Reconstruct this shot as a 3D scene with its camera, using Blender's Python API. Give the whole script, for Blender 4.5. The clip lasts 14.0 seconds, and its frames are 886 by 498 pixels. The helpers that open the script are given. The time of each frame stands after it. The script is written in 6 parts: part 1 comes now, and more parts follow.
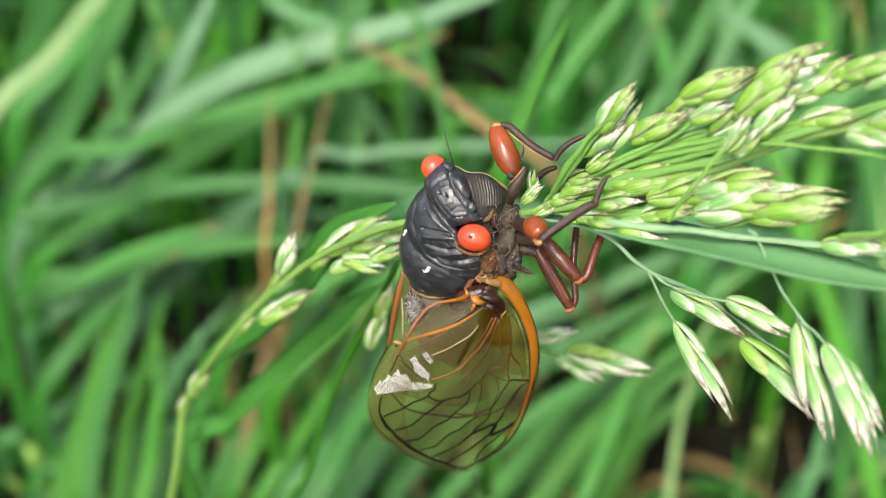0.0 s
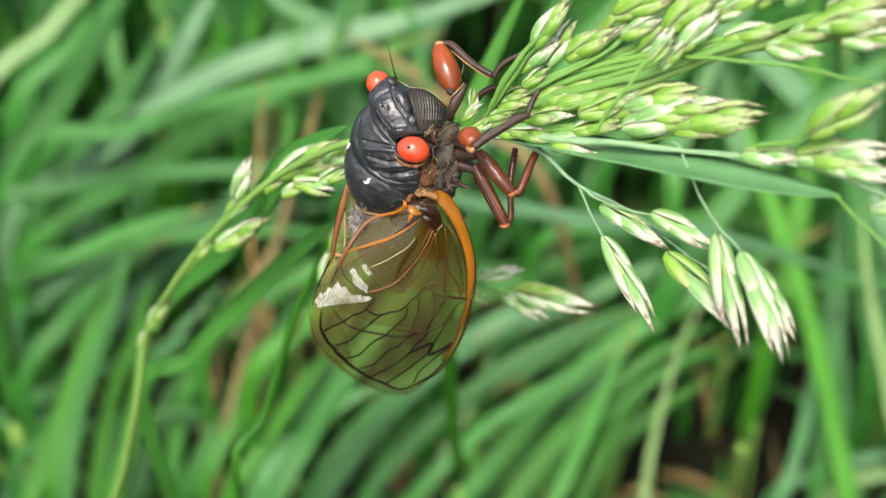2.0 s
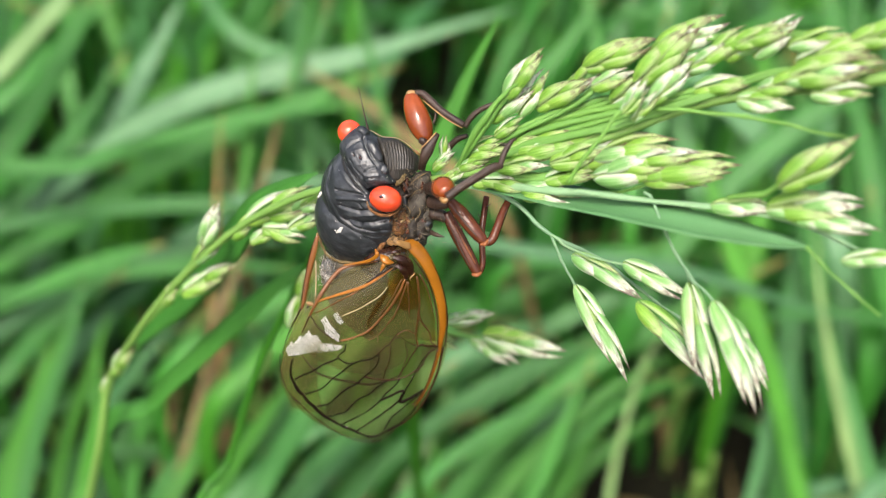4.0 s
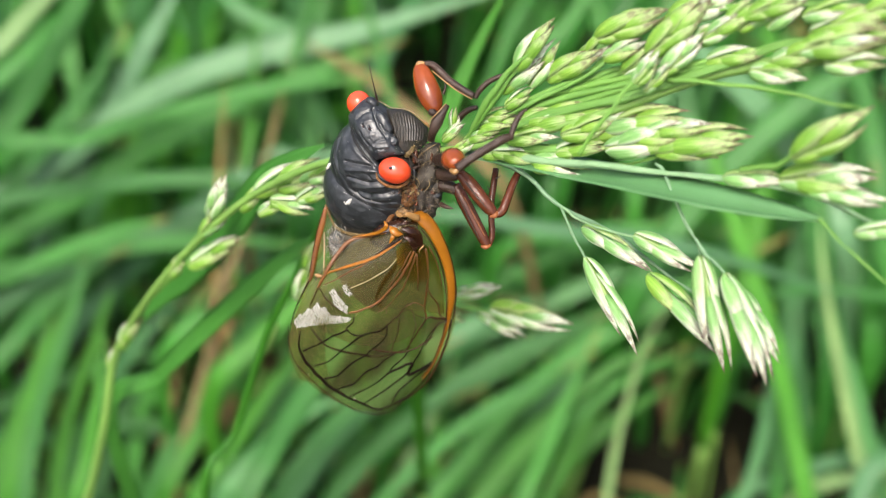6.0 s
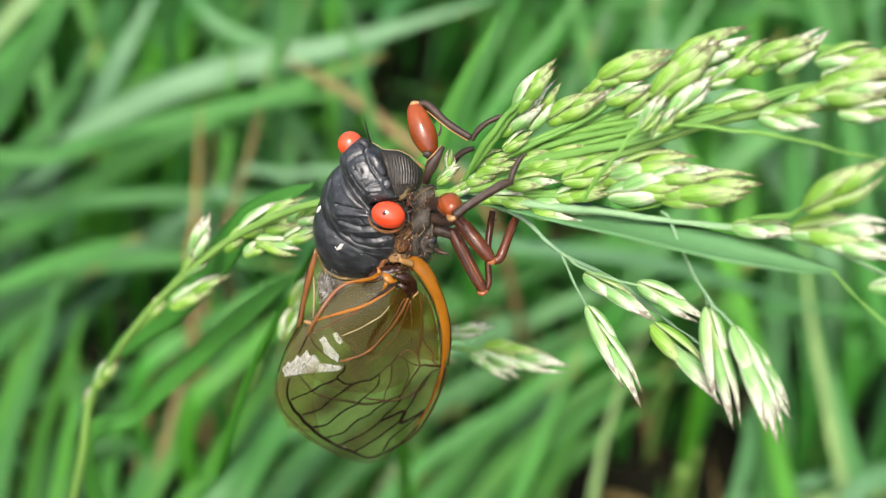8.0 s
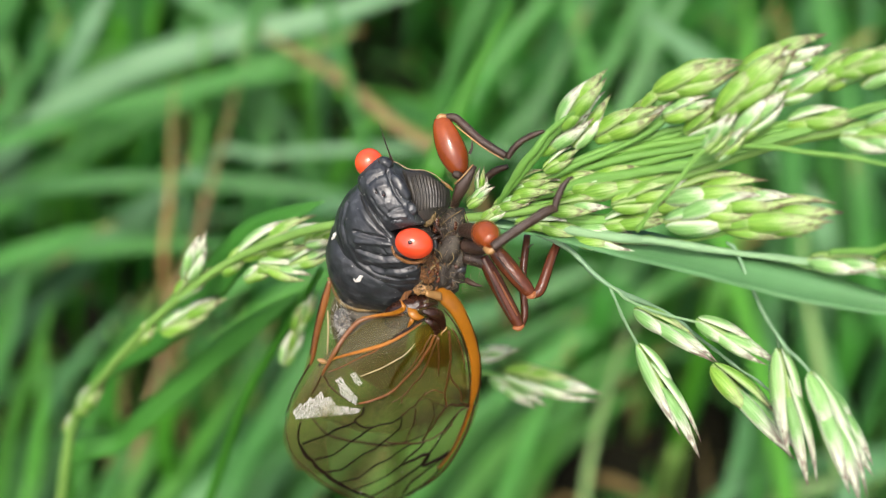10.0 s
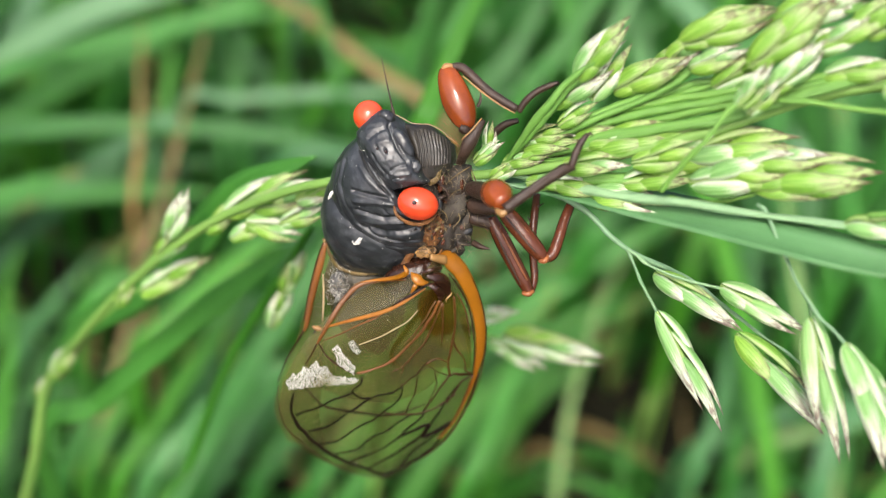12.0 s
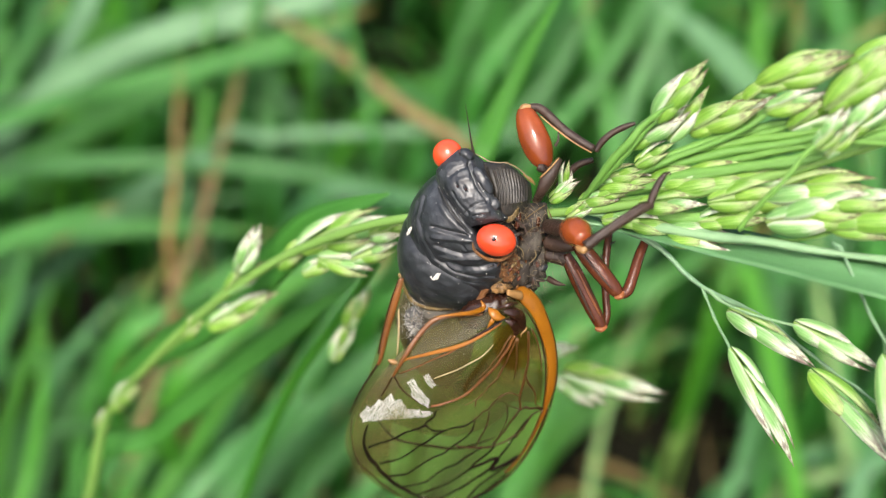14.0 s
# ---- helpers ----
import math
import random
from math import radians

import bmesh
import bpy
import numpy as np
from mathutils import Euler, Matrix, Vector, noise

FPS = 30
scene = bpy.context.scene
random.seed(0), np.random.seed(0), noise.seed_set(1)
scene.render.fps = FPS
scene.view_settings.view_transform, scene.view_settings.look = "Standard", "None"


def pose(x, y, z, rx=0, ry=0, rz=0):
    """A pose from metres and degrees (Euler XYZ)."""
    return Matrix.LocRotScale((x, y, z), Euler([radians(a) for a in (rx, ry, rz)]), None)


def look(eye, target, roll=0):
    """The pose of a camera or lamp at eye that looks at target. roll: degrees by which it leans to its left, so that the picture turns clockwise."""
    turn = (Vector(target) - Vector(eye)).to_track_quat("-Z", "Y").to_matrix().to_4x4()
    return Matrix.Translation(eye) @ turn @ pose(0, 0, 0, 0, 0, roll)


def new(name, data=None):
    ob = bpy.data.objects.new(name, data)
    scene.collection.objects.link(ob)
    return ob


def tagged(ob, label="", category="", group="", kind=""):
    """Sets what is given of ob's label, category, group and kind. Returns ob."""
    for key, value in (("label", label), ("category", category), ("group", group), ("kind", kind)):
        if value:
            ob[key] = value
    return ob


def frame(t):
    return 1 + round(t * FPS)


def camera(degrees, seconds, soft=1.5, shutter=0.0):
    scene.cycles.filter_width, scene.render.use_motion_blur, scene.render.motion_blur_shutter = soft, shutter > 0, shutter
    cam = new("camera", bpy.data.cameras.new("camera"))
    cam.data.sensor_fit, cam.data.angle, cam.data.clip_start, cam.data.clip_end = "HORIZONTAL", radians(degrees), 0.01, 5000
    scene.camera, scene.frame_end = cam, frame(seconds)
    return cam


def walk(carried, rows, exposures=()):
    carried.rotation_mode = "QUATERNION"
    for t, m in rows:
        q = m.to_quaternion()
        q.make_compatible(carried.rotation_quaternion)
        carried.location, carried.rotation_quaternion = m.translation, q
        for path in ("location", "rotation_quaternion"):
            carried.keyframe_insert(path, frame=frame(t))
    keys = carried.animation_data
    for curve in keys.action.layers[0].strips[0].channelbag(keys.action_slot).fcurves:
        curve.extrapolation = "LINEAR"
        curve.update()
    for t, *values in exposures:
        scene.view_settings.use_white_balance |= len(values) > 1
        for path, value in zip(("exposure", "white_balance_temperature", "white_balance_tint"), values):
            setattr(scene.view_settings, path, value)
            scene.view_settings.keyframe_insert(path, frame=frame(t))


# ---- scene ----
# All shapes are given in millimetres in a tilted working frame: x to the right, y up the slope of the view,
# z towards the viewer; its origin is a point 110 mm before the first standpoint.
TILT = 45.0
EYE_HEIGHT = 0.320
SLOPE = Matrix.Translation((0, 0, EYE_HEIGHT)) @ pose(0, 0, 0, TILT) @ Matrix.Translation((0, 0, -0.110))


def at(p):
    return SLOPE @ (Vector(p) * 0.001)


def turned(v):
    return SLOPE.to_3x3() @ Vector(v)


# ---- camera ----
cam = camera(39.228, 14.0, soft=1.2)
PATH = [
    (0.0, pose(-0.00253, 0.00927, 0.32477, 42.456, 2.849, -0.242)),
    (0.5, pose(0.00241, 0.00243, 0.32183, 44.519, 3.164, 0.693)),
    (1.0, pose(0.00482, 0.00259, 0.32208, 44.582, 2.223, 1.671)),
    (1.5, pose(0.00738, 0.00209, 0.32106, 44.368, 2.051, 1.053)),
    (2.0, pose(0.00416, -0.00158, 0.31893, 44.564, 1.742, 1.839)),
    (2.5, pose(0.00485, -0.00396, 0.31826, 45.746, 1.361, 1.464)),
    (3.0, pose(0.00216, -0.00209, 0.31948, 45.935, 0.871, -0.050)),
    (3.2, pose(0.00224, -0.00138, 0.32059, 46.274, 0.545, 0.098)),
    (5.3, pose(0.00203, 0.00028, 0.31921, 44.462, 0.270, 0.029)),
    (5.5, pose(0.00124, -0.00039, 0.31892, 44.646, 0.340, -0.073)),
    (6.0, pose(0.00135, -0.00019, 0.31985, 44.663, 0.212, 0.142)),
    (6.5, pose(0.00000, -0.00000, 0.32000, 45.000, -0.000, -0.000)),
    (7.0, pose(-0.00020, 0.00065, 0.31960, 45.229, -0.120, -0.230)),
    (7.5, pose(-0.00133, 0.00321, 0.32067, 44.903, -0.353, -0.614)),
    (8.0, pose(-0.00071, 0.00564, 0.31961, 44.724, -0.675, -0.812)),
    (8.2, pose(0.00037, 0.00698, 0.31905, 44.669, -0.763, -0.768)),
    (10.3, pose(-0.00619, 0.02019, 0.31411, 42.411, -1.762, -2.693)),
    (10.5, pose(-0.00554, 0.02168, 0.31320, 42.115, -1.928, -2.864)),
    (11.0, pose(-0.00470, 0.02474, 0.31068, 40.977, -2.577, -3.439)),
    (11.5, pose(-0.00692, 0.02609, 0.31083, 40.013, -2.729, -3.584)),
    (12.0, pose(-0.00844, 0.02371, 0.31111, 40.164, -2.805, -3.482)),
    (12.5, pose(-0.00986, 0.02116, 0.30923, 40.532, -2.896, -2.816)),
    (13.0, pose(-0.00853, 0.01922, 0.30941, 41.790, -3.067, -2.926)),
    (13.5, pose(-0.01214, 0.02364, 0.31253, 42.065, -3.108, -3.103)),
    (14.0, pose(-0.01368, 0.02254, 0.31223, 41.918, -2.842, -2.935)),
]
walk(cam, PATH, [(0.0, 1.19), (8.0, 1.19), (10.3, 1.05), (11.3, 1.05), (12.5, 1.19), (14.0, 1.19)])
cam.data.dof.use_dof = True
cam.data.dof.aperture_fstop = 21.0

# ---- light: a bright overcast sky ----
world = bpy.data.worlds.new("overcast_sky")
scene.world = world
world.use_nodes = True
wn = world.node_tree
sky = wn.nodes.new("ShaderNodeTexSky")
sky.sky_type = "NISHITA"
sky.sun_disc = False
sky.sun_elevation = radians(58)
sky.sun_rotation = radians(200)
sky.dust_density = 6.0
sky.air_density = 0.7
sky.ozone_density = 0.4
wn.nodes["Background"].inputs["Strength"].default_value = 0.15
wn.links.new(sky.outputs["Color"], wn.nodes["Background"].inputs["Color"])
sun_data = bpy.data.lights.new("sun", "SUN")
sun_data.energy, sun_data.angle, sun_data.color = 1.5, radians(12), (1.0, 0.97, 0.92)
sun = new("sun", sun_data)
sun.matrix_world = look((0, 0, 3), (0.35, 0.95, 1.4 - 1.0), 0)


# ---- materials ----
def nodes_of(name):
    m = bpy.data.materials.new(name)
    m.use_nodes = True
    t = m.node_tree
    return m, t, t.nodes["Principled BSDF"]


def ramp(t, source, stops):
    r = t.nodes.new("ShaderNodeValToRGB")
    while len(r.color_ramp.elements) < len(stops):
        r.color_ramp.elements.new(0.5)
    for e, (p, c) in zip(r.color_ramp.elements, stops):
        e.position, e.color = p, (*c, 1)
    t.links.new(source, r.inputs["Fac"])
    return r.outputs["Color"]


def noise_of(t, coords, scale, detail=4.0, stretch=(1, 1, 1), rough=0.6):
    mp = t.nodes.new("ShaderNodeMapping")
    mp.inputs["Scale"].default_value = stretch
    t.links.new(coords, mp.inputs["Vector"])
    n = t.nodes.new("ShaderNodeTexNoise")
    n.inputs["Scale"].default_value, n.inputs["Detail"].default_value = scale, detail
    n.inputs["Roughness"].default_value = rough
    t.links.new(mp.outputs["Vector"], n.inputs["Vector"])
    return n.outputs["Fac"]


def mixed(t, fac, a, b, mode="MIX"):
    m = t.nodes.new("ShaderNodeMix")
    m.data_type, m.blend_type = "RGBA", mode
    if isinstance(fac, float):
        m.inputs[0].default_value = fac
    else:
        t.links.new(fac, m.inputs[0])
    for s, v in ((m.inputs[6], a), (m.inputs[7], b)):
        if isinstance(v, tuple):
            s.default_value = (*v, 1)
        else:
            t.links.new(v, s)
    return m.outputs[2]


def bump(t, bsdf, height, strength, distance):
    b = t.nodes.new("ShaderNodeBump")
    b.inputs["Strength"].default_value, b.inputs["Distance"].default_value = strength, distance
    t.links.new(height, b.inputs["Height"])
    t.links.new(b.outputs["Normal"], bsdf.inputs["Normal"])


def plant_material(name, dark, light, tip=None, rough=0.45, through_light=0.35, streak=9.0, spread=0.25):
    """A leaf: lengthwise veins, blotches, light that shines through, a tint of its own for each piece.
    The map's u runs across the blade and v along it, from 0 to 1."""
    m, t, b = nodes_of(name)
    uv = t.nodes.new("ShaderNodeUVMap").outputs["UV"]
    ob = t.nodes.new("ShaderNodeTexCoord").outputs["Object"]
    veins = noise_of(t, uv, streak, 3.0, (4.0, 0.35, 1))
    blotch = noise_of(t, ob, 90.0, 5.0)
    col = mixed(t, veins, dark, light)
    blotches = ramp(t, blotch, [(0.25, (0.72, 0.74, 0.66)), (0.75, (1.18, 1.12, 1.15))])
    col = mixed(t, 0.8, col, blotches, "MULTIPLY")
    info = t.nodes.new("ShaderNodeObjectInfo")
    own = ramp(t, info.outputs["Random"], [(0.0, (1 - spread, 1 - spread, 1 - spread * 0.4)), (0.5, (1, 1, 1)), (1.0, (1 + spread * 1.3, 1 + spread * 0.8, 1 + spread * 0.5))])
    col = mixed(t, 1.0, col, own, "MULTIPLY")
    if tip:
        sep = t.nodes.new("ShaderNodeSeparateXYZ")
        t.links.new(uv, sep.inputs[0])
        colour, begin, end = tip
        mask = t.nodes.new("ShaderNodeMapRange")
        mask.inputs["From Min"].default_value, mask.inputs["From Max"].default_value = begin, end
        wob = t.nodes.new("ShaderNodeMath")
        wob.operation = "MULTIPLY_ADD"
        wob.inputs[1].default_value = 0.35
        t.links.new(veins, wob.inputs[0])
        t.links.new(sep.outputs["Y"], wob.inputs[2])
        t.links.new(wob.outputs[0], mask.inputs["Value"])
        col = mixed(t, mask.outputs[0], col, colour)
    t.links.new(col, b.inputs["Base Color"])
    b.inputs["Roughness"].default_value = rough
    b.inputs["Specular IOR Level"].default_value = 0.45
    bump(t, b, veins, 0.35, 0.0003)
    tr = t.nodes.new("ShaderNodeBsdfTranslucent")
    warm = mixed(t, 1.0, col, (1.25, 1.2, 0.6), "MULTIPLY")
    t.links.new(warm, tr.inputs["Color"])
    mx = t.nodes.new("ShaderNodeMixShader")
    mx.inputs[0].default_value = through_light
    t.links.new(b.outputs[0], mx.inputs[1])
    t.links.new(tr.outputs[0], mx.inputs[2])
    t.links.new(mx.outputs[0], t.nodes["Material Output"].inputs["Surface"])
    return m


def husk_material(name, dark, light, margin, tip, spread=0.16, whiteness=0.7):
    """A husk: green keel, pale margins, and a whitish upper part that ends in a purple-brown point."""
    m, t, b = nodes_of(name)
    uv = t.nodes.new("ShaderNodeUVMap").outputs["UV"]
    ob = t.nodes.new("ShaderNodeTexCoord").outputs["Object"]
    sep = t.nodes.new("ShaderNodeSeparateXYZ")
    t.links.new(uv, sep.inputs[0])
    info = t.nodes.new("ShaderNodeObjectInfo")
    own_place = t.nodes.new("ShaderNodeVectorMath")
    own_place.operation = "MULTIPLY_ADD"
    own_place.inputs[1].default_value = (37.0, 23.0, 11.0)
    t.links.new(info.outputs["Random"], own_place.inputs[0])
    t.links.new(ob, own_place.inputs[2])
    own_at = own_place.outputs[0]
    veins = noise_of(t, uv, 6.0, 3.0, (5.0, 0.3, 1))
    col = mixed(t, ramp(t, veins, [(0.35, (0, 0, 0)), (0.65, (1, 1, 1))]), dark, light)
    own = ramp(t, info.outputs["Random"], [(0.0, (1 - spread, 1 - spread * 0.8, 1 - spread)), (0.5, (1, 1, 1)), (1.0, (1 + spread * 1.5, 1 + spread * 0.8, 1 + spread * 1.2))])
    col = mixed(t, 1.0, col, own, "MULTIPLY")
    tri = t.nodes.new("ShaderNodeMath")
    tri.operation = "PINGPONG"
    tri.inputs[1].default_value = 0.25
    t.links.new(sep.outputs["X"], tri.inputs[0])
    w = whiteness
    edge = ramp(t, tri.outputs[0], [(0.0, (w, w, w)), (0.05, (w * 0.7, w * 0.7, w * 0.7)), (0.05 + 0.10 * w, (0, 0, 0))])
    col = mixed(t, edge, col, margin)
    streaks = t.nodes.new("ShaderNodeMath")
    streaks.operation = "MULTIPLY_ADD"
    streaks.inputs[1].default_value = 0.75
    t.links.new(veins, streaks.inputs[0])
    t.links.new(sep.outputs["Y"], streaks.inputs[2])
    upper = ramp(t, streaks.outputs[0], [(0.80, (0, 0, 0)), (1.35, (w, w, w))])
    col = mixed(t, upper, col, margin)
    flecks = noise_of(t, own_at, 5.0, 4.0, (1.0, 4.0, 4.0))
    high = ramp(t, sep.outputs["Y"], [(0.45, (0, 0, 0)), (0.74, (1, 1, 1))])
    purple = mixed(t, 1.0, ramp(t, flecks, [(0.44, (0, 0, 0)), (0.56, (0.8, 0.8, 0.8))]), high, "MULTIPLY")
    col = mixed(t, purple, col, tip)
    point = ramp(t, sep.outputs["Y"], [(0.84, (0, 0, 0)), (0.96, (0.8, 0.8, 0.8))])
    col = mixed(t, point, col, tip)
    t.links.new(col, b.inputs["Base Color"])
    b.inputs["Roughness"].default_value = 0.42
    bump(t, b, veins, 0.5, 0.0002)
    tr = t.nodes.new("ShaderNodeBsdfTranslucent")
    t.links.new(mixed(t, 1.0, col, (1.1, 1.12, 0.85), "MULTIPLY"), tr.inputs["Color"])
    mx = t.nodes.new("ShaderNodeMixShader")
    mx.inputs[0].default_value = 0.28
    t.links.new(b.outputs[0], mx.inputs[1])
    t.links.new(tr.outputs[0], mx.inputs[2])
    t.links.new(mx.outputs[0], t.nodes["Material Output"].inputs["Surface"])
    return m


def plain_material(name, dark, light, rough=0.4, scale=900.0, relief=0.3, depth=0.0001, spec=0.5, coat=0.0, sub=0.0, dust=None):
    """A hard or hairy skin: grain at two scales, uneven gloss, fine relief and, if wanted, patches of dust."""
    m, t, b = nodes_of(name)
    ob = t.nodes.new("ShaderNodeTexCoord").outputs["Object"]
    n1 = noise_of(t, ob, scale, 6.0, rough=0.7)
    n2 = noise_of(t, ob, scale * 0.23, 4.0)
    fine = noise_of(t, ob, scale * 5.0, 3.0, rough=0.7)
    col = mixed(t, n1, dark, light)
    col = mixed(t, 0.8, col, ramp(t, n2, [(0.3, (0.6, 0.6, 0.6)), (0.7, (1.35, 1.35, 1.35))]), "MULTIPLY")
    r = t.nodes.new("ShaderNodeMapRange")
    r.inputs["To Min"].default_value, r.inputs["To Max"].default_value = rough * 0.6, min(1.0, rough * 1.5)
    t.links.new(n1, r.inputs["Value"])
    gloss = r.outputs[0]
    if dust:
        colour, amount = dust
        patch = ramp(t, noise_of(t, ob, scale * 0.6, 7.0, rough=0.75), [(0.50, (0, 0, 0)), (0.72, (amount, amount, amount))])
        col = mixed(t, patch, col, colour)
        add = t.nodes.new("ShaderNodeMath")
        add.operation, add.use_clamp = "ADD", True
        t.links.new(gloss, add.inputs[0])
        t.links.new(patch, add.inputs[1])
        gloss = add.outputs[0]
    t.links.new(col, b.inputs["Base Color"])
    t.links.new(gloss, b.inputs["Roughness"])
    b.inputs["Specular IOR Level"].default_value = spec
    b.inputs["Coat Weight"].default_value = coat
    b.inputs["Coat Roughness"].default_value = 0.12
    if sub:
        b.inputs["Subsurface Weight"].default_value = sub
        b.inputs["Subsurface Scale"].default_value = 0.0006
        b.inputs["Subsurface Radius"].default_value = (1.0, 0.3, 0.1)
    height = t.nodes.new("ShaderNodeMath")
    height.operation = "MULTIPLY_ADD"
    height.inputs[1].default_value = 0.45
    t.links.new(fine, height.inputs[0])
    t.links.new(n1, height.inputs[2])
    bump(t, b, height.outputs[0], relief, depth)
    return m


def membrane_material(name, tint, cloud, gloss_rough, gloss=0.35, body=(0.31, 0.27, 0.08)):
    """Thin clear wing skin: tinted, a little cloudy, with a crinkled gloss."""
    m, t, b = nodes_of(name)
    t.nodes.remove(b)
    ob = t.nodes.new("ShaderNodeTexCoord").outputs["Object"]
    n1 = noise_of(t, ob, 2600.0, 3.0)
    n2 = noise_of(t, ob, 260.0, 3.0)
    clear = t.nodes.new("ShaderNodeBsdfTransparent")
    t.links.new(mixed(t, n2, tint, tuple(min(1, c * 1.18) for c in tint)), clear.inputs["Color"])
    dull = t.nodes.new("ShaderNodeBsdfTranslucent")
    dull.inputs["Color"].default_value = (*body, 1)
    dif = t.nodes.new("ShaderNodeBsdfDiffuse")
    dif.inputs["Color"].default_value = (*(c * 0.72 for c in body), 1)
    both = t.nodes.new("ShaderNodeMixShader")
    t.links.new(dull.outputs[0], both.inputs[1])
    t.links.new(dif.outputs[0], both.inputs[2])
    gl = t.nodes.new("ShaderNodeBsdfGlossy")
    gl.inputs["Roughness"].default_value = gloss_rough
    bp = t.nodes.new("ShaderNodeBump")
    bp.inputs["Strength"].default_value, bp.inputs["Distance"].default_value = 0.5, 0.00012
    t.links.new(n1, bp.inputs["Height"])
    t.links.new(bp.outputs["Normal"], gl.inputs["Normal"])
    a = t.nodes.new("ShaderNodeMixShader")
    a.inputs[0].default_value = cloud
    t.links.new(clear.outputs[0], a.inputs[1])
    t.links.new(both.outputs[0], a.inputs[2])
    fr = t.nodes.new("ShaderNodeFresnel")
    fr.inputs["IOR"].default_value = 1.5
    am = t.nodes.new("ShaderNodeMath")
    am.operation = "MULTIPLY_ADD"
    am.inputs[1].default_value, am.inputs[2].default_value = 1.0, gloss
    t.links.new(fr.outputs[0], am.inputs[0])
    z = t.nodes.new("ShaderNodeMixShader")
    t.links.new(am.outputs[0], z.inputs[0])
    t.links.new(a.outputs[0], z.inputs[1])
    t.links.new(gl.outputs[0], z.inputs[2])
    t.links.new(z.outputs[0], t.nodes["Material Output"].inputs["Surface"])
    return m


LEAF = plant_material("grass_leaf", (0.021, 0.142, 0.014), (0.059, 0.274, 0.035), (( 0.34, 0.20, 0.06), 1.08, 1.2))
LEAF_BLUE = plant_material("grass_leaf_bluish", (0.037, 0.163, 0.040), (0.100, 0.313, 0.094), rough=0.38)
LEAF_GLAUCOUS = plant_material("grass_leaf_glaucous", (0.075, 0.215, 0.090), (0.170, 0.360, 0.178), rough=0.36, spread=0.1)
LEAF_BRIGHT = plant_material("grass_leaf_fresh", (0.038, 0.215, 0.013), (0.091, 0.350, 0.030), through_light=0.45)
LEAF_MID = plant_material("grass_leaf_mid", (0.040, 0.200, 0.022), (0.088, 0.320, 0.045), through_light=0.35, spread=0.1)
LEAF_PALE = plant_material("pale_leaf", (0.082, 0.248, 0.072), (0.180, 0.410, 0.160), rough=0.4, streak=16.0)
LEAF_DRY = plant_material("dry_grass", (0.150, 0.112, 0.036), (0.270, 0.205, 0.072), rough=0.7, through_light=0.15)
LEAF_STRAW = plant_material("straw_green", (0.095, 0.210, 0.060), (0.210, 0.350, 0.130), rough=0.6, through_light=0.2)
STEM = plant_material("grass_stem", (0.105, 0.255, 0.034), (0.280, 0.490, 0.115), rough=0.45, through_light=0.2, spread=0.1)
STALK = plant_material("pale_stalk", (0.105, 0.250, 0.115), (0.290, 0.470, 0.255), rough=0.5, through_light=0.2, spread=0.1)
BRANCH = plant_material("panicle_branch", (0.060, 0.200, 0.022), (0.215, 0.440, 0.090), rough=0.45, through_light=0.2, spread=0.1)
LEMMA = husk_material("lemma_skin", (0.108, 0.280, 0.020), (0.255, 0.460, 0.068), (0.56, 0.65, 0.34), (0.10, 0.042, 0.034), whiteness=0.50)
LEMMA_EDGE = husk_material("lemma_pale", (0.125, 0.320, 0.070), (0.280, 0.505, 0.170), (0.72, 0.77, 0.60), (0.13, 0.055, 0.055), whiteness=0.85)
SOIL = plain_material("dark_soil", (0.003, 0.0035, 0.0015), (0.014, 0.013, 0.006), 0.95, 60.0, 0.8, 0.004, 0.1)
# the bluish-grey patches are dust and also paint in some of the soft sheen
CHITIN = plain_material("black_chitin", (0.006, 0.0072, 0.0085), (0.027, 0.030, 0.033), 0.33, 1500.0, 0.25, 0.00006, 0.6, dust=((0.24, 0.26, 0.27), 0.20))
GREY_FUZZ = plain_material("grey_brown_underside", (0.008, 0.006, 0.004), (0.042, 0.033, 0.023), 0.55, 1500.0, 0.6, 0.0002, 0.4, dust=((0.30, 0.27, 0.21), 0.26))
FACE = plain_material("ribbed_face", (0.010, 0.009, 0.007), (0.036, 0.032, 0.026), 0.40, 900.0, 0.3, 0.0001, 0.4, dust=((0.24, 0.19, 0.11), 0.12))
AMBER = plain_material("rusty_skin", (0.030, 0.012, 0.004), (0.260, 0.105, 0.024), 0.40, 1500.0, 0.9, 0.0003, 0.4, sub=0.1, dust=((0.42, 0.28, 0.12), 0.3))
FUZZ_GOLD = plain_material("golden_fuzz", (0.040, 0.026, 0.010), (0.230, 0.160, 0.060), 0.55, 800.0, 0.7, 0.0002, 0.3, dust=((0.45, 0.36, 0.20), 0.35))
ABDOMEN = plain_material("abdomen_skin", (0.010, 0.009, 0.006), (0.060, 0.052, 0.036), 0.5, 700.0, 0.5, 0.0002, 0.4, dust=((0.30, 0.28, 0.22), 0.35))
HAIR = plain_material("brown_hair", (0.10, 0.07, 0.035), (0.34, 0.26, 0.14), 0.5, 900.0)
EYE_RED = plain_material("red_eye", (0.50, 0.036, 0.012), (0.72, 0.085, 0.026), 0.16, 420.0, 0.10, 0.00005, 0.5, 0.4, sub=0.15)
PUPIL = plain_material("dark_pupil", (0.015, 0.004, 0.003), (0.03, 0.006, 0.004), 0.3, 900.0)
LEG_RED = plain_material("red_brown_leg", (0.060, 0.012, 0.004), (0.300, 0.064, 0.012), 0.14, 330.0, 0.22, 0.0001, 0.5, 0.1)
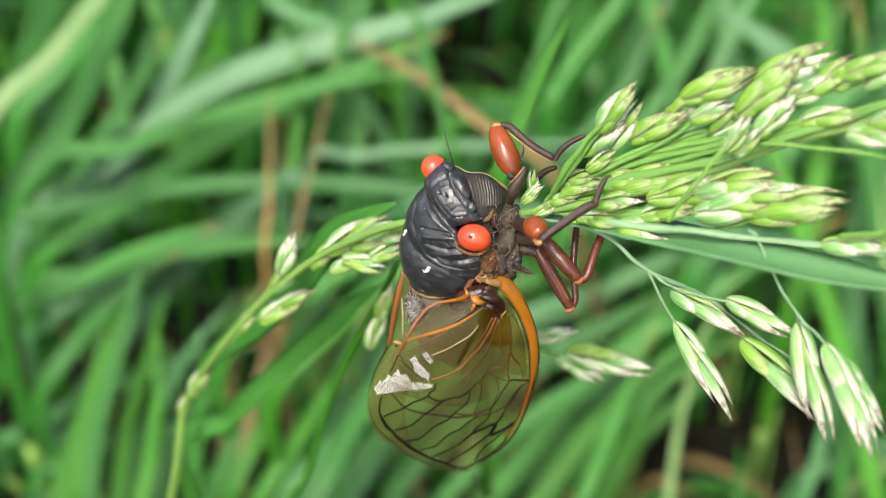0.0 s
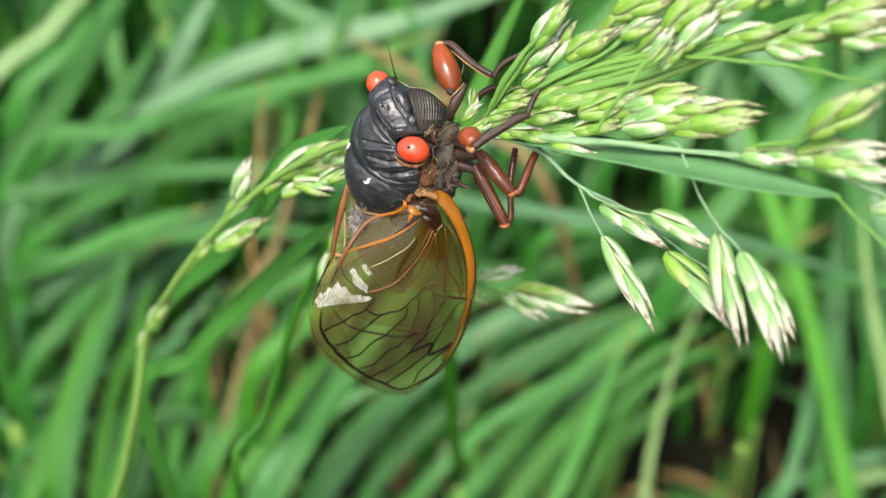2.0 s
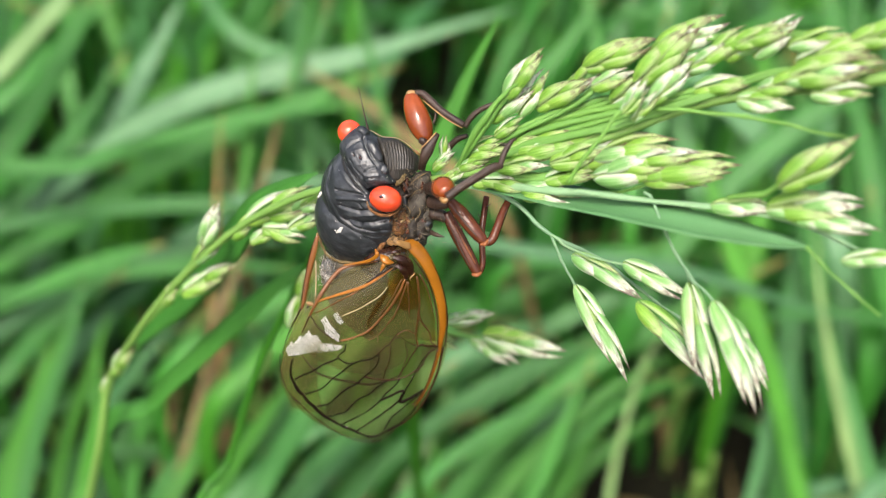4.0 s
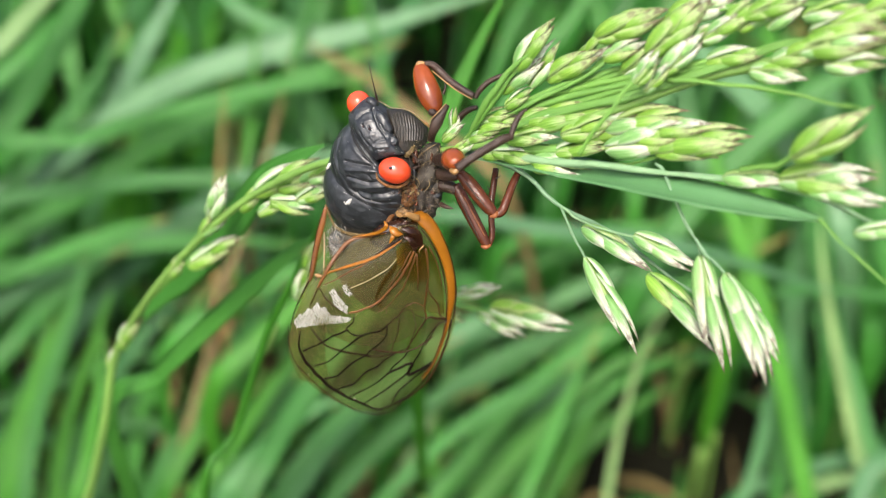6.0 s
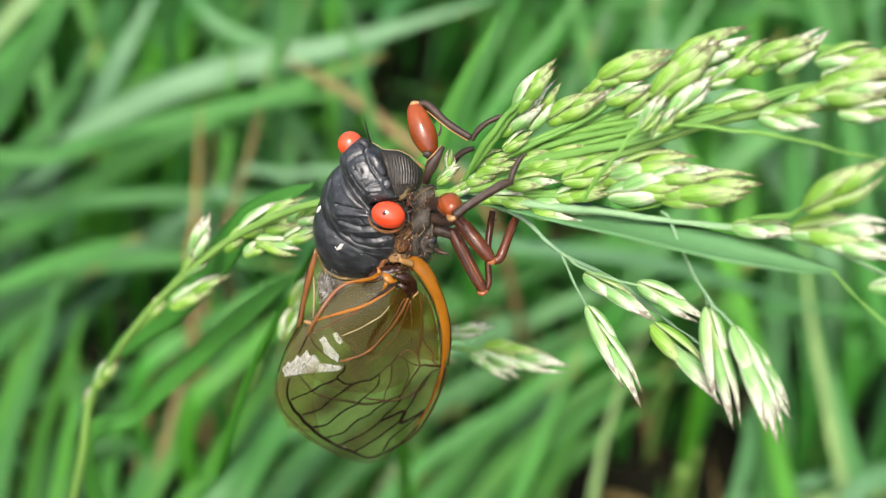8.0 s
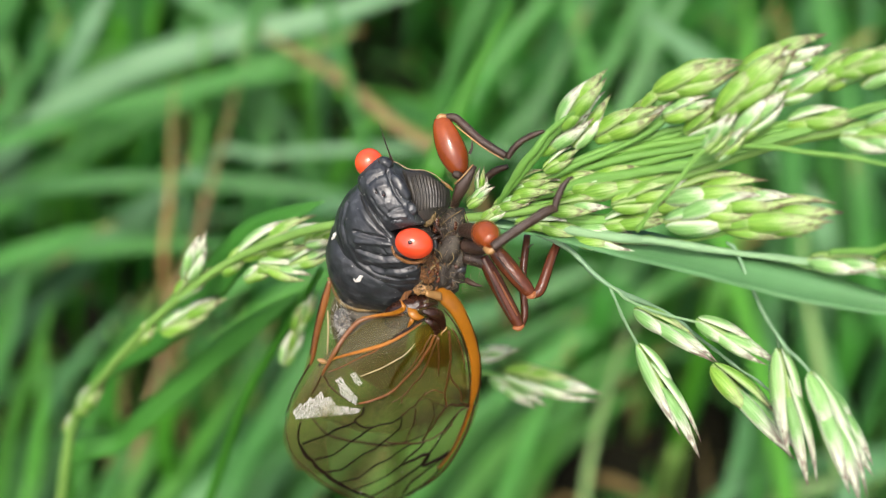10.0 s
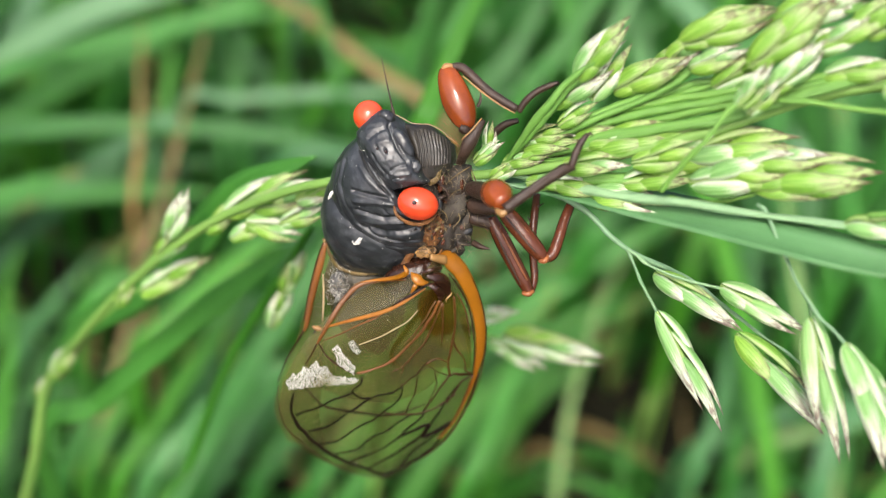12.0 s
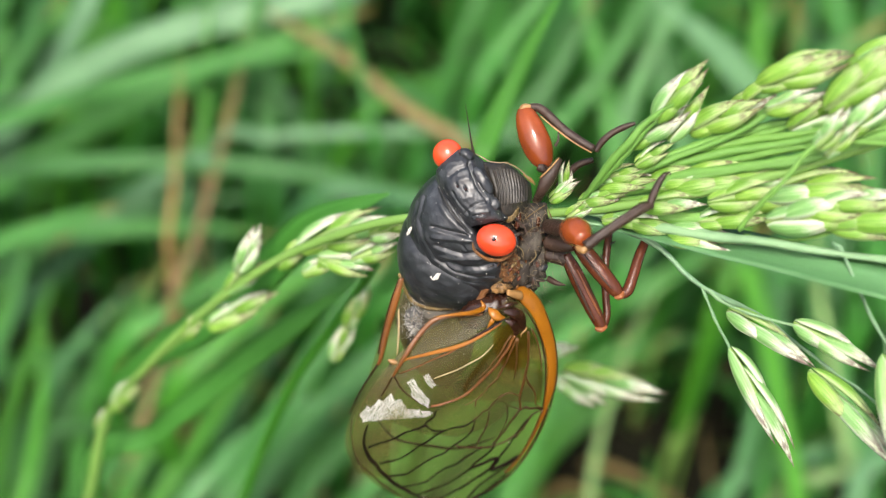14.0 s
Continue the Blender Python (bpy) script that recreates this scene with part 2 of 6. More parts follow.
LEG_BROWN = plain_material("brown_leg", (0.022, 0.006, 0.003), (0.125, 0.034, 0.012), 0.24, 420.0, 0.5, 0.0002, 0.4, 0.0)
LEG_ORANGE = plain_material("orange_brown_ridge", (0.110, 0.032, 0.010), (0.300, 0.110, 0.034), 0.28, 500.0, 0.4, 0.0001, 0.4)
# lighter grey that paints the highlight along the tibia's ridge
LEG_GREY = plain_material("grey_highlight_ridge", (0.045, 0.034, 0.028), (0.150, 0.115, 0.095), 0.45, 700.0, 0.5, 0.0001, 0.3)
LEG_DARK = plain_material("dark_brown_leg", (0.009, 0.006, 0.004), (0.060, 0.034, 0.022), 0.34, 800.0, 0.8, 0.0002, 0.35, 0.0)
LEG_PALE = plain_material("pale_leg_joint", (0.16, 0.075, 0.02), (0.40, 0.23, 0.08), 0.4, 900.0)
ORANGE = plain_material("orange_wing_edge", (0.100, 0.032, 0.0015), (0.330, 0.125, 0.006), 0.32, 260.0, 0.4, 0.0001, 0.45, 0.0)
VEIN_ORANGE = plain_material("orange_vein", (0.030, 0.013, 0.003), (0.125, 0.050, 0.010), 0.35, 300.0, 0.3, 0.0001, 0.4)
VEIN_BAND = plain_material("rust_vein", (0.045, 0.015, 0.003), (0.190, 0.070, 0.012), 0.30, 320.0, 0.3, 0.0001, 0.45)
VEIN_BROWN = plain_material("brown_vein", (0.010, 0.006, 0.002), (0.045, 0.020, 0.005), 0.45, 500.0, 0.3, 0.0001, 0.15)
VEIN_PALE = plain_material("pale_vein", (0.20, 0.15, 0.07), (0.42, 0.34, 0.18), 0.40, 600.0, 0.3, 0.0001, 0.4)
ROOT_BLACK = plain_material("black_brown_root", (0.005, 0.0025, 0.0015), (0.045, 0.014, 0.006), 0.25, 700.0, 0.5, 0.0002, 0.5)
# whitish base colour stands in for the sky reflected on the folded wing skin
SHEEN_WHITE = plain_material("wing_skin_painted_sheen", (0.20, 0.20, 0.17), (0.74, 0.74, 0.68), 0.22, 4200.0, 0.3, 0.00005, 0.6)
VEIN_DARK = plain_material("dark_vein", (0.003, 0.002, 0.001), (0.010, 0.006, 0.003), 0.6, 800.0, 0.2, 0.00005, 0.06)
SPOT = plain_material("pale_spot", (0.26, 0.25, 0.22), (0.60, 0.58, 0.52), 0.6, 2600.0, 0.5)
SILVER = plain_material("silvery_fuzz", (0.02, 0.02, 0.02), (0.14, 0.14, 0.13), 0.45, 1800.0, 0.9, 0.0003, 0.4, dust=((0.45, 0.45, 0.43), 0.5))
MEMBRANE_RUST = membrane_material("rusty_membrane", (0.76, 0.61, 0.36), 0.12, 0.2, 0.0, (0.30, 0.14, 0.03))
MEMBRANE_ORANGE = membrane_material("orange_membrane", (0.85, 0.60, 0.28), 0.10, 0.2, 0.0, (0.34, 0.14, 0.02))
MEMBRANE = membrane_material("wing_membrane", (0.83, 0.75, 0.48), 0.28, 0.16, 0.0, (0.30, 0.27, 0.10))


# ---- building helpers ----
BASE = {}


def thing(name, base, label, category, group=""):
    """An Empty at the thing's base, a point in the working frame."""
    root = new(name)
    root.empty_display_size = 0.004
    root.location = at(base)
    BASE[root] = at(base)
    return tagged(root, label, category, group)


def finish(bm, origin, name, smooth=True):
    me = bpy.data.meshes.new(name)
    for v in bm.verts:
        v.co = at(v.co) - origin
    bmesh.ops.recalc_face_normals(bm, faces=bm.faces[:])
    for f in bm.faces:
        f.smooth = smooth
    bm.to_mesh(me)
    bm.free()
    return me


def part(name, bm, material, parent, label="", smooth=True):
    """One mesh under a thing or a part; the bmesh is in the working frame."""
    me = finish(bm, BASE[parent], name, smooth)
    me.materials.append(material)
    ob = new(name, me)
    ob.parent = parent
    BASE[ob] = BASE[parent]
    return tagged(ob, label)


def roughen(bm, size, amount, seed=0.0):
    """Uneven natural surface: shifts each point a little along its normal."""
    bm.normal_update()
    for v in bm.verts:
        q = v.co * (1.0 / size) + Vector((seed, seed * 1.7, -seed))
        v.co += v.normal * (amount * (noise.noise(q) + 0.5 * noise.noise(q * 2.3)))
    return bm


def carve(bm, lines):
    """Presses furrows (or raises ridges) along lines; each is (points, depth, width) in the sloping plane, on the side towards the viewer."""
    bmesh.ops.recalc_face_normals(bm, faces=bm.faces[:])
    bm.normal_update()
    shifts = []
    for v in bm.verts:
        total = 0.0
        if v.normal.z > 0.0:
            for pts, depth, width in lines:
                best = 1e9
                for p, q in zip(pts, pts[1:]):
                    ax, ay, bx, by = p[0], p[1], q[0] - p[0], q[1] - p[1]
                    u = max(0.0, min(1.0, ((v.co.x - ax) * bx + (v.co.y - ay) * by) / (bx * bx + by * by)))
                    best = min(best, (v.co.x - ax - bx * u) ** 2 + (v.co.y - ay - by * u) ** 2)
                total -= depth * math.exp(-best / (width * width))
        shifts.append(total)
    for v, d in zip(list(bm.verts), shifts):
        v.co += v.normal * d
    return bm


def spline(points, n):
    """A smooth line through the points, each a tuple of any length; n steps between two."""
    ps = [np.array(p, float) for p in points]
    ps = [2 * ps[0] - ps[1]] + ps + [2 * ps[-1] - ps[-2]]
    out = []
    for i in range(1, len(ps) - 2):
        a, b, c, d = ps[i - 1:i + 3]
        for k in range(n):
            u = k / n
            out.append(0.5 * (2 * b + (c - a) * u + (2 * a - 5 * b + 4 * c - d) * u * u + (3 * b - a - 3 * c + d) * u ** 3))
    out.append(ps[-2])
    return out


def loft(bm, rings, closed=True, caps=True, uvs=None):
    """Joins rings of equal length into a skin; the map's u runs round a ring and v along the rings."""
    layer = bm.loops.layers.uv.verify()
    rows = [[bm.verts.new(tuple(p)) for p in r] for r in rings]
    n = len(rows[0])
    m = n if closed else n - 1
    for i in range(len(rows) - 1):
        v0, v1 = (i / (len(rows) - 1), (i + 1) / (len(rows) - 1)) if uvs is None else uvs[i:i + 2]
        for j in range(m):
            k = (j + 1) % n
            f = bm.faces.new((rows[i][j], rows[i][k], rows[i + 1][k], rows[i + 1][j]))
            for lp, q in zip(f.loops, ((j / m, v0), ((j + 1) / m, v0), ((j + 1) / m, v1), (j / m, v1))):
                lp[layer].uv = q
    if caps and closed:
        for r, v in ((rows[0], 0.0), (rows[-1], 1.0)):
            f = bm.faces.new(r)
            for lp in f.loops:
                lp[layer].uv = (0.5, v)
    return bm


def frames_along(line, side):
    """Tangent and two cross directions at each point, the first as near to side as can be."""
    out = []
    for i, p in enumerate(line):
        d = Vector(line[min(i + 1, len(line) - 1)][:3]) - Vector(line[max(i - 1, 0)][:3])
        d.normalize()
        a = Vector(side) - d * d.dot(Vector(side))
        if a.length < 1e-4:
            a = d.orthogonal()
        a.normalize()
        out.append((Vector(p[:3]), d, a, d.cross(a)))
    return out


def tube(points, sides=7, steps=5, bm=None, flat=1.0, side=(0.2, 0.3, 1)):
    """A round stalk through points (x, y, z, radius)."""
    bm = bm or bmesh.new()
    line = spline(points, steps)
    rings = []
    for (c, d, a, b), q in zip(frames_along(line, side), line):
        r = max(float(q[3]), 0.01)
        rings.append([c + a * (math.cos(w) * r * flat) + b * (math.sin(w) * r) for w in (2 * math.pi * k / sides for k in range(sides))])
    return loft(bm, rings)


def blade_mesh(points, width, facing=(0, 0.25, 1), bow=0.22, steps=6, tip=0.0, root=0.7, bm=None, thick=0.22, twist=0.0):
    """A grass leaf along the points: keeled, with thickness, drawn to a point at the end when tip is above 0 (its share of the length)."""
    bm = bm or bmesh.new()
    line = spline(points, steps)
    fr = frames_along(line, facing)
    rings, uvs = [], []
    n = len(line) - 1
    for i, (c, d, up, _) in enumerate(fr):
        s = i / n
        if twist:
            up = up.copy()
            up.rotate(Matrix.Rotation(radians(twist) * (s - 0.5), 3, d))
        across = d.cross(up)
        w = width * 0.5 * (root + (1 - root) * min(1, s * 3.0))
        if tip:
            w *= min(1.0, max(0.03, (1 - s) / tip)) ** 0.75
        k = bow * w
        rings.append([c - across * w + up * k, c - across * w * 0.5 + up * k * 0.3, c - up * k * 0.25, c + across * w * 0.5 + up * k * 0.3, c + across * w + up * k,
                      c + across * w * 0.5 + up * (k * 0.3 - thick), c - up * (k * 0.25 + thick * 1.6), c - across * w * 0.5 + up * (k * 0.3 - thick)])
        uvs.append(s)
    layer = bm.loops.layers.uv.verify()
    rows = [[bm.verts.new(p) for p in r] for r in rings]
    us = (0, 0.25, 0.5, 0.75, 1.0, 0.75, 0.5, 0.25, 0.0)
    for i in range(n):
        for j in range(8):
            k = (j + 1) % 8
            f = bm.faces.new((rows[i][j], rows[i][k], rows[i + 1][k], rows[i + 1][j]))
            for lp, q in zip(f.loops, ((us[j], uvs[i]), (us[j + 1], uvs[i]), (us[j + 1], uvs[i + 1]), (us[j], uvs[i + 1]))):
                lp[layer].uv = q
    bm.faces.new(rows[0])
    bm.faces.new(rows[-1])
    return bm


def ground_below(p, drift=(0, 0)):
    """The point of the working frame where the soil lies under p."""
    w = at(p)
    g = Vector((w.x + drift[0] * 0.001, w.y + drift[1] * 0.001, 0.0))
    q = SLOPE.inverted() @ g * 1000.0
    return (q.x, q.y, q.z)


def rooted(points, drift=(0, 0)):
    """The line carried on from its first point down into the soil."""
    first = points[0]
    g = ground_below(first[:3], drift)
    mid = tuple(0.5 * (a + b) for a, b in zip(first, g))
    mid = tuple(m + 0.18 * (a - b) for m, a, b in zip(mid, first, points[1]))
    rest = tuple(first[3:])
    return [g + rest, mid + rest] + list(points)


def ellipsoid(bm, centre, axes, radii, u=16, v=10, shape=None):
    """A rounded body on three axes; shape(x, y, z) may remodel the unit ball."""
    rings = []
    for i in range(v + 1):
        th = math.pi * min(max(i / v, 0.012), 0.988)
        ring = []
        for j in range(u):
            ph = 2 * math.pi * j / u
            q = (math.sin(th) * math.cos(ph), math.cos(th), math.sin(th) * math.sin(ph))
            if shape:
                q = shape(*q)
            ring.append(Vector(centre) + sum((a * (r * c) for a, r, c in zip(axes, radii, q)), Vector()))
        rings.append(ring)
    return loft(bm, rings)


# ---- ground: dark soil under the grass, out to the horizon ----
def build_ground():
    bm = bmesh.new()
    n, rnd = 40, random.Random(3)
    def axis(k):
        s = (k / n - 0.5) * 2
        return math.copysign(0.5 * abs(s) + 60.0 * abs(s) ** 7, s)
    grid = [[bm.verts.new((axis(i), axis(j) + 0.3, rnd.uniform(-0.006, 0.0))) for i in range(n + 1)] for j in range(n + 1)]
    for j in range(n):
        for i in range(n):
            bm.faces.new((grid[j][i], grid[j][i + 1], grid[j + 1][i + 1], grid[j + 1][i])).smooth = True
    me = bpy.data.meshes.new("ground")
    bm.to_mesh(me)
    bm.free()
    me.materials.append(SOIL)
    tagged(new("ground", me), "dark bare soil and thatch beneath dense meadow grass", "ground", kind="structure")


build_ground()


# ---- the meadow behind: single blades that can be told apart ----
def grass_blade(points, width, material, label, tip=0.0, drift=(0, 0), facing=(0, 0.25, 1), bow=0.22, twist=0.0):
    line = rooted(points, drift)
    root = thing("grass_plant", line[0], label, "grass", "meadow grass plants")
    part("leaf", blade_mesh(line[1:], width, facing, bow, 7, tip or 0.22, twist=twist), material, root)
    part("sheath", tube([tuple(line[0]) + (width * 0.22,), tuple(0.5 * (a + b) for a, b in zip(line[0], line[1])) + (width * 0.25,), tuple(line[1]) + (width * 0.3,)], 7, 3), STEM, root, "pale green leaf sheath")
    return root


GREEN = "long green grass blade among dense meadow grass"
BLUE = "broad blue-green grass blade arching through meadow grass"
FRESH = "fresh bright green grass blade in meadow grass"
DRY = "dry brown grass stalk standing in green meadow grass"
STRAW = "pale straw-green grass stalk among meadow grass"
grass_blade([(-123.53, 3.07, -212.00), (-104.65, 16.04, -208.00), (-85.05, 29.92, -205.00), (-65.80, 40.13, -202.00), (-44.24, 46.92, -200.00), (-20.16, 51.94, -198.00), (18.85, 63.22, -195.00)], 8.0, LEAF_GLAUCOUS, BLUE, drift=(-30, 10))
grass_blade([(-117.61, -5.57, -204.00), (-96.38, 7.89, -200.00), (-73.36, 22.54, -198.00), (-50.63, 33.52, -196.00), (-30.95, 41.32, -194.00), (-8.84, 49.19, -194.00)], 6.4, LEAF, GREEN, tip=0.3, drift=(-30, 10))
grass_blade([(-105.97, -4.24, -212.00), (-95.13, 16.15, -210.00), (-84.70, 34.11, -208.00), (-74.98, 50.42, -206.00), (-65.00, 68.87, -205.00)], 5.6, LEAF_GLAUCOUS, BLUE, drift=(-15, 10))
grass_blade([(-134.2, 1.5, -190.0), (-97.4, 10.9, -186.0), (-60.3, 14.5, -182.0), (-24.3, 12.0, -180.0), (10.0, 5.4, -180.0)], 4.4, LEAF, GREEN, drift=(-40, 0))
grass_blade([(-119.2, -19.6, -180.0), (-91.5, -4.4, -176.0), (-75.4, 1.4, -174.0), (-62.0, 5.3, -172.0)], 4.4, LEAF, "green grass blade with a withered orange-brown tip", tip=0.25, drift=(-30, 0))
grass_blade([(-102.7, 20.6, -140.0), (-86.1, 40.7, -138.0), (-77.6, 49.3, -136.0), (-68.4, 59.1, -135.0)], 4.4, LEAF_STRAW, STRAW, drift=(-20, 0))
grass_blade([(-106.5, 2.5, -155.0), (-88.6, 28.7, -152.0), (-78.5, 45.0, -150.0), (-69.7, 61.1, -148.0)], 6.0, LEAF, GREEN, drift=(-20, 0))
grass_blade([(-129.1, -29.4, -215.0), (-103.0, -11.6, -212.0), (-75.7, 0.1, -208.0), (-37.8, 6.6, -205.0)], 6.3, LEAF, GREEN, drift=(-30, 0))
grass_blade([(-68.7, -76.2, -190.0), (-60.8, -43.2, -188.0), (-53.7, -20.0, -186.0), (-47.3, 1.5, -184.0), (-37.1, 38.3, -190.0)], 2.2, LEAF_DRY, DRY, tip=0.7)
grass_blade([(-55.9, -37.7, -210.0), (-54.4, 0.1, -210.0), (-53.9, 23.6, -212.0), (-53.8, 47.4, -215.0)], 1.4, LEAF_DRY, DRY, tip=0.6)
grass_blade([(-126.6, -68.8, -220.0), (-107.3, -36.9, -216.0), (-88.4, -14.5, -212.0), (-65.6, 5.9, -208.0), (-43.9, 20.4, -208.0)], 6.6, LEAF_BLUE, BLUE)
grass_blade([(-94.6, -76.2, -190.0), (-91.3, -47.3, -188.0), (-83.3, -24.1, -186.0), (-78.6, -10.6, -186.0)], 4.3, LEAF_BRIGHT, FRESH, tip=0.5)
grass_blade([(-98.1, -73.7, -180.0), (-94.8, -44.4, -178.0), (-85.0, -15.5, -176.0), (-81.1, 2.7, -176.0)], 3.8, LEAF, GREEN, tip=0.4)
grass_blade([(-136.6, -52.4, -230.0), (-105.7, -53.9, -230.0), (-81.0, -52.4, -230.0), (-57.1, -56.3, -235.0)], 4.5, LEAF_BLUE, BLUE)
grass_blade([(-43.6, -63.5, -140.0), (-34.3, -42.7, -138.0), (-25.0, -27.8, -136.0), (-15.0, -13.3, -136.0), (-7.2, -2.1, -138.0)], 5.0, LEAF, GREEN)
grass_blade([(-48.6, -81.3, -210.0), (-32.4, -56.2, -208.0), (-14.9, -37.2, -206.0), (5.2, -22.8, -206.0), (25.4, -14.3, -208.0)], 6.8, LEAF_BLUE, BLUE)
grass_blade([(-13.2, -78.8, -200.0), (5.0, -54.5, -198.0), (27.3, -31.9, -196.0), (54.7, -13.7, -194.0), (85.4, 1.5, -195.0)], 5.8, LEAF, GREEN)
grass_blade([(0.8, -76.2, -190.0), (15.7, -54.0, -188.0), (35.8, -33.5, -186.0), (56.0, -21.4, -186.0)], 5.3, LEAF_BRIGHT, FRESH, tip=0.4)
grass_blade([(9.9, -68.8, -220.0), (26.2, -44.6, -218.0), (43.9, -22.1, -216.0), (64.6, -5.8, -216.0)], 5.4, LEAF_BLUE, BLUE)
grass_blade([(-12.8, -54.7, -225.0), (17.6, -33.1, -223.0), (47.7, -18.0, -222.0), (85.4, -8.9, -222.0)], 5.2, LEAF, GREEN)
grass_blade([(37.6, -76.2, -190.0), (40.8, -52.7, -188.0), (44.5, -36.2, -186.0), (49.1, -22.7, -185.0), (57.1, -10.6, -185.0)], 2.3, LEAF_STRAW, STRAW, tip=0.7)
grass_blade([(85.2, -88.6, -210.0), (86.9, -46.1, -208.0), (89.9, -11.3, -206.0), (95.1, 20.1, -204.0), (102.2, 54.4, -204.0)], 6.8, LEAF_BLUE, BLUE)
grass_blade([(86.5, -76.3, -180.0), (80.6, -41.8, -178.0), (73.6, -15.5, -176.0), (65.8, 7.9, -176.0), (59.7, 28.9, -178.0)], 4.7, LEAF_BRIGHT, FRESH)
grass_blade([(104.5, -76.2, -190.0), (97.0, -40.5, -188.0), (91.3, -10.7, -187.0), (89.9, 8.2, -187.0)], 3.0, LEAF_STRAW, STRAW, tip=0.5)
grass_blade([(-24.3, 5.4, -180.0), (2.1, 6.0, -178.0), (22.9, 2.7, -176.0), (53.9, -1.2, -175.0), (92.8, -12.8, -175.0)], 3.6, LEAF_BLUE, BLUE, drift=(-20, 10))
grass_blade([(-3.2, 1.5, -50.0), (0.4, 13.6, -47.0), (4.6, 23.3, -45.0), (8.6, 30.9, -43.0)], 2.9, LEAF_BRIGHT, "narrow green grass blade with a dry pointed tip", tip=0.55, drift=(0, 60))
grass_blade([(-8.4, 14.6, -180.0), (-12.3, 34.2, -178.0), (-16.1, 49.5, -176.0), (-19.9, 68.8, -175.0)], 1.7, LEAF, "thin dark green grass stem in meadow grass", drift=(10, 20))
grass_blade([(15.8, 11.0, -190.0), (-3.3, 27.4, -190.0), (-17.0, 38.6, -192.0), (-33.8, 48.7, -195.0)], 2.8, LEAF_DRY, DRY, drift=(20, 0))
grass_blade([(91.1, -71.1, -170.0), (96.2, -52.1, -170.0), (108.9, -48.2, -170.0)], 5.0, LEAF_BLUE, BLUE)
grass_blade([(84.0, -62.6, -190.0), (97.0, -57.4, -188.0), (112.5, -55.0, -186.0)], 3.0, LEAF_STRAW, STRAW)
grass_blade([(26.4, 3.1, -220.0), (33.9, 31.6, -220.0), (45.9, 57.1, -220.0), (54.9, 79.6, -220.0)], 5.4, LEAF, GREEN, drift=(0, 20))
grass_blade([(48.9, 3.1, -210.0), (47.4, 29.2, -210.0), (40.1, 58.3, -210.0), (37.5, 76.3, -212.0)], 4.6, LEAF, GREEN, drift=(0, 20))
grass_blade([(74.4, -2.9, -220.0), (63.9, 36.1, -220.0), (60.9, 66.1, -220.0), (62.8, 81.6, -222.0)], 6.5, LEAF_BLUE, BLUE, drift=(0, 20))
grass_blade([(109.3, -11.1, -200.0), (106.5, 26.9, -200.0), (99.5, 53.7, -200.0), (98.1, 74.8, -200.0)], 6.1, LEAF, GREEN, drift=(0, 20))
grass_blade([(-32.6, 3.1, -210.0), (-34.8, 27.8, -210.0), (-34.2, 47.0, -212.0), (-27.2, 77.0, -215.0)], 4.2, LEAF, GREEN, drift=(0, 10))
grass_blade([(-98.1, 3.1, -220.0), (-96.6, 33.1, -220.0), (-99.6, 54.1, -220.0), (-98.1, 78.1, -220.0)], 5.0, LEAF, GREEN, drift=(0, 10))
grass_blade([(-77.7, 16.1, -210.0), (-80.6, 45.2, -210.0), (-84.9, 61.2, -210.0), (-89.3, 77.2, -210.0)], 3.7, LEAF_BRIGHT, FRESH, drift=(0, 10))
grass_blade([(-25.0, 18.4, -225.0), (-43.2, 50.4, -225.0), (-53.9, 62.6, -225.0), (-69.1, 76.3, -225.0)], 4.4, LEAF_BLUE, BLUE, drift=(10, 10))
grass_blade([(-56.9, -78.8, -200.0), (-51.3, -53.4, -200.0), (-40.0, -35.1, -200.0), (-31.8, -16.9, -202.0)], 4.8, LEAF, GREEN)
grass_blade([(-3.5, -81.3, -210.0), (-2.0, -52.2, -210.0), (0.9, -36.2, -210.0), (6.7, -17.4, -212.0)], 2.7, LEAF_BRIGHT, FRESH, tip=0.5)
grass_blade([(-80.6, -81.3, -210.0), (-78.6, -51.9, -208.0), (-71.0, -28.6, -206.0), (-56.6, -8.5, -206.0)], 4.6, LEAF, GREEN)
grass_blade([(-112.4, -76.2, -190.0), (-104.8, -51.3, -188.0), (-97.4, -32.2, -186.0), (-93.4, -16.0, -186.0)], 5.5, LEAF_BRIGHT, FRESH, tip=0.5)
grass_blade([(-96.5, -85.1, -225.0), (-89.9, -57.4, -223.0), (-79.1, -37.6, -222.0), (-54.6, -17.8, -220.0)], 5.5, LEAF_BLUE, BLUE)
grass_blade([(-34.1, -85.1, -225.0), (-27.9, -63.4, -223.0), (-15.7, -51.2, -222.0), (11.5, -39.1, -222.0)], 5.5, LEAF, GREEN)
grass_blade([(44.45, -16.23, -190.00), (54.99, 1.49, -188.00), (69.42, 18.97, -186.00), (86.33, 33.54, -184.00), (105.65, 46.59, -182.00)], 7.0, LEAF, GREEN, drift=(-10, 0))
grass_blade([(100.89, -4.09, -200.00), (93.84, 11.41, -200.00), (83.44, 26.74, -198.00), (70.38, 40.47, -196.00), (54.90, 52.82, -195.00)], 7.5, LEAF_GLAUCOUS, BLUE, drift=(15, 0))
grass_blade([(72.45, -25.63, -205.00), (77.93, -2.71, -204.00), (80.53, 17.21, -203.00), (81.69, 37.01, -202.00), (81.87, 59.32, -200.00)], 6.0, LEAF_BRIGHT, FRESH)
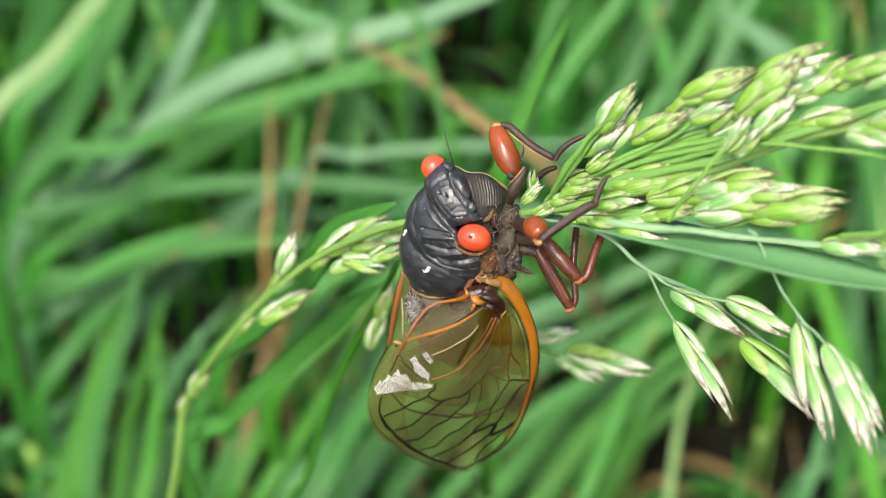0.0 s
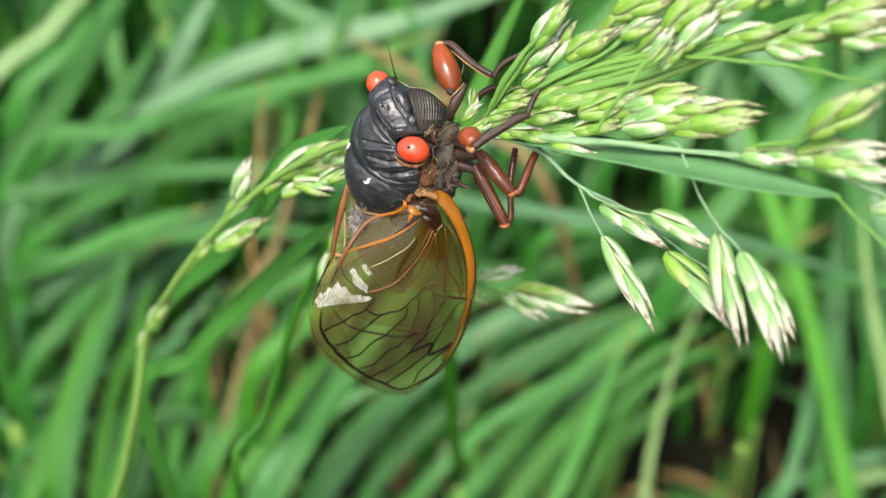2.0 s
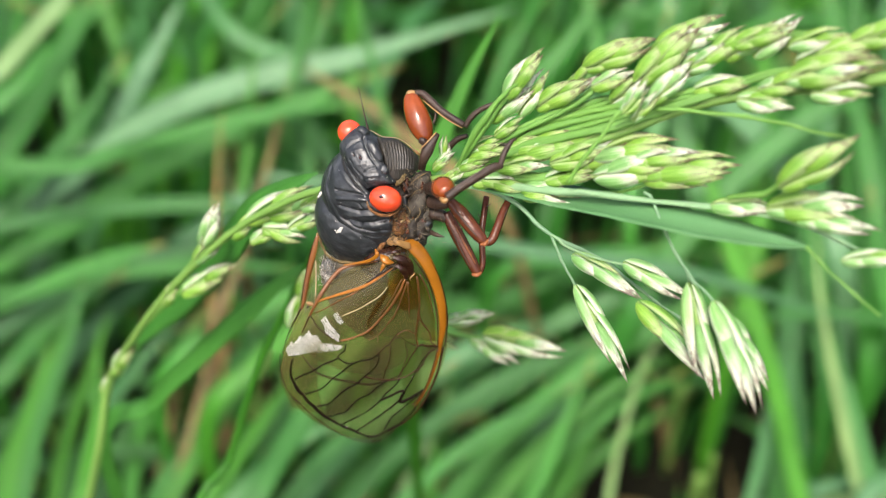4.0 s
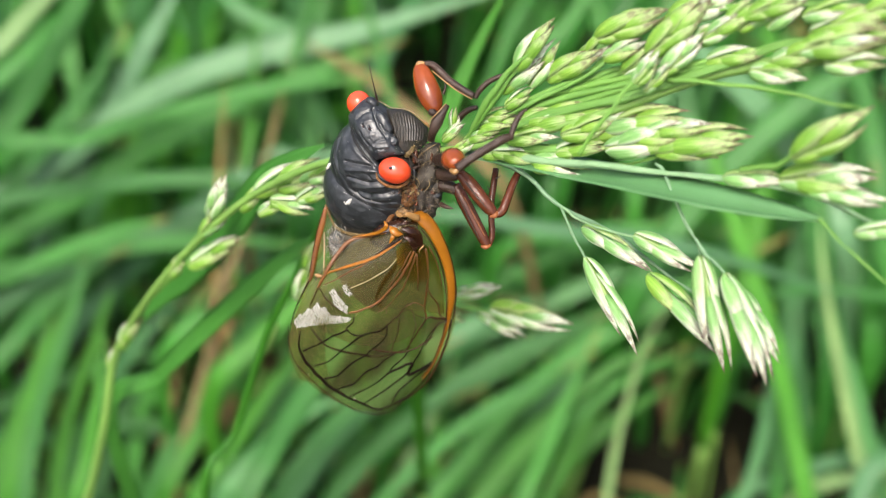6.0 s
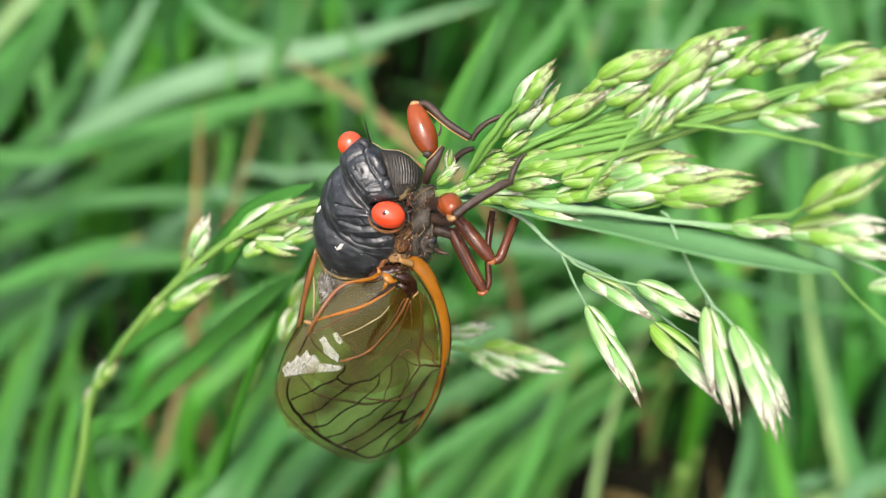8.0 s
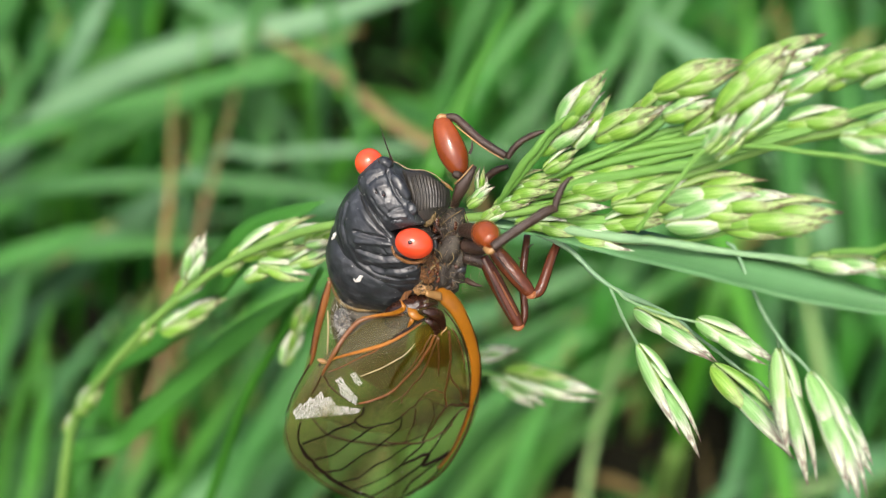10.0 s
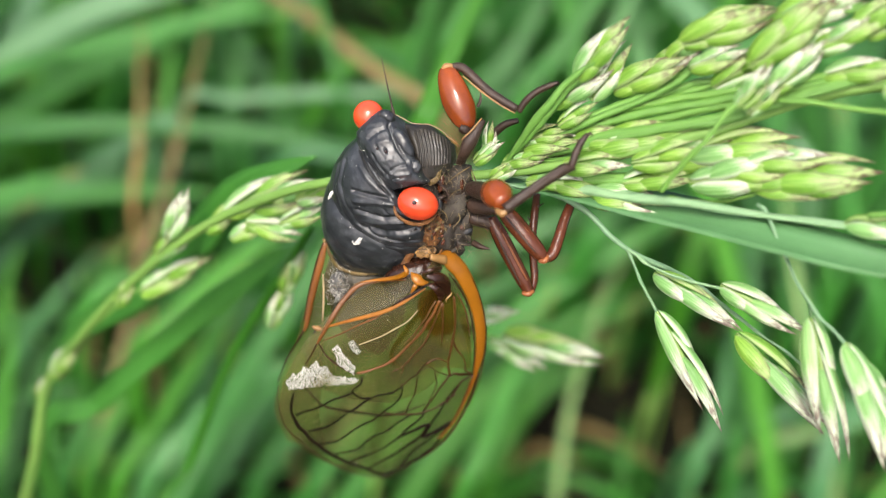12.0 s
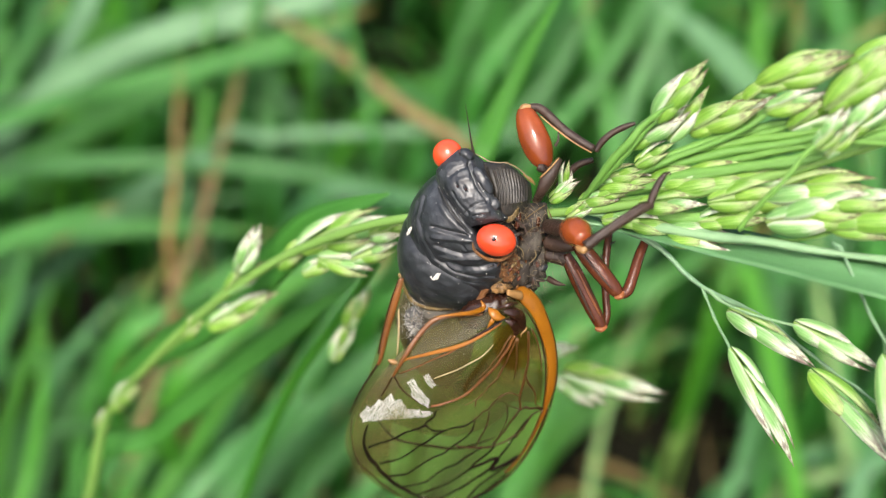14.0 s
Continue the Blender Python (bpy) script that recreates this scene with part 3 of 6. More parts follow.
grass_blade([(95.42, -36.02, -196.00), (93.02, -10.95, -195.00), (90.65, 11.19, -194.00), (88.95, 30.34, -192.00), (86.73, 51.95, -190.00)], 6.5, LEAF, GREEN)
grass_blade([(109.96, -28.95, -210.00), (108.17, -2.75, -209.00), (105.66, 20.38, -208.00), (99.97, 46.11, -206.00)], 6.5, LEAF, GREEN)
grass_blade([(22.7, -81.3, -210.0), (28.5, -63.9, -210.0), (40.1, -49.3, -210.0), (60.9, -36.4, -212.0)], 4.6, LEAF_BRIGHT, FRESH)
# narrower blades between them, most leaning the same way
for points, width, material, label, tip in (
    ([(-118.93, 26.91, -200.00), (-104.16, 44.94, -198.00), (-90.96, 57.17, -196.00), (-78.19, 69.46, -195.00)], 5.0, LEAF, GREEN, 0.3),
    ([(-117.98, -4.15, -205.00), (-102.68, 20.00, -202.00), (-89.34, 36.78, -200.00), (-77.56, 53.34, -198.00)], 4.6, LEAF, GREEN, 0.4),
    ([(-78.89, 16.40, -215.00), (-66.65, 33.91, -213.00), (-53.28, 51.37, -212.00), (-38.40, 69.96, -210.00)], 4.2, LEAF, GREEN, 0.4),
    ([(-112.36, 19.23, -190.00), (-87.23, 24.25, -188.00), (-61.08, 31.75, -186.00), (-35.40, 37.01, -185.00), (-11.26, 39.02, -185.00)], 4.4, LEAF, GREEN, 0.3),
    ([(-65.00, 71.73, -205.00), (-51.79, 58.47, -203.00), (-37.44, 52.61, -202.00), (-20.42, 49.07, -202.00)], 4.0, LEAF_BLUE, BLUE, 0.3),
    ([(-114.23, -10.95, -195.00), (-95.58, -5.37, -193.00), (-74.68, -1.24, -192.00), (-49.97, 0.14, -192.00), (-28.00, -2.61, -192.00)], 4.0, LEAF, GREEN, 0.3),
    ([(-119.41, -22.77, -205.00), (-103.00, -11.24, -203.00), (-85.66, -2.69, -202.00), (-64.38, 3.69, -202.00), (-31.97, 7.28, -204.00)], 4.6, LEAF_BLUE, BLUE, 0.3),
    ([(-112.36, -38.04, -190.00), (-100.78, -21.54, -188.00), (-89.64, -10.66, -187.00), (-74.79, -1.21, -187.00)], 5.4, LEAF, GREEN, 0.35),
    ([(-102.44, -65.57, -185.00), (-98.42, -42.48, -183.00), (-92.11, -23.76, -182.00), (-84.15, -7.83, -182.00)], 4.4, LEAF_BRIGHT, FRESH, 0.5),
    ([(-97.09, -68.90, -200.00), (-88.76, -47.46, -198.00), (-77.06, -27.68, -196.00), (-63.15, -12.38, -196.00)], 4.4, LEAF_BLUE, BLUE, 0.4),
    ([(-76.46, -70.02, -205.00), (-64.59, -45.38, -203.00), (-50.04, -22.48, -201.00), (-34.38, -5.50, -200.00)], 4.8, LEAF, GREEN, 0.4),
    ([(-59.84, -65.78, -180.00), (-50.27, -49.61, -178.00), (-39.52, -33.67, -176.00), (-29.02, -20.60, -175.00)], 4.2, LEAF_BRIGHT, FRESH, 0.4),
    ([(-43.53, -69.18, -195.00), (-30.85, -49.44, -193.00), (-14.28, -34.18, -192.00), (4.94, -23.20, -192.00)], 4.6, LEAF, GREEN, 0.4),
    ([(-32.07, -72.88, -205.00), (-17.64, -53.92, -203.00), (2.27, -36.73, -202.00), (24.96, -23.97, -202.00), (47.96, -16.98, -204.00)], 4.4, LEAF, GREEN, 0.3),
    ([(-19.31, -69.59, -185.00), (-3.20, -50.48, -183.00), (15.40, -37.03, -182.00), (36.63, -26.41, -182.00)], 4.0, LEAF, GREEN, 0.3),
    ([(-3.55, -73.72, -215.00), (17.03, -52.71, -213.00), (37.47, -37.91, -212.00)], 4.6, LEAF, GREEN, 0.3),
    ([(10.54, -67.79, -195.00), (25.62, -49.44, -193.00), (42.00, -35.55, -192.00), (61.22, -24.57, -192.00)], 3.6, LEAF, GREEN, 0.4),
    ([(-9.45, -23.49, -215.00), (11.16, -11.60, -213.00), (34.54, -1.32, -212.00), (60.89, 6.00, -212.00)], 4.4, LEAF, GREEN, 0.3),
    ([(5.48, -30.30, -225.00), (26.64, -18.01, -223.00), (50.70, -7.39, -222.00), (80.89, 0.15, -222.00)], 5.0, LEAF_BLUE, BLUE, 0.3),
    ([(13.75, -4.15, -205.00), (32.15, 1.56, -203.00), (53.32, 2.98, -202.00), (77.43, 1.56, -202.00)], 3.8, LEAF, GREEN, 0.3),
    ([(23.39, -71.72, -200.00), (30.24, -54.46, -198.00), (39.78, -38.81, -196.00), (50.91, -27.68, -196.00)], 3.8, LEAF_BRIGHT, FRESH, 0.5),
    ([(81.24, -69.18, -195.00), (82.77, -46.69, -193.00), (80.44, -24.57, -192.00), (76.32, -3.98, -192.00)], 4.2, LEAF, GREEN, 0.3),
    ([(96.91, -72.24, -215.00), (93.38, -46.83, -213.00), (91.62, -23.27, -212.00), (94.55, 3.07, -212.00), (102.50, 26.66, -214.00)], 4.8, LEAF_BLUE, BLUE, 0.3),
    ([(109.34, -68.90, -200.00), (104.44, -47.46, -198.00), (98.52, -27.77, -197.00), (94.33, -8.23, -197.00), (93.24, 11.34, -198.00)], 4.8, LEAF_BLUE, BLUE, 0.3),
    ([(120.62, -36.50, -200.00), (112.84, -16.66, -198.00), (108.29, 2.93, -197.00), (106.19, 19.68, -197.00)], 4.6, LEAF, GREEN, 0.3),
    ([(75.82, -16.23, -190.00), (90.21, -12.06, -188.00), (104.76, -13.36, -187.00), (120.96, -17.41, -187.00)], 2.2, LEAF, GREEN, 0.3),
    ([(73.88, -65.72, -205.00), (90.48, -58.19, -203.00), (107.21, -53.75, -202.00), (127.07, -51.62, -202.00)], 4.0, LEAF_BLUE, BLUE, 0.3),
    ([(31.42, 16.15, -210.00), (42.78, 31.94, -208.00), (52.57, 47.54, -206.00), (59.75, 67.65, -206.00)], 4.6, LEAF, GREEN, 0.3),
    ([(49.64, 11.97, -215.00), (53.73, 29.51, -213.00), (62.35, 48.45, -212.00), (75.52, 70.40, -212.00)], 4.4, LEAF_BLUE, BLUE, 0.3),
    ([(13.75, 25.92, -205.00), (20.77, 41.40, -203.00), (32.05, 55.45, -202.00), (43.40, 71.05, -202.00)], 4.0, LEAF, GREEN, 0.3),
    ([(69.24, 3.05, -210.00), (73.14, 20.38, -208.00), (79.86, 37.49, -206.00), (91.35, 57.60, -206.00)], 4.6, LEAF, GREEN, 0.3),
    ([(-44.24, 26.91, -200.00), (-36.96, 43.54, -198.00), (-33.35, 58.75, -197.00), (-31.96, 69.91, -197.00)], 3.0, LEAF, GREEN, 0.4),
    ([(-51.85, 2.91, -195.00), (-47.38, 22.17, -193.00), (-45.85, 39.95, -192.00), (-45.16, 55.05, -192.00)], 2.6, LEAF_BRIGHT, FRESH, 0.5),
    ([(-37.80, 3.01, -205.00), (-32.58, 22.91, -203.00), (-31.77, 38.43, -202.00), (-33.19, 54.03, -202.00)], 2.8, LEAF, GREEN, 0.4),
    ([(-48.16, 2.94, -198.00), (-43.82, 19.68, -197.00), (-39.50, 34.91, -196.00), (-36.72, 47.43, -196.00)], 1.5, LEAF_DRY, DRY, 0.6),
    ([(-74.45, -64.85, -215.00), (-71.28, -44.03, -214.00), (-68.12, -26.28, -213.00), (-62.25, -8.66, -213.00)], 2.4, LEAF_DRY, DRY, 0.5),
    ([(-13.46, -65.72, -205.00), (-6.28, -51.24, -204.00), (0.85, -36.85, -203.00), (2.28, -28.31, -203.00)], 2.2, LEAF_STRAW, STRAW, 0.6),
    ([(-120.84, -59.99, -205.00), (-103.00, -51.08, -203.00), (-82.82, -46.66, -202.00), (-60.13, -45.24, -202.00)], 3.8, LEAF, GREEN, 0.3),
    ([(-124.68, -50.08, -215.00), (-103.36, -38.03, -213.00), (-82.55, -30.59, -212.00), (-59.13, -26.20, -212.00)], 4.6, LEAF, GREEN, 0.3),
    ([(-51.42, -62.24, -170.00), (-42.20, -49.15, -168.00), (-30.61, -38.76, -166.00), (-16.81, -32.49, -166.00)], 4.4, LEAF_BLUE, BLUE, 0.4),
    ([(-63.99, -62.05, -175.00), (-57.11, -46.18, -173.00), (-46.66, -30.64, -172.00), (-32.56, -17.82, -172.00)], 3.8, LEAF_BRIGHT, FRESH, 0.4),
    ([(-86.21, -65.78, -180.00), (-82.34, -49.61, -178.00), (-79.17, -33.67, -176.00), (-78.52, -19.37, -176.00)], 4.2, LEAF_BRIGHT, FRESH, 0.5),
    ([(-45.1, 17.8, -196.0), (-32.2, 20.2, -194.0), (-14.5, 21.3, -192.0), (8.4, 21.3, -192.0), (31.9, 19.6, -194.0)], 2.6, LEAF_GLAUCOUS, BLUE, 0.3),
    ([(-52.0, -7.1, -172.0), (-50.5, 9.3, -170.0), (-49.5, 24.2, -169.0), (-48.5, 36.7, -168.0)], 1.3, LEAF_DRY, DRY, 0.6),
    ([(-52.1, -17.7, -172.0), (-46.4, -2.4, -170.0), (-40.7, 16.2, -169.0), (-35.6, 35.0, -168.0)], 1.5, LEAF_DRY, DRY, 0.6),
    ([(-49.8, 12.2, -184.0), (-41.2, 13.1, -182.0), (-26.6, 11.4, -181.0), (-9.6, 8.2, -181.0)], 2.6, LEAF_GLAUCOUS, BLUE, 0.3),
    ([(12.1, 9.0, -205.0), (22.6, 22.3, -203.0), (34.4, 36.8, -202.0), (43.7, 55.2, -202.0)], 4.0, LEAF, GREEN, 0.3),
    ([(69.0, -70.8, -190.0), (75.3, -52.7, -188.0), (78.4, -35.0, -187.0), (79.4, -21.5, -187.0)], 3.4, LEAF_BLUE, BLUE, 0.4),
    ([(15.3, -68.4, -180.0), (21.1, -54.9, -178.0), (28.2, -37.7, -177.0), (36.0, -20.7, -177.0)], 4.2, LEAF, GREEN, 0.4),
    ([(-51.3, -35.4, -165.0), (-39.6, -21.4, -163.0), (-25.9, -10.0, -162.0), (-7.7, -2.1, -162.0)], 4.6, LEAF_BRIGHT, FRESH, 0.4),
    ([(-45.6, -27.7, -175.0), (-32.3, -14.4, -173.0), (-18.1, -3.8, -172.0), (-2.7, 2.1, -172.0)], 4.2, LEAF, GREEN, 0.4),
    ([(-66.3, -28.9, -185.0), (-50.0, -15.3, -183.0), (-31.7, -5.5, -182.0), (-12.1, 0.6, -182.0)], 4.4, LEAF, GREEN, 0.4),
):
    grass_blade(points, width, material, label, tip)


# ---- the meadow behind: the rest, too many to count ----
# bare gaps between the tufts: where they lie on the soil as seen along the slope, and their half widths
GAPS = [(0.092, 0.235, 0.020, 0.018), (0.063, 0.220, 0.020, 0.014), (0.021, 0.255, 0.025, 0.022), (-0.014, 0.437, 0.040, 0.030), (-0.003, 0.414, 0.025, 0.020), (0.035, 0.443, 0.030, 0.022), (-0.074, 0.312, 0.022, 0.022), (-0.157, 0.425, 0.030, 0.020), (0.003, 0.232, 0.020, 0.020), (0.157, 0.381, 0.020, 0.030), (-0.033, 0.230, 0.020, 0.020), (0.072, 0.344, 0.030, 0.020), (-0.110, 0.267, 0.020, 0.020), (-0.074, 0.248, 0.020, 0.020)]


def shadow(p):
    """Where the line from the first standpoint through p meets the soil."""
    k = EYE_HEIGHT / max(0.05, EYE_HEIGHT - p[2])
    return p[0] * k, p[1] * k


def build_meadow():
    rnd = random.Random(11)
    for name, material, count in (("meadow_grass", LEAF, 1100), ("meadow_grass", LEAF_BLUE, 300), ("meadow_grass", LEAF_BRIGHT, 190)):
        bm = bmesh.new()
        made = 0
        while made < count:
            x, y = rnd.gauss(0, 0.17), rnd.uniform(0.10, 0.66)
            h, lean, way = rnd.uniform(0.03, 0.16), rnd.uniform(0.02, 0.16), rnd.gauss(0.7, 0.75)
            dx, dy = math.cos(way) * lean, math.sin(way) * lean
            pts = [(x, y, -0.003), (x + dx * 0.2, y + dy * 0.2, h * 0.55), (x + dx * 0.6, y + dy * 0.6, h), (x + dx * 1.15, y + dy * 1.15, h * rnd.uniform(0.7, 1.1))]
            deep = [p[1] * 0.7071 + (EYE_HEIGHT - p[2]) * 0.7071 for p in pts]
            if min(deep) < 0.325 or any(((q[0] - gx) / wide) ** 2 + ((q[1] - gy) / long) ** 2 < 1 for q in (shadow(p) for p in pts[1:] + [tuple(0.5 * (a + b) for a, b in zip(pts[k], pts[k + 1])) for k in (0, 1, 2)]) for gx, gy, wide, long in GAPS):
                continue
            local = [tuple(SLOPE.inverted() @ Vector(p) * 1000.0) for p in pts]
            blade_mesh(local, rnd.uniform(2.6, 6.0), (rnd.uniform(-0.6, 0.6), 0.3, 1), 0.25, 4, rnd.choice((0.4, 0.6, 0.9)), bm=bm)
            made += 1
        me = finish(bm, Vector((0, 0, 0)), name)
        me.materials.append(material)
        tagged(new(name, me), "dense green meadow grass out of focus in shade", "grass", kind="stuff")


def build_thatch():
    """Short shoots and withered bits close to the soil."""
    rnd = random.Random(17)
    for material, count, label in ((LEAF, 400, "short green shoots close to the dark soil"), (LEAF_DRY, 160, "withered brown bits of grass lying on the soil")):
        bm = bmesh.new()
        for _ in range(count):
            x, y, way = rnd.gauss(0, 0.12), rnd.uniform(0.12, 0.60), rnd.uniform(0, 6.28)
            h, lean = rnd.uniform(0.006, 0.030), rnd.uniform(0.015, 0.05)
            dx, dy = math.cos(way) * lean, math.sin(way) * lean
            pts = [(x, y, -0.003), (x + dx * 0.4, y + dy * 0.4, h * 0.8), (x + dx, y + dy, h)]
            blade_mesh([tuple(SLOPE.inverted() @ Vector(p) * 1000.0) for p in pts], rnd.uniform(2.0, 4.5), (rnd.uniform(-0.6, 0.6), 0.3, 1), 0.25, 3, 0.7, bm=bm)
        me = finish(bm, Vector((0, 0, 0)), "thatch")
        me.materials.append(material)
        tagged(new("thatch", me), label, "grass", kind="stuff")


def build_far_meadow():
    """The meadow goes on all round: coarse tufts out to some metres."""
    rnd = random.Random(5)
    for material, count in ((LEAF, 1500), (LEAF_BLUE, 700), (LEAF_BRIGHT, 500)):
        bm = bmesh.new()
        for _ in range(count):
            r, w = 0.42 + 3.2 * rnd.random() ** 1.4, rnd.uniform(0, 2 * math.pi)
            x, y = r * math.cos(w), 0.25 + r * math.sin(w)
            big = 1.0 + r * 1.2
            h, lean, way = rnd.uniform(0.08, 0.16), rnd.uniform(0.03, 0.12) * big, rnd.uniform(0, 6.28)
            dx, dy = math.cos(way) * lean, math.sin(way) * lean
            pts = [(x, y, -0.003), (x + dx * 0.3, y + dy * 0.3, h * 0.6), (x + dx * 0.7, y + dy * 0.7, h), (x + dx * 1.3, y + dy * 1.3, h * 0.75)]
            if x < 0.34 and x > -0.34 and y < 0.66 and y > -0.25:
                continue
            blade_mesh([tuple(SLOPE.inverted() @ Vector(p) * 1000.0) for p in pts], rnd.uniform(6, 10) * big, (0, 0.5, 0.8), 0.25, 2, 0.8, bm=bm)
        me = finish(bm, Vector((0, 0, 0)), "meadow_grass")
        me.materials.append(material)
        tagged(new("meadow_grass", me), "dense green meadow grass reaching away on all sides", "grass", kind="stuff")


build_meadow()
build_thatch()
build_far_meadow()


# ---- the grass plant that carries the insect ----
LEMMA_MESH = {}


def lemma_mesh(kind, material):
    """A boat-shaped husk one unit long, along +x, keel up +z, with a fine point."""
    bm = bmesh.new()
    rings, n = [], 14
    for i in range(n + 1):
        s = i / n
        w = 0.145 * math.sin(math.pi * min(1.0, s * 1.02) ** 0.72) ** 0.85 * (1 - 0.25 * s) + 0.004
        z = 0.10 * math.sin(math.pi * s) ** 0.9
        ring = []
        for k in range(12):
            a = 2 * math.pi * k / 12
            keel = 1.12 if k == 3 else 1.0
            ring.append((s, math.cos(a) * w, z + math.sin(a) * w * keel * (0.70 if math.sin(a) > 0 else 0.35)))
        rings.append(ring)
    loft(bm, rings)
    me = bpy.data.meshes.new(kind)
    for f in bm.faces:
        f.smooth = True
    bm.to_mesh(me)
    bm.free()
    me.materials.append(material)
    return me


LEMMA_MESH["lemma"] = lemma_mesh("lemma", LEMMA)
LEMMA_MESH["glume"] = lemma_mesh("glume", LEMMA_EDGE)
spike_rnd = random.Random(21)


def axis_pose(a, b, roll, size):
    """A pose in metres whose x runs from a to b, both in the working frame."""
    pa, pb = at(a), at(b)
    x = (pb - pa).normalized()
    up = turned((0.1, 0.3, 1))
    z = (up - x * x.dot(up)).normalized()
    y = z.cross(x)
    m = Matrix((x, y, z)).transposed()
    m = m @ Matrix.Rotation(roll, 3, "X")
    return m, pa, (pb - pa).length * size


def spikelet(parent, base, tip, width, florets=5, pale=0.3):
    """Slender husks in two ranks along a short axis, their points stepping outwards, with two glumes at the foot."""
    rnd = spike_rnd
    full = at(tip) - at(base)
    length = full.length
    core = bmesh.new()
    tube([tuple(base) + (width * 0.07,), tuple(0.72 * a + 0.28 * b for a, b in zip(base, tip)) + (width * 0.20,), tuple(0.45 * a + 0.55 * b for a, b in zip(base, tip)) + (width * 0.16,), tuple(0.15 * a + 0.85 * b for a, b in zip(base, tip)) + (width * 0.03,)], 6, 3, core)
    spike = part("spikelet", core, LEMMA, parent)
    m0, p0, _ = axis_pose(base, tip, rnd.uniform(-0.45, 0.45), 1.0)
    fat = width * 0.001
    count = 4 if florets < 6 else 5
    side = rnd.choice((-1, 1))
    for k in range(count):
        glume, last = k == 0, k == count - 1
        side = -side
        s = 0.0 if k < 2 else 0.34 * (k - 1) / (count - 2) * rnd.uniform(0.85, 1.15)
        span = length * (0.55 if glume else 0.78 - 0.10 * s) * rnd.uniform(0.92, 1.06)
        if last:
            span = length * (1.0 - s)
        outward = radians(rnd.uniform(-1.0, 1.0) if last else rnd.uniform(1.5, 5.0)) * side
        keel = -side * radians(rnd.uniform(8, 24) if last else rnd.uniform(25, 60))
        rot = m0 @ Matrix.Rotation(outward, 3, "Z") @ Matrix.Rotation(-radians(rnd.uniform(0.5, 2.5)), 3, "Y") @ Matrix.Rotation(keel, 3, "X")
        wide = min(fat / 0.29 * rnd.uniform(0.62, 0.76) * (1 - 0.2 * s), span * 0.95)
        ob = new("glume" if glume else "lemma", LEMMA_MESH["glume" if rnd.random() < pale else "lemma"])
        ob.parent = spike
        loc = p0 + full * s + m0 @ Vector((0, 0.0 if last else side * fat * 0.12, fat * 0.03 * (k if k < 3 else 1)))
        ob.matrix_basis = Matrix.LocRotScale(loc - BASE[parent], rot.to_quaternion(), (span, wide, wide))
    return spike


CULM = [(-62.5, -56.9, -80.0, 0.78), (-49.6, -38.2, -62.0, 0.66), (-43.2, -24.7, -50.0, 0.58), (-39.8, -14.5, -43.0, 0.52), (-33.9, -7.7, -33.0, 0.46), (-27.8, -1.8, -26.0, 0.43), (-20.8, 3.3, -19.0, 0.41), (-14.8, 6.1, -13.0, 0.39), (-8.8, 7.6, -8.0, 0.38), (0.8, 8.0, -3.0, 0.36), (7.2, 8.9, 1.0, 0.35), (15.1, 10.8, 5.0, 0.38), (23.9, 13.7, 8.0, 0.56), (34.6, 14.5, 13.0, 0.57), (41.3, 14.8, 17.0, 0.51)]
plant = thing("flowering_grass", ground_below(CULM[0][:3], (-10, 0)), "flowering meadow grass with pale green spikelets, bending under an insect", "grass plant")
part("culm", tube(rooted(CULM, (-10, 0)), 9, 6), STEM, plant, "smooth green grass stem")
part("leaf", blade_mesh([(-41.11, -14.40, -52.00), (-37.72, -10.12, -46.00), (-33.31, -6.78, -40.00), (-28.52, -3.83, -34.00), (-23.71, -0.05, -28.00), (-19.95, 3.88, -23.00), (-17.09, 6.52, -19.00), (-14.21, 8.08, -16.00), (-10.92, 9.36, -13.00)], 3.7, (-0.15, 0.2, 1.0), 0.18, 8, 0.30, 0.30), LEAF_MID, plant, "green leaf blade arching behind the stem")
part("leaf", blade_mesh([(2.9, 7.8, -3.0), (8.7, 6.6, 1.0), (14.3, 5.3, 4.0), (21.4, 3.4, 9.0), (27.4, 2.0, 12.0), (30.6, 1.5, 13.0)], 3.3, (-0.05, 0.75, 0.7), 0.25, 7, 0.35, 0.5), LEAF_PALE, plant, "pale green leaf blade with a dry tip")
part("leaf", blade_mesh(rooted([(-44.97, -27.32, -62.00), (-35.43, -17.15, -48.00), (-28.44, -11.02, -42.00), (-22.37, -5.93, -37.00), (-17.39, -2.02, -33.00), (-13.50, 0.65, -30.00)], (0, 20)), 2.7, (0.0, 0.35, 0.95), 0.18, 8, 0.25, 0.9), LEAF_MID, plant)


branch_rnd = random.Random(12)


def branch(points, material=BRANCH, label=""):
    """A crinkled stalk of the head; the stout ones are two or three strands that run side by side."""
    stout = max(p[3] for p in points)
    strands = 3 if stout > 0.4 else 2 if stout > 0.3 else 1
    for k in range(strands):
        off = Vector((branch_rnd.gauss(0, 0.22), branch_rnd.gauss(0, 0.42), branch_rnd.gauss(0, 0.3))) if k else Vector()
        last = len(points) - 1
        line = [(p[0] + off.x * min(1, i), p[1] + off.y * min(1, i) * (1.2 - i / (last + 1)), p[2] + off.z * min(1, i), p[3] * (0.62 if strands > 1 else 0.9)) for i, p in enumerate(points)]
        fine = [(q[0], q[1] + branch_rnd.gauss(0, 0.06), q[2], q[3] * branch_rnd.uniform(0.85, 1.15)) for q in spline(line, 3)]
        part("branch", roughen(tube(fine, 10, 5), 0.8, 0.06, len(points) + k), material, plant, label)


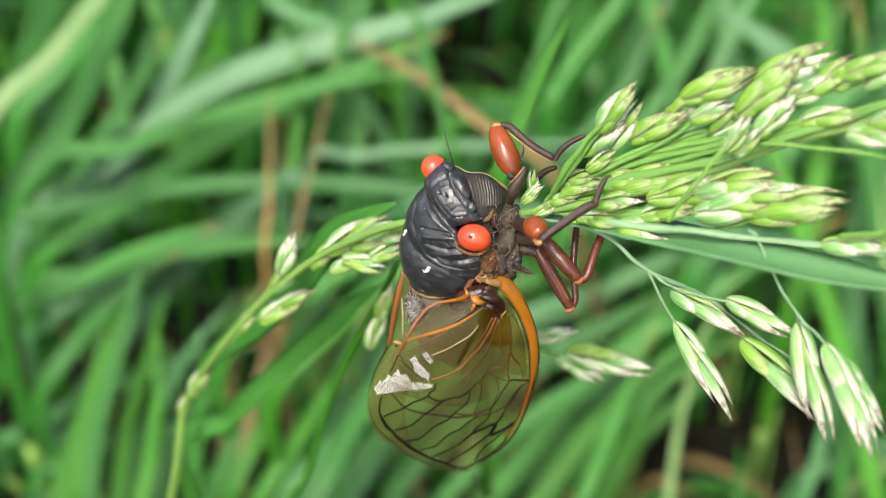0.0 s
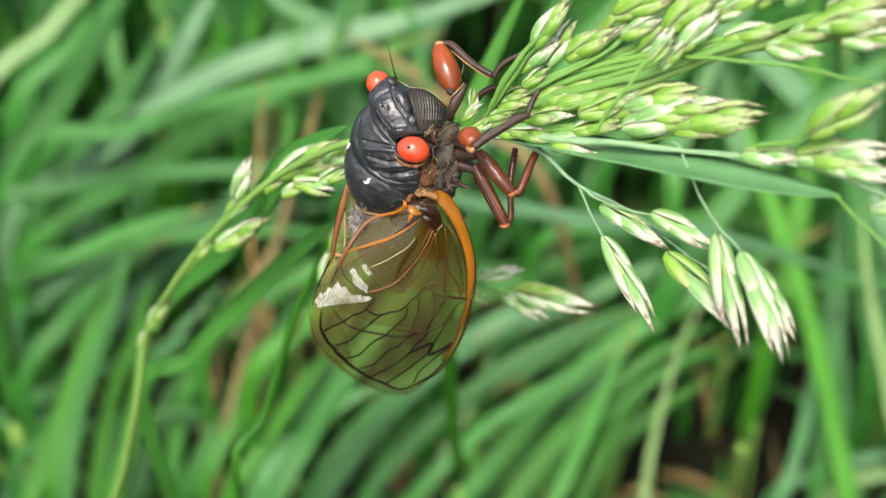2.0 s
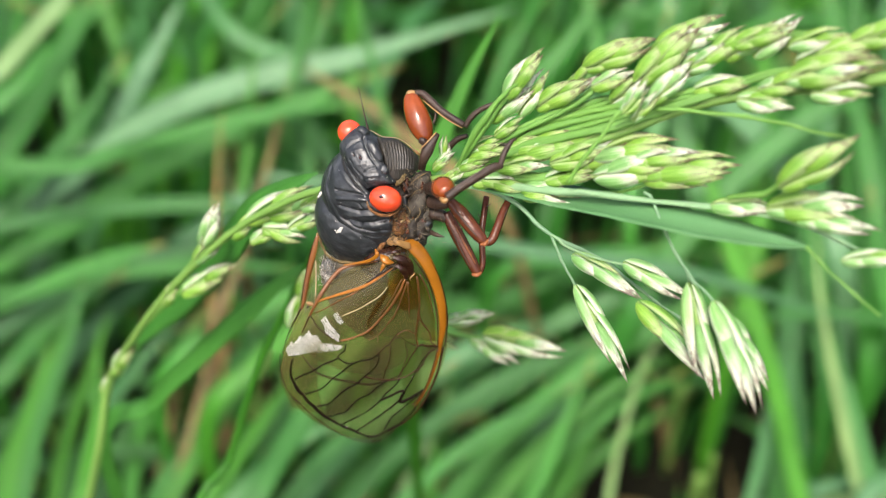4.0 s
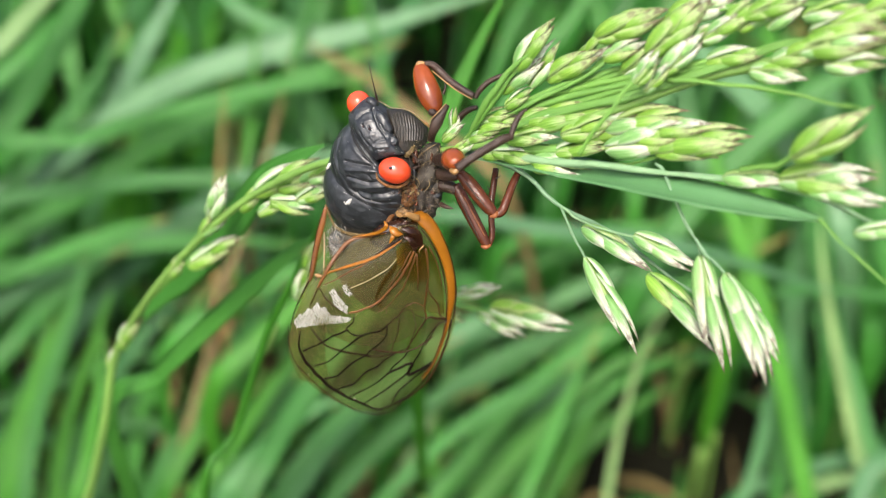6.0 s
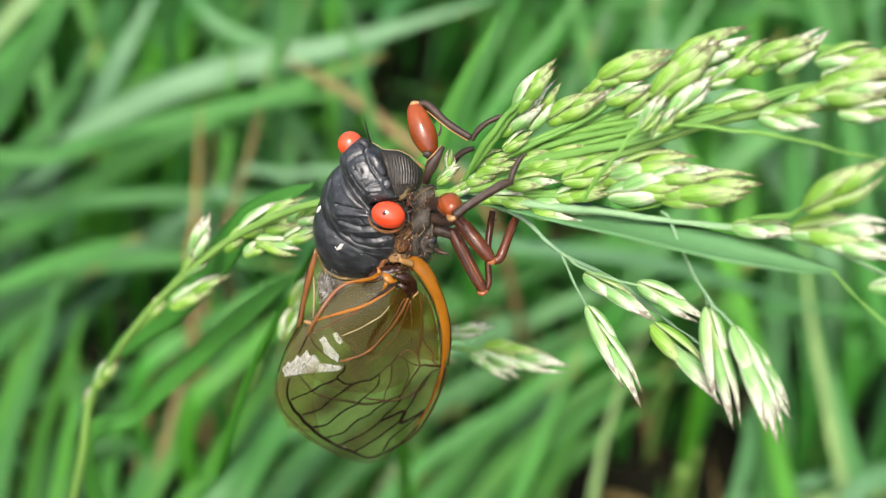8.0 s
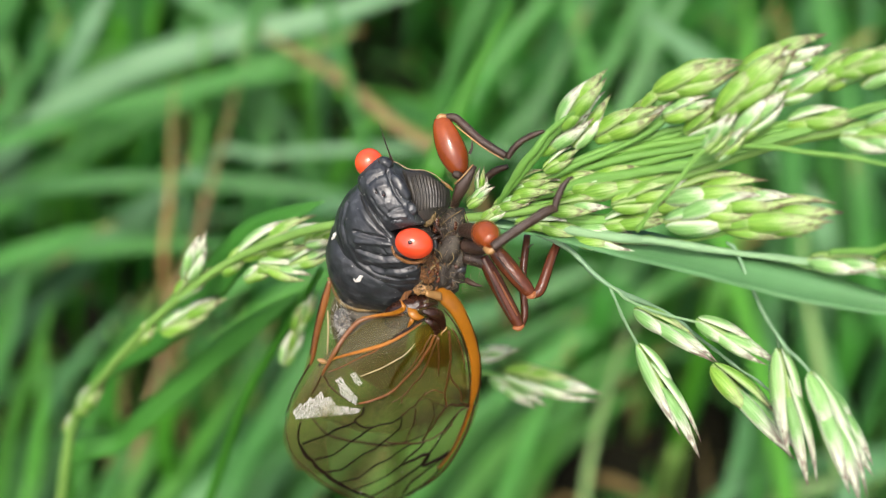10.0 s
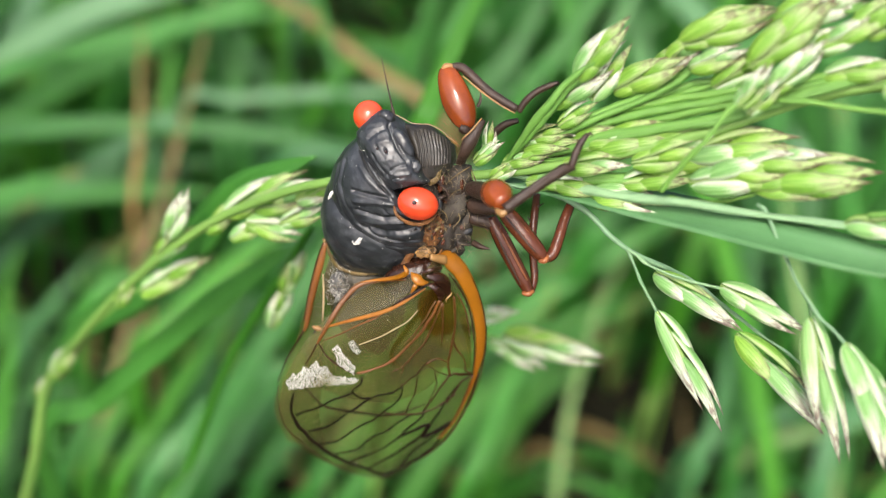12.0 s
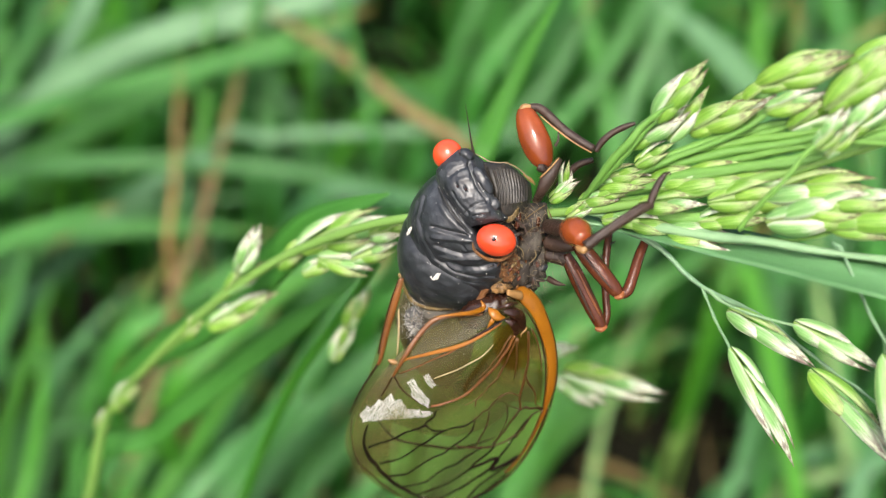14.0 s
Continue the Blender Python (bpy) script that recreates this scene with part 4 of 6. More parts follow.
# branches of the head
branch([(0.8, 7.8, -3.0, 0.21), (7.3, 6.2, 0.0, 0.20), (11.2, 2.8, 1.0, 0.20), (16.3, 0.2, 0.0, 0.20), (19.4, -2.5, 2.0, 0.15), (23.0, -5.3, 4.0, 0.12)], STALK)
branch([(11.2, 2.8, 1.0, 0.15), (12.2, 0.5, 1.0, 0.12), (13.4, -1.8, 1.0, 0.10)], STALK)
branch([(11.2, 2.8, 1.0, 0.15), (13.1, 1.5, 2.0, 0.15), (17.8, 0.0, 3.0, 0.10)], STALK)
branch([(18.5, 6.1, 7.0, 0.14), (19.1, 5.6, 7.0, 0.14), (20.4, 2.1, 8.0, 0.14), (21.7, -0.2, 8.0, 0.14), (23.9, -3.0, 9.0, 0.11)], STALK)
branch([(21.7, -0.2, 8.0, 0.14), (22.3, -1.5, 7.0, 0.09)], STALK)
branch([(2.9, 8.8, -2.0, 0.25), (5.0, 11.7, 1.0, 0.45), (7.3, 14.7, 3.0, 0.34), (8.5, 15.5, 4.0, 0.19)])
branch([(3.4, 9.1, -2.0, 0.25), (7.2, 11.2, 1.0, 0.40), (13.3, 14.0, 4.0, 0.34), (17.8, 17.5, 6.0, 0.28), (23.7, 18.6, 9.0, 0.28), (31.6, 18.2, 13.0, 0.22)])
branch([(3.4, 8.7, -2.0, 0.25), (9.6, 10.8, 2.0, 0.54), (15.9, 11.9, 6.0, 0.47), (21.6, 13.5, 8.0, 0.42), (28.6, 15.6, 11.0, 0.32), (35.6, 16.2, 14.0, 0.26)])
branch([(3.1, 9.3, -2.0, 0.31), (8.7, 11.5, 1.0, 0.50), (14.3, 12.7, 4.0, 0.48), (19.5, 13.6, 7.0, 0.42), (25.1, 14.7, 9.0, 0.28)])
branch([(3.9, 9.6, -2.0, 0.25), (10.2, 12.0, 1.0, 0.45), (15.2, 13.9, 4.0, 0.43), (19.2, 14.8, 6.0, 0.28)])
branch([(3.6, 8.2, -2.0, 0.31), (8.7, 7.7, 1.0, 0.55), (13.4, 7.8, 3.0, 0.44), (17.8, 7.8, 6.0, 0.28)])
branch([(12.3, 7.1, 6.0, 0.19), (14.0, 9.8, 8.0, 0.19), (16.3, 12.7, 9.0, 0.23), (18.2, 14.7, 9.0, 0.18)])
branch([(3.4, 8.6, -2.0, 0.20), (8.7, 9.5, 1.0, 0.20), (15.2, 9.9, 4.0, 0.19), (21.8, 9.2, 7.0, 0.14)])
branch([(2.9, 8.1, -2.0, 0.25), (8.7, 7.0, 1.0, 0.55), (13.3, 6.4, 4.0, 0.48), (19.5, 5.4, 7.0, 0.33), (28.6, 3.9, 11.0, 0.22), (35.2, 0.5, 15.0, 0.13)], STALK)
branch([(13.3, 6.6, 4.0, 0.19), (16.5, 6.2, 5.0, 0.14), (19.2, 7.1, 6.0, 0.14)])
branch([(19.3, 13.0, 8.0, 0.19), (25.5, 12.0, 11.0, 0.18), (30.4, 10.6, 14.0, 0.17), (32.5, 9.8, 16.0, 0.13)])
branch([(24.8, 5.6, 10.0, 0.23), (27.0, 5.7, 12.0, 0.27), (28.6, 6.8, 14.0, 0.22)])
branch([(30.2, 1.6, 13.0, 0.18), (31.7, -0.4, 14.0, 0.13), (34.9, -3.8, 16.0, 0.13)])
branch([(-33.9, -7.7, -33.0, 0.33), (-27.1, -2.4, -26.0, 0.25), (-23.6, -0.9, -25.0, 0.18)])
branch([(-27.8, -1.8, -26.0, 0.31), (-25.0, 1.0, -23.0, 0.24), (-22.9, 4.2, -21.0, 0.18)])
branch([(-20.8, 3.3, -19.0, 0.29), (-17.5, 5.5, -17.0, 0.23), (-13.9, 7.2, -15.0, 0.17)])
branch([(-5.3, -3.8, -30.0, 0.25), (-0.9, -6.6, -29.0, 0.25), (2.9, -7.5, -28.0, 0.25), (7.2, -8.2, -27.0, 0.19)])

# spikelets: foot, tip, width, husks
SPIKES = [
    ((7.2, 14.6, 3.0), (10.5, 18.7, 5.0), 2.2, 5), ((8.4, 13.2, 2.0), (11.1, 17.0, 3.0), 1.6, 4), ((9.9, 13.8, 2.0), (14.5, 16.0, 5.0), 1.9, 5),
    ((6.3, 11.5, 1.0), (9.0, 13.1, 2.0), 1.7, 4), ((13.7, 16.8, 5.0), (19.4, 18.8, 8.0), 1.8, 5), ((14.4, 15.2, 5.0), (18.0, 16.4, 7.0), 1.8, 5),
    ((16.4, 12.5, 9.0), (18.4, 15.3, 10.0), 1.9, 4), ((17.8, 15.1, 7.0), (22.9, 19.6, 9.0), 2.2, 6), ((18.8, 13.4, 8.0), (22.2, 16.9, 9.0), 1.9, 5),
    ((19.5, 18.2, 7.0), (25.3, 20.0, 9.0), 2.0, 6), ((23.0, 16.7, 9.0), (26.7, 19.2, 10.0), 2.0, 5), ((24.8, 16.9, 9.0), (28.6, 19.8, 11.0), 2.0, 5),
]
SPIKES_B = [
    ((26.9, 16.9, 10.0), (30.5, 19.8, 12.0), 2.0, 5), ((29.2, 17.4, 12.0), (33.6, 18.0, 14.0), 1.6, 5), ((22.4, 14.5, 8.0), (27.3, 15.0, 10.0), 1.5, 5),
    ((28.8, 14.7, 12.0), (34.6, 15.3, 15.0), 2.0, 6), ((29.7, 16.1, 12.0), (35.5, 17.0, 15.0), 2.0, 6), ((25.5, 13.5, 10.0), (29.8, 12.5, 12.0), 1.7, 5),
    ((30.6, 13.5, 13.0), (35.0, 13.1, 15.0), 1.7, 5), ((33.2, 17.1, 14.0), (38.3, 18.4, 16.0), 1.9, 6), ((4.2, 9.9, -1.0), (8.1, 10.3, 1.0), 1.7, 4),
    ((2.7, 8.8, -2.0), (5.9, 9.2, 0.0), 1.8, 3), ((6.5, 8.7, 1.0), (11.0, 8.7, 3.0), 1.7, 4), ((8.6, 9.8, 1.0), (15.0, 11.2, 4.0), 2.0, 6),
]
SPIKES_C = [
    ((11.0, 9.9, 2.0), (17.7, 10.8, 5.0), 1.9, 6), ((14.5, 9.4, 4.0), (21.6, 10.3, 7.0), 2.0, 6), ((17.3, 9.0, 6.0), (23.2, 9.2, 8.0), 1.7, 5),
    ((10.6, 7.5, 2.0), (15.6, 8.2, 4.0), 2.0, 5), ((14.5, 7.6, 5.0), (21.1, 8.7, 7.0), 2.0, 6), ((18.2, 7.7, 6.0), (26.2, 8.1, 9.0), 2.3, 6),
    ((18.6, 7.2, 6.0), (23.6, 6.5, 8.0), 1.5, 5), ((8.6, 6.9, 1.0), (13.8, 5.8, 3.0), 1.5, 5), ((5.2, 7.7, 0.0), (9.6, 6.9, 1.0), 1.5, 4),
    ((27.8, 6.1, 14.0), (33.3, 9.9, 17.0), 2.4, 5), ((23.6, 5.0, 9.0), (28.7, 4.1, 11.0), 1.6, 5), ((27.6, 4.6, 11.0), (34.5, 4.5, 14.0), 2.2, 6),
]
SPIKES_D = [
    ((29.2, 4.0, 12.0), (35.5, 2.7, 15.0), 1.7, 5), ((32.6, 0.4, 14.0), (37.4, 0.7, 16.0), 1.6, 5), ((13.3, -1.6, 1.0), (17.7, -10.2, 2.0), 1.9, 5),
    ((13.1, 1.1, 1.0), (18.9, -2.9, 3.0), 2.0, 5), ((17.3, 0.4, 3.0), (23.0, -2.9, 5.0), 1.8, 5), ((18.5, -3.0, 3.0), (24.4, -9.7, 5.0), 2.2, 5),
    ((22.2, -1.3, 7.0), (23.9, -11.1, 8.0), 2.0, 5), ((23.8, -2.8, 9.0), (26.9, -11.9, 10.0), 2.3, 6), ((25.1, -4.1, 8.0), (28.2, -10.2, 9.0), 1.6, 4),
    ((1.8, -6.2, -28.0), (7.5, -5.1, -26.0), 1.7, 4), ((5.9, -7.5, -27.0), (14.9, -9.2, -23.0), 2.6, 6), ((4.6, -8.0, -28.0), (9.9, -10.9, -26.0), 2.0, 4),
]
SPIKES_E = [
    ((-0.9, -7.5, -29.0), (3.4, -9.2, -28.0), 1.6, 3), ((-23.9, 2.3, -21.0), (-21.6, 7.0, -19.0), 2.0, 4), ((-25.1, 0.5, -23.0), (-21.4, 3.5, -21.0), 1.7, 4),
    ((-27.1, -2.7, -26.0), (-20.2, 0.4, -24.0), 1.8, 5), ((-27.1, -3.0, -26.0), (-22.9, -2.0, -25.0), 1.5, 3), ((-29.6, -4.2, -28.0), (-27.3, -1.3, -26.0), 1.7, 3),
    ((-20.3, 3.0, -19.0), (-16.7, 5.7, -17.0), 2.0, 4), ((-18.6, 4.6, -17.0), (-11.3, 8.1, -15.0), 2.1, 4), ((-16.8, 4.0, -16.0), (-12.0, 2.9, -15.0), 1.8, 3), ((-16.0, 5.1, -16.0), (-9.7, 6.9, -13.0), 1.9, 4),
    ((-13.9, 3.9, -15.0), (-9.8, 5.4, -13.0), 2.1, 4), ((-38.6, -13.0, -41.0), (-33.7, -8.2, -35.0), 2.0, 4), ((-40.6, -16.0, -45.0), (-39.9, -12.9, -42.0), 1.8, 3),
    ((-14.4, -3.5, -28.0), (-12.4, 1.4, -26.0), 1.5, 4), ((-15.8, -6.9, -30.0), (-13.9, -2.1, -28.0), 1.4, 4), ((1.8, 9.6, -3.0), (2.1, 12.0, -2.0), 1.4, 3),
]
SPIKES_F = [
    ((6.0, 12.8, 1.0), (9.8, 15.7, 3.0), 1.8, 4), ((12.5, 15.2, 3.0), (15.9, 17.5, 6.0), 1.6, 4), ((16.0, 13.9, 5.0), (20.2, 16.7, 7.0), 1.8, 5), ((20.9, 15.7, 7.0), (25.1, 17.9, 9.0), 1.9, 5),
    ((27.0, 14.1, 11.0), (31.6, 15.0, 13.0), 1.6, 5), ((31.3, 15.4, 13.0), (36.1, 15.6, 15.0), 1.7, 5), ((7.3, 10.1, 0.0), (12.0, 11.0, 3.0), 1.7, 5), ((12.9, 8.7, 3.0), (18.4, 9.6, 5.0), 1.8, 5),
    ((4.3, 7.5, -1.0), (7.8, 7.8, 0.0), 1.4, 4), ((20.9, 8.9, 7.0), (24.4, 8.3, 8.0), 1.4, 4), ((-18.1, 2.5, -17.0), (-15.1, 4.0, -16.0), 1.7, 4), ((-12.5, 5.9, -13.0), (-8.4, 7.1, -11.0), 1.9, 4),
]
SPIKES_G = [
    ((0.8, 8.9, -3.0), (3.0, 10.4, -2.0), 1.7, 3), ((1.9, 7.7, -2.0), (3.9, 9.0, -1.0), 1.7, 3), ((3.4, 9.0, -1.0), (6.1, 9.6, 0.0), 1.6, 4), ((4.2, 10.5, -1.0), (7.2, 11.3, 1.0), 1.5, 4),
    ((15.1, 17.9, 5.0), (19.7, 18.9, 7.0), 1.6, 5), ((19.0, 17.7, 7.0), (23.2, 19.1, 9.0), 1.7, 5), ((21.8, 16.2, 8.0), (25.5, 18.0, 10.0), 1.8, 5), ((25.3, 17.8, 10.0), (29.7, 19.1, 12.0), 1.8, 5),
    ((17.4, 12.0, 8.0), (19.3, 14.4, 9.0), 1.8, 4), ((11.0, 8.9, 3.0), (16.0, 10.0, 5.0), 1.7, 5), ((16.8, 8.5, 6.0), (21.6, 8.9, 8.0), 1.8, 5), ((20.2, 7.3, 7.0), (25.1, 7.6, 9.0), 1.7, 5),
    ((19.2, 16.1, 7.0), (21.8, 18.6, 8.0), 1.8, 5), ((8.7, 6.2, 1.0), (12.9, 6.3, 3.0), 1.5, 4),
]
for group in (SPIKES, SPIKES_B, SPIKES_C, SPIKES_D, SPIKES_E, SPIKES_F, SPIKES_G):
    plump = 0.86 if group is SPIKES_D else 1.08 if group is SPIKES_E else 1.12
    for foot, top, wide, husks in group:
        spikelet(plant, foot, top, wide * plump, husks, 0.85 if group is SPIKES_D else 0.6 if group is SPIKES_E else 0.3)
thin = thing("grass_plant", ground_below((-28.8, -34.4, -55.0), (0, 20)), "thin green grass stem with a joint, beside the flowering grass", "grass")
part("stem", tube(rooted([(-30.7, -36.7, -55.0, 0.60), (-26.1, -24.7, -50.0, 0.58), (-20.6, -11.5, -40.0, 0.51), (-15.2, -2.8, -30.0, 0.45), (-11.6, 3.1, -22.0, 0.30)], (0, 20)), 7, 6), LEAF_BRIGHT, thin)
part("joint", tube([(-21.6, -14.0, -45.0, 0.49), (-20.7, -12.0, -44.0, 0.67), (-20.0, -10.4, -43.5, 0.49)], 7, 4), STEM, thin, "slightly thicker stem joint")


# ---- the insect ----
cicada = thing("cicada", (-4.08, 4.55, -2.46), "black red-eyed cicada with orange-veined wings clinging to a grass head", "cicada")


def lobe(bm, centre, along, half, wide, deep, u=14, v=10):
    """A rounded swelling: its long axis runs along the direction given in the sloping plane."""
    a = Vector((along[0], along[1], along[2] if len(along) > 2 else 0.0)).normalized()
    up = Vector((0, 0, 1))
    up = (up - a * a.dot(up)).normalized()
    return ellipsoid(bm, centre, (up.cross(a), a, up), (wide, half, deep), u, v)


def back_shield(stations, n=40, steps=8):
    """A domed shield through cross lines: one end, the other end, height of the dome."""
    rows = spline([tuple(l) + tuple(r) + (h,) for l, r, h in stations], steps)
    bm = bmesh.new()
    rings = []
    for q in rows:
        l, r, h = Vector(q[:3]), Vector(q[3:6]), float(q[6])
        c, a = (l + r) / 2, (r - l) / 2
        up = Vector((-0.30, -0.02, 0.95))
        up = (up - a * (a.dot(up) / a.length_squared)).normalized()
        rings.append([c + a * math.copysign(abs(math.cos(w)) ** 0.9, math.cos(w)) + up * (h * math.sin(w) if math.sin(w) > 0 else h * 0.7 * math.sin(w)) for w in (2 * math.pi * k / n for k in range(n))])
    return roughen(loft(bm, rings), 1.4, 0.05)


# back: shield behind, grooved collar in front
mesonotum = part("mesonotum", roughen(back_shield([((-7.83, 9.51, -6.13), (-2.42, 4.04, -5.31), 1.5), ((-9.10, 8.46, -6.44), (-2.02, 3.48, -5.54), 2.1), ((-9.98, 6.97, -6.88), (-2.06, 2.60, -5.98), 2.6), ((-10.38, 5.26, -7.37), (-2.63, 1.92, -6.36), 2.9), ((-10.20, 3.52, -8.03), (-3.43, 1.24, -7.16), 2.85),
                               ((-9.55, 2.05, -8.67), (-4.16, 0.75, -7.97), 2.4), ((-8.61, 0.85, -9.30), (-4.91, 0.35, -8.69), 1.5), ((-7.38, 0.25, -9.86), (-5.84, 0.15, -9.54), 0.5)], 120, 12), 0.5, 0.05, 9.0), CHITIN, cicada, "black domed back shield, satin, its grey patches part dust, part painted sheen")
pronotum = back_shield([((-6.53, 11.13, -4.66), (-4.13, 5.97, -3.08), 1.5), ((-7.35, 10.94, -5.01), (-2.99, 4.93, -3.42), 2.7), ((-8.35, 10.20, -5.42), (-2.24, 4.09, -3.90), 3.4), ((-9.16, 8.96, -5.97), (-2.05, 3.43, -4.64), 3.7), ((-9.63, 7.53, -6.50), (-2.13, 2.81, -5.20), 3.6), ((-9.50, 6.34, -6.99), (-2.30, 2.43, -5.79), 3.35), ((-9.42, 5.45, -7.35), (-2.50, 1.95, -6.15), 3.05), ((-9.20, 4.75, -7.75), (-2.75, 1.50, -6.55), 2.6)], 200, 20)
# furrows cut deep, ridges raised: line, depth, width
FURROWS = [
    ([(-7.40, 9.91), (-6.99, 8.74), (-6.20, 7.58), (-5.27, 6.65)], 0.24, 0.09),
    ([(-7.97, 7.02), (-6.99, 6.73), (-5.56, 6.48)], 0.27, 0.13),
    ([(-7.92, 6.23), (-6.51, 6.15), (-5.10, 6.03)], -0.13, 0.13),
    ([(-7.77, 5.59), (-6.85, 5.30), (-5.82, 5.02), (-4.70, 5.15)], 0.24, 0.12),
    ([(-7.36, 4.82), (-5.99, 4.61), (-4.28, 4.70)], -0.10, 0.11),
    ([(-6.98, 4.27), (-5.82, 3.93), (-4.62, 3.93), (-3.34, 4.26)], 0.34, 0.18),
    ([(-8.50, 9.30), (-8.94, 7.58), (-8.58, 6.03), (-7.68, 4.57), (-6.34, 3.60), (-4.80, 3.25), (-3.30, 3.32)], 0.15, 0.07),
    ([(-8.95, 8.97), (-9.36, 7.25), (-8.96, 5.70), (-8.03, 4.15), (-6.35, 3.09), (-4.64, 2.74), (-3.30, 2.84)], 0.09, 0.06),
    ([(-7.44, 8.75), (-6.99, 7.89), (-6.16, 7.03)], -0.08, 0.16),
    ([(-7.19, 5.85), (-6.99, 5.16)], 0.08, 0.06), ([(-5.82, 5.75), (-5.56, 5.33)], 0.08, 0.06), ([(-6.47, 8.74), (-5.82, 7.37)], 0.04, 0.06),
]
collar = part("pronotum", roughen(carve(pronotum, FURROWS), 0.22, 0.018, 5.0), CHITIN, cicada, "black grooved collar behind the head")
part("head_rim", tube([(-7.38, 9.84, -1.75, 0.01), (-6.99, 8.80, -1.45, 0.02), (-6.20, 7.60, -1.15, 0.02), (-5.41, 6.77, -0.95, 0.01)], 6, 6), GREY_FUZZ, collar, "pale thin seam behind the head")
for c, way, half, wide in (((-7.68, 3.37, -2.36), (0.72, 0.7), 0.38, 0.17), ((-9.62, 6.67, -3.72), (0.5, 0.87), 0.36, 0.09), ((-8.02, 3.25, -2.45), (0.4, -0.3), 0.16, 0.06)):
    part("spot", roughen(lobe(bmesh.new(), c, way, half, wide, 0.07, 24, 16), 0.10, 0.11), SPOT, cicada, "small pale worn spot")
part("shield_edge", roughen(tube([(-10.25, 3.25, -7.20, 0.10), (-9.57, 1.57, -7.60, 0.13), (-8.70, 0.71, -7.90, 0.14), (-7.16, 0.45, -7.60, 0.12), (-5.71, 0.71, -7.10, 0.13), (-4.61, 1.37, -6.20, 0.16), (-3.94, 2.29, -5.20, 0.14)], 10, 12), 0.3, 0.07), FUZZ_GOLD, cicada, "tan rim along the end of the back shield")
part("axillary_skin", roughen(lobe(bmesh.new(), (-4.02, 1.87, -4.40), (0.55, 0.8), 0.95, 0.26, 0.22, 36, 28), 0.4, 0.06), AMBER, cicada, "rust-coloured skin beside the wing root")
part("axillary_skin", roughen(lobe(bmesh.new(), (-2.70, 2.46, -3.75), (0.9, 0.2), 0.80, 0.46, 0.30, 36, 28), 0.25, 0.12, 2.0), LEG_PALE, cicada, "rust-coloured skin beside the wing root")

# head: a plate between the eyes, with knobs and pits, and a ribbed swollen face
HEAD_FURROWS = [
    ([(-5.39, 11.67), (-5.15, 10.81), (-4.74, 9.88), (-4.15, 9.12)], 0.20, 0.11),
    ([(-6.83, 10.78), (-6.28, 11.19), (-5.51, 11.52)], 0.10, 0.11),
    ([(-5.66, 8.12), (-4.99, 8.70), (-4.15, 8.95)], 0.11, 0.10),
    ([(-5.75, 9.97), (-5.65, 9.77)], 0.15, 0.09), ([(-6.33, 10.15), (-6.19, 9.95)], 0.10, 0.07), ([(-5.41, 8.28), (-5.31, 8.22)], -0.09, 0.09),
    ([(-6.60, 9.57), (-6.18, 8.80), (-5.49, 8.03)], 0.07, 0.09), ([(-6.27, 10.41), (-5.50, 10.56)], -0.06, 0.16), ([(-5.92, 9.13), (-5.24, 9.29)], -0.06, 0.15),
    ([(-6.80, 11.72), (-5.94, 11.87)], -0.04, 0.12), ([(-4.99, 8.11), (-4.06, 8.18)], -0.09, 0.14), ([(-3.76, 11.14), (-3.69, 10.12), (-3.39, 9.11)], 0.16, 0.10),
]
head_bm = back_shield([((-7.70, 10.62, -2.90), (-5.19, 7.00, -1.90), 0.7), ((-7.51, 11.35, -2.60), (-4.85, 7.15, -1.50), 1.1), ((-6.81, 12.21, -2.40), (-4.25, 7.30, -1.20), 1.25), ((-5.90, 12.68, -2.30), (-3.40, 7.46, -1.10), 1.25), ((-5.01, 12.45, -2.40), (-2.82, 7.55, -1.30), 1.05), ((-4.22, 11.92, -2.70), (-2.41, 7.67, -1.80), 0.75), ((-3.72, 11.37, -3.20), (-2.25, 8.07, -2.60), 0.4)], 180, 18)
head = part("head", roughen(roughen(carve(head_bm, HEAD_FURROWS), 0.8, 0.05, 3.0), 0.22, 0.022), CHITIN, cicada, "black knobbly head between the eyes")
for c, way, half, wide, deep in (((-4.37, 10.38, -1.02), (0.52, -0.85), 1.18, 0.50, 0.48), ((-3.60, 8.72, -0.92), (0.3, -0.95), 0.55, 0.44, 0.42), ((-5.50, 12.28, -1.75), (0.75, -0.5), 0.66, 0.46, 0.5), ((-4.54, 7.91, -0.86), (0.95, 0.2), 0.72, 0.36, 0.36)):
    part("knob", roughen(roughen(lobe(bmesh.new(), c, way, half, wide, deep, 40, 30), 0.35, 0.05, half), 0.12, 0.015), CHITIN, head)
part("ocellus", lobe(bmesh.new(), (-5.68, 9.82, -0.62), (1, 0), 0.12, 0.10, 0.10, 10, 6), PUPIL, head, "tiny simple eye")
part("ocellus", lobe(bmesh.new(), (-6.26, 10.02, -0.80), (1, 0), 0.10, 0.09, 0.1, 10, 6), PUPIL, head, "tiny simple eye")
face_bm = back_shield([((-4.21, 11.80, -2.40), (-2.91, 7.75, -1.70), 0.5), ((-3.69, 11.79, -2.30), (-2.57, 7.75, -1.70), 0.95), ((-2.93, 11.77, -2.40), (-1.98, 7.85, -1.90), 1.05), ((-2.08, 11.46, -2.70), (-1.40, 8.13, -2.30), 0.95), ((-1.27, 10.86, -3.20), (-0.86, 8.52, -2.90), 0.7), ((-0.55, 10.22, -3.80), (-0.41, 9.04, -3.70), 0.3)], 160, 22)
face_lines = []
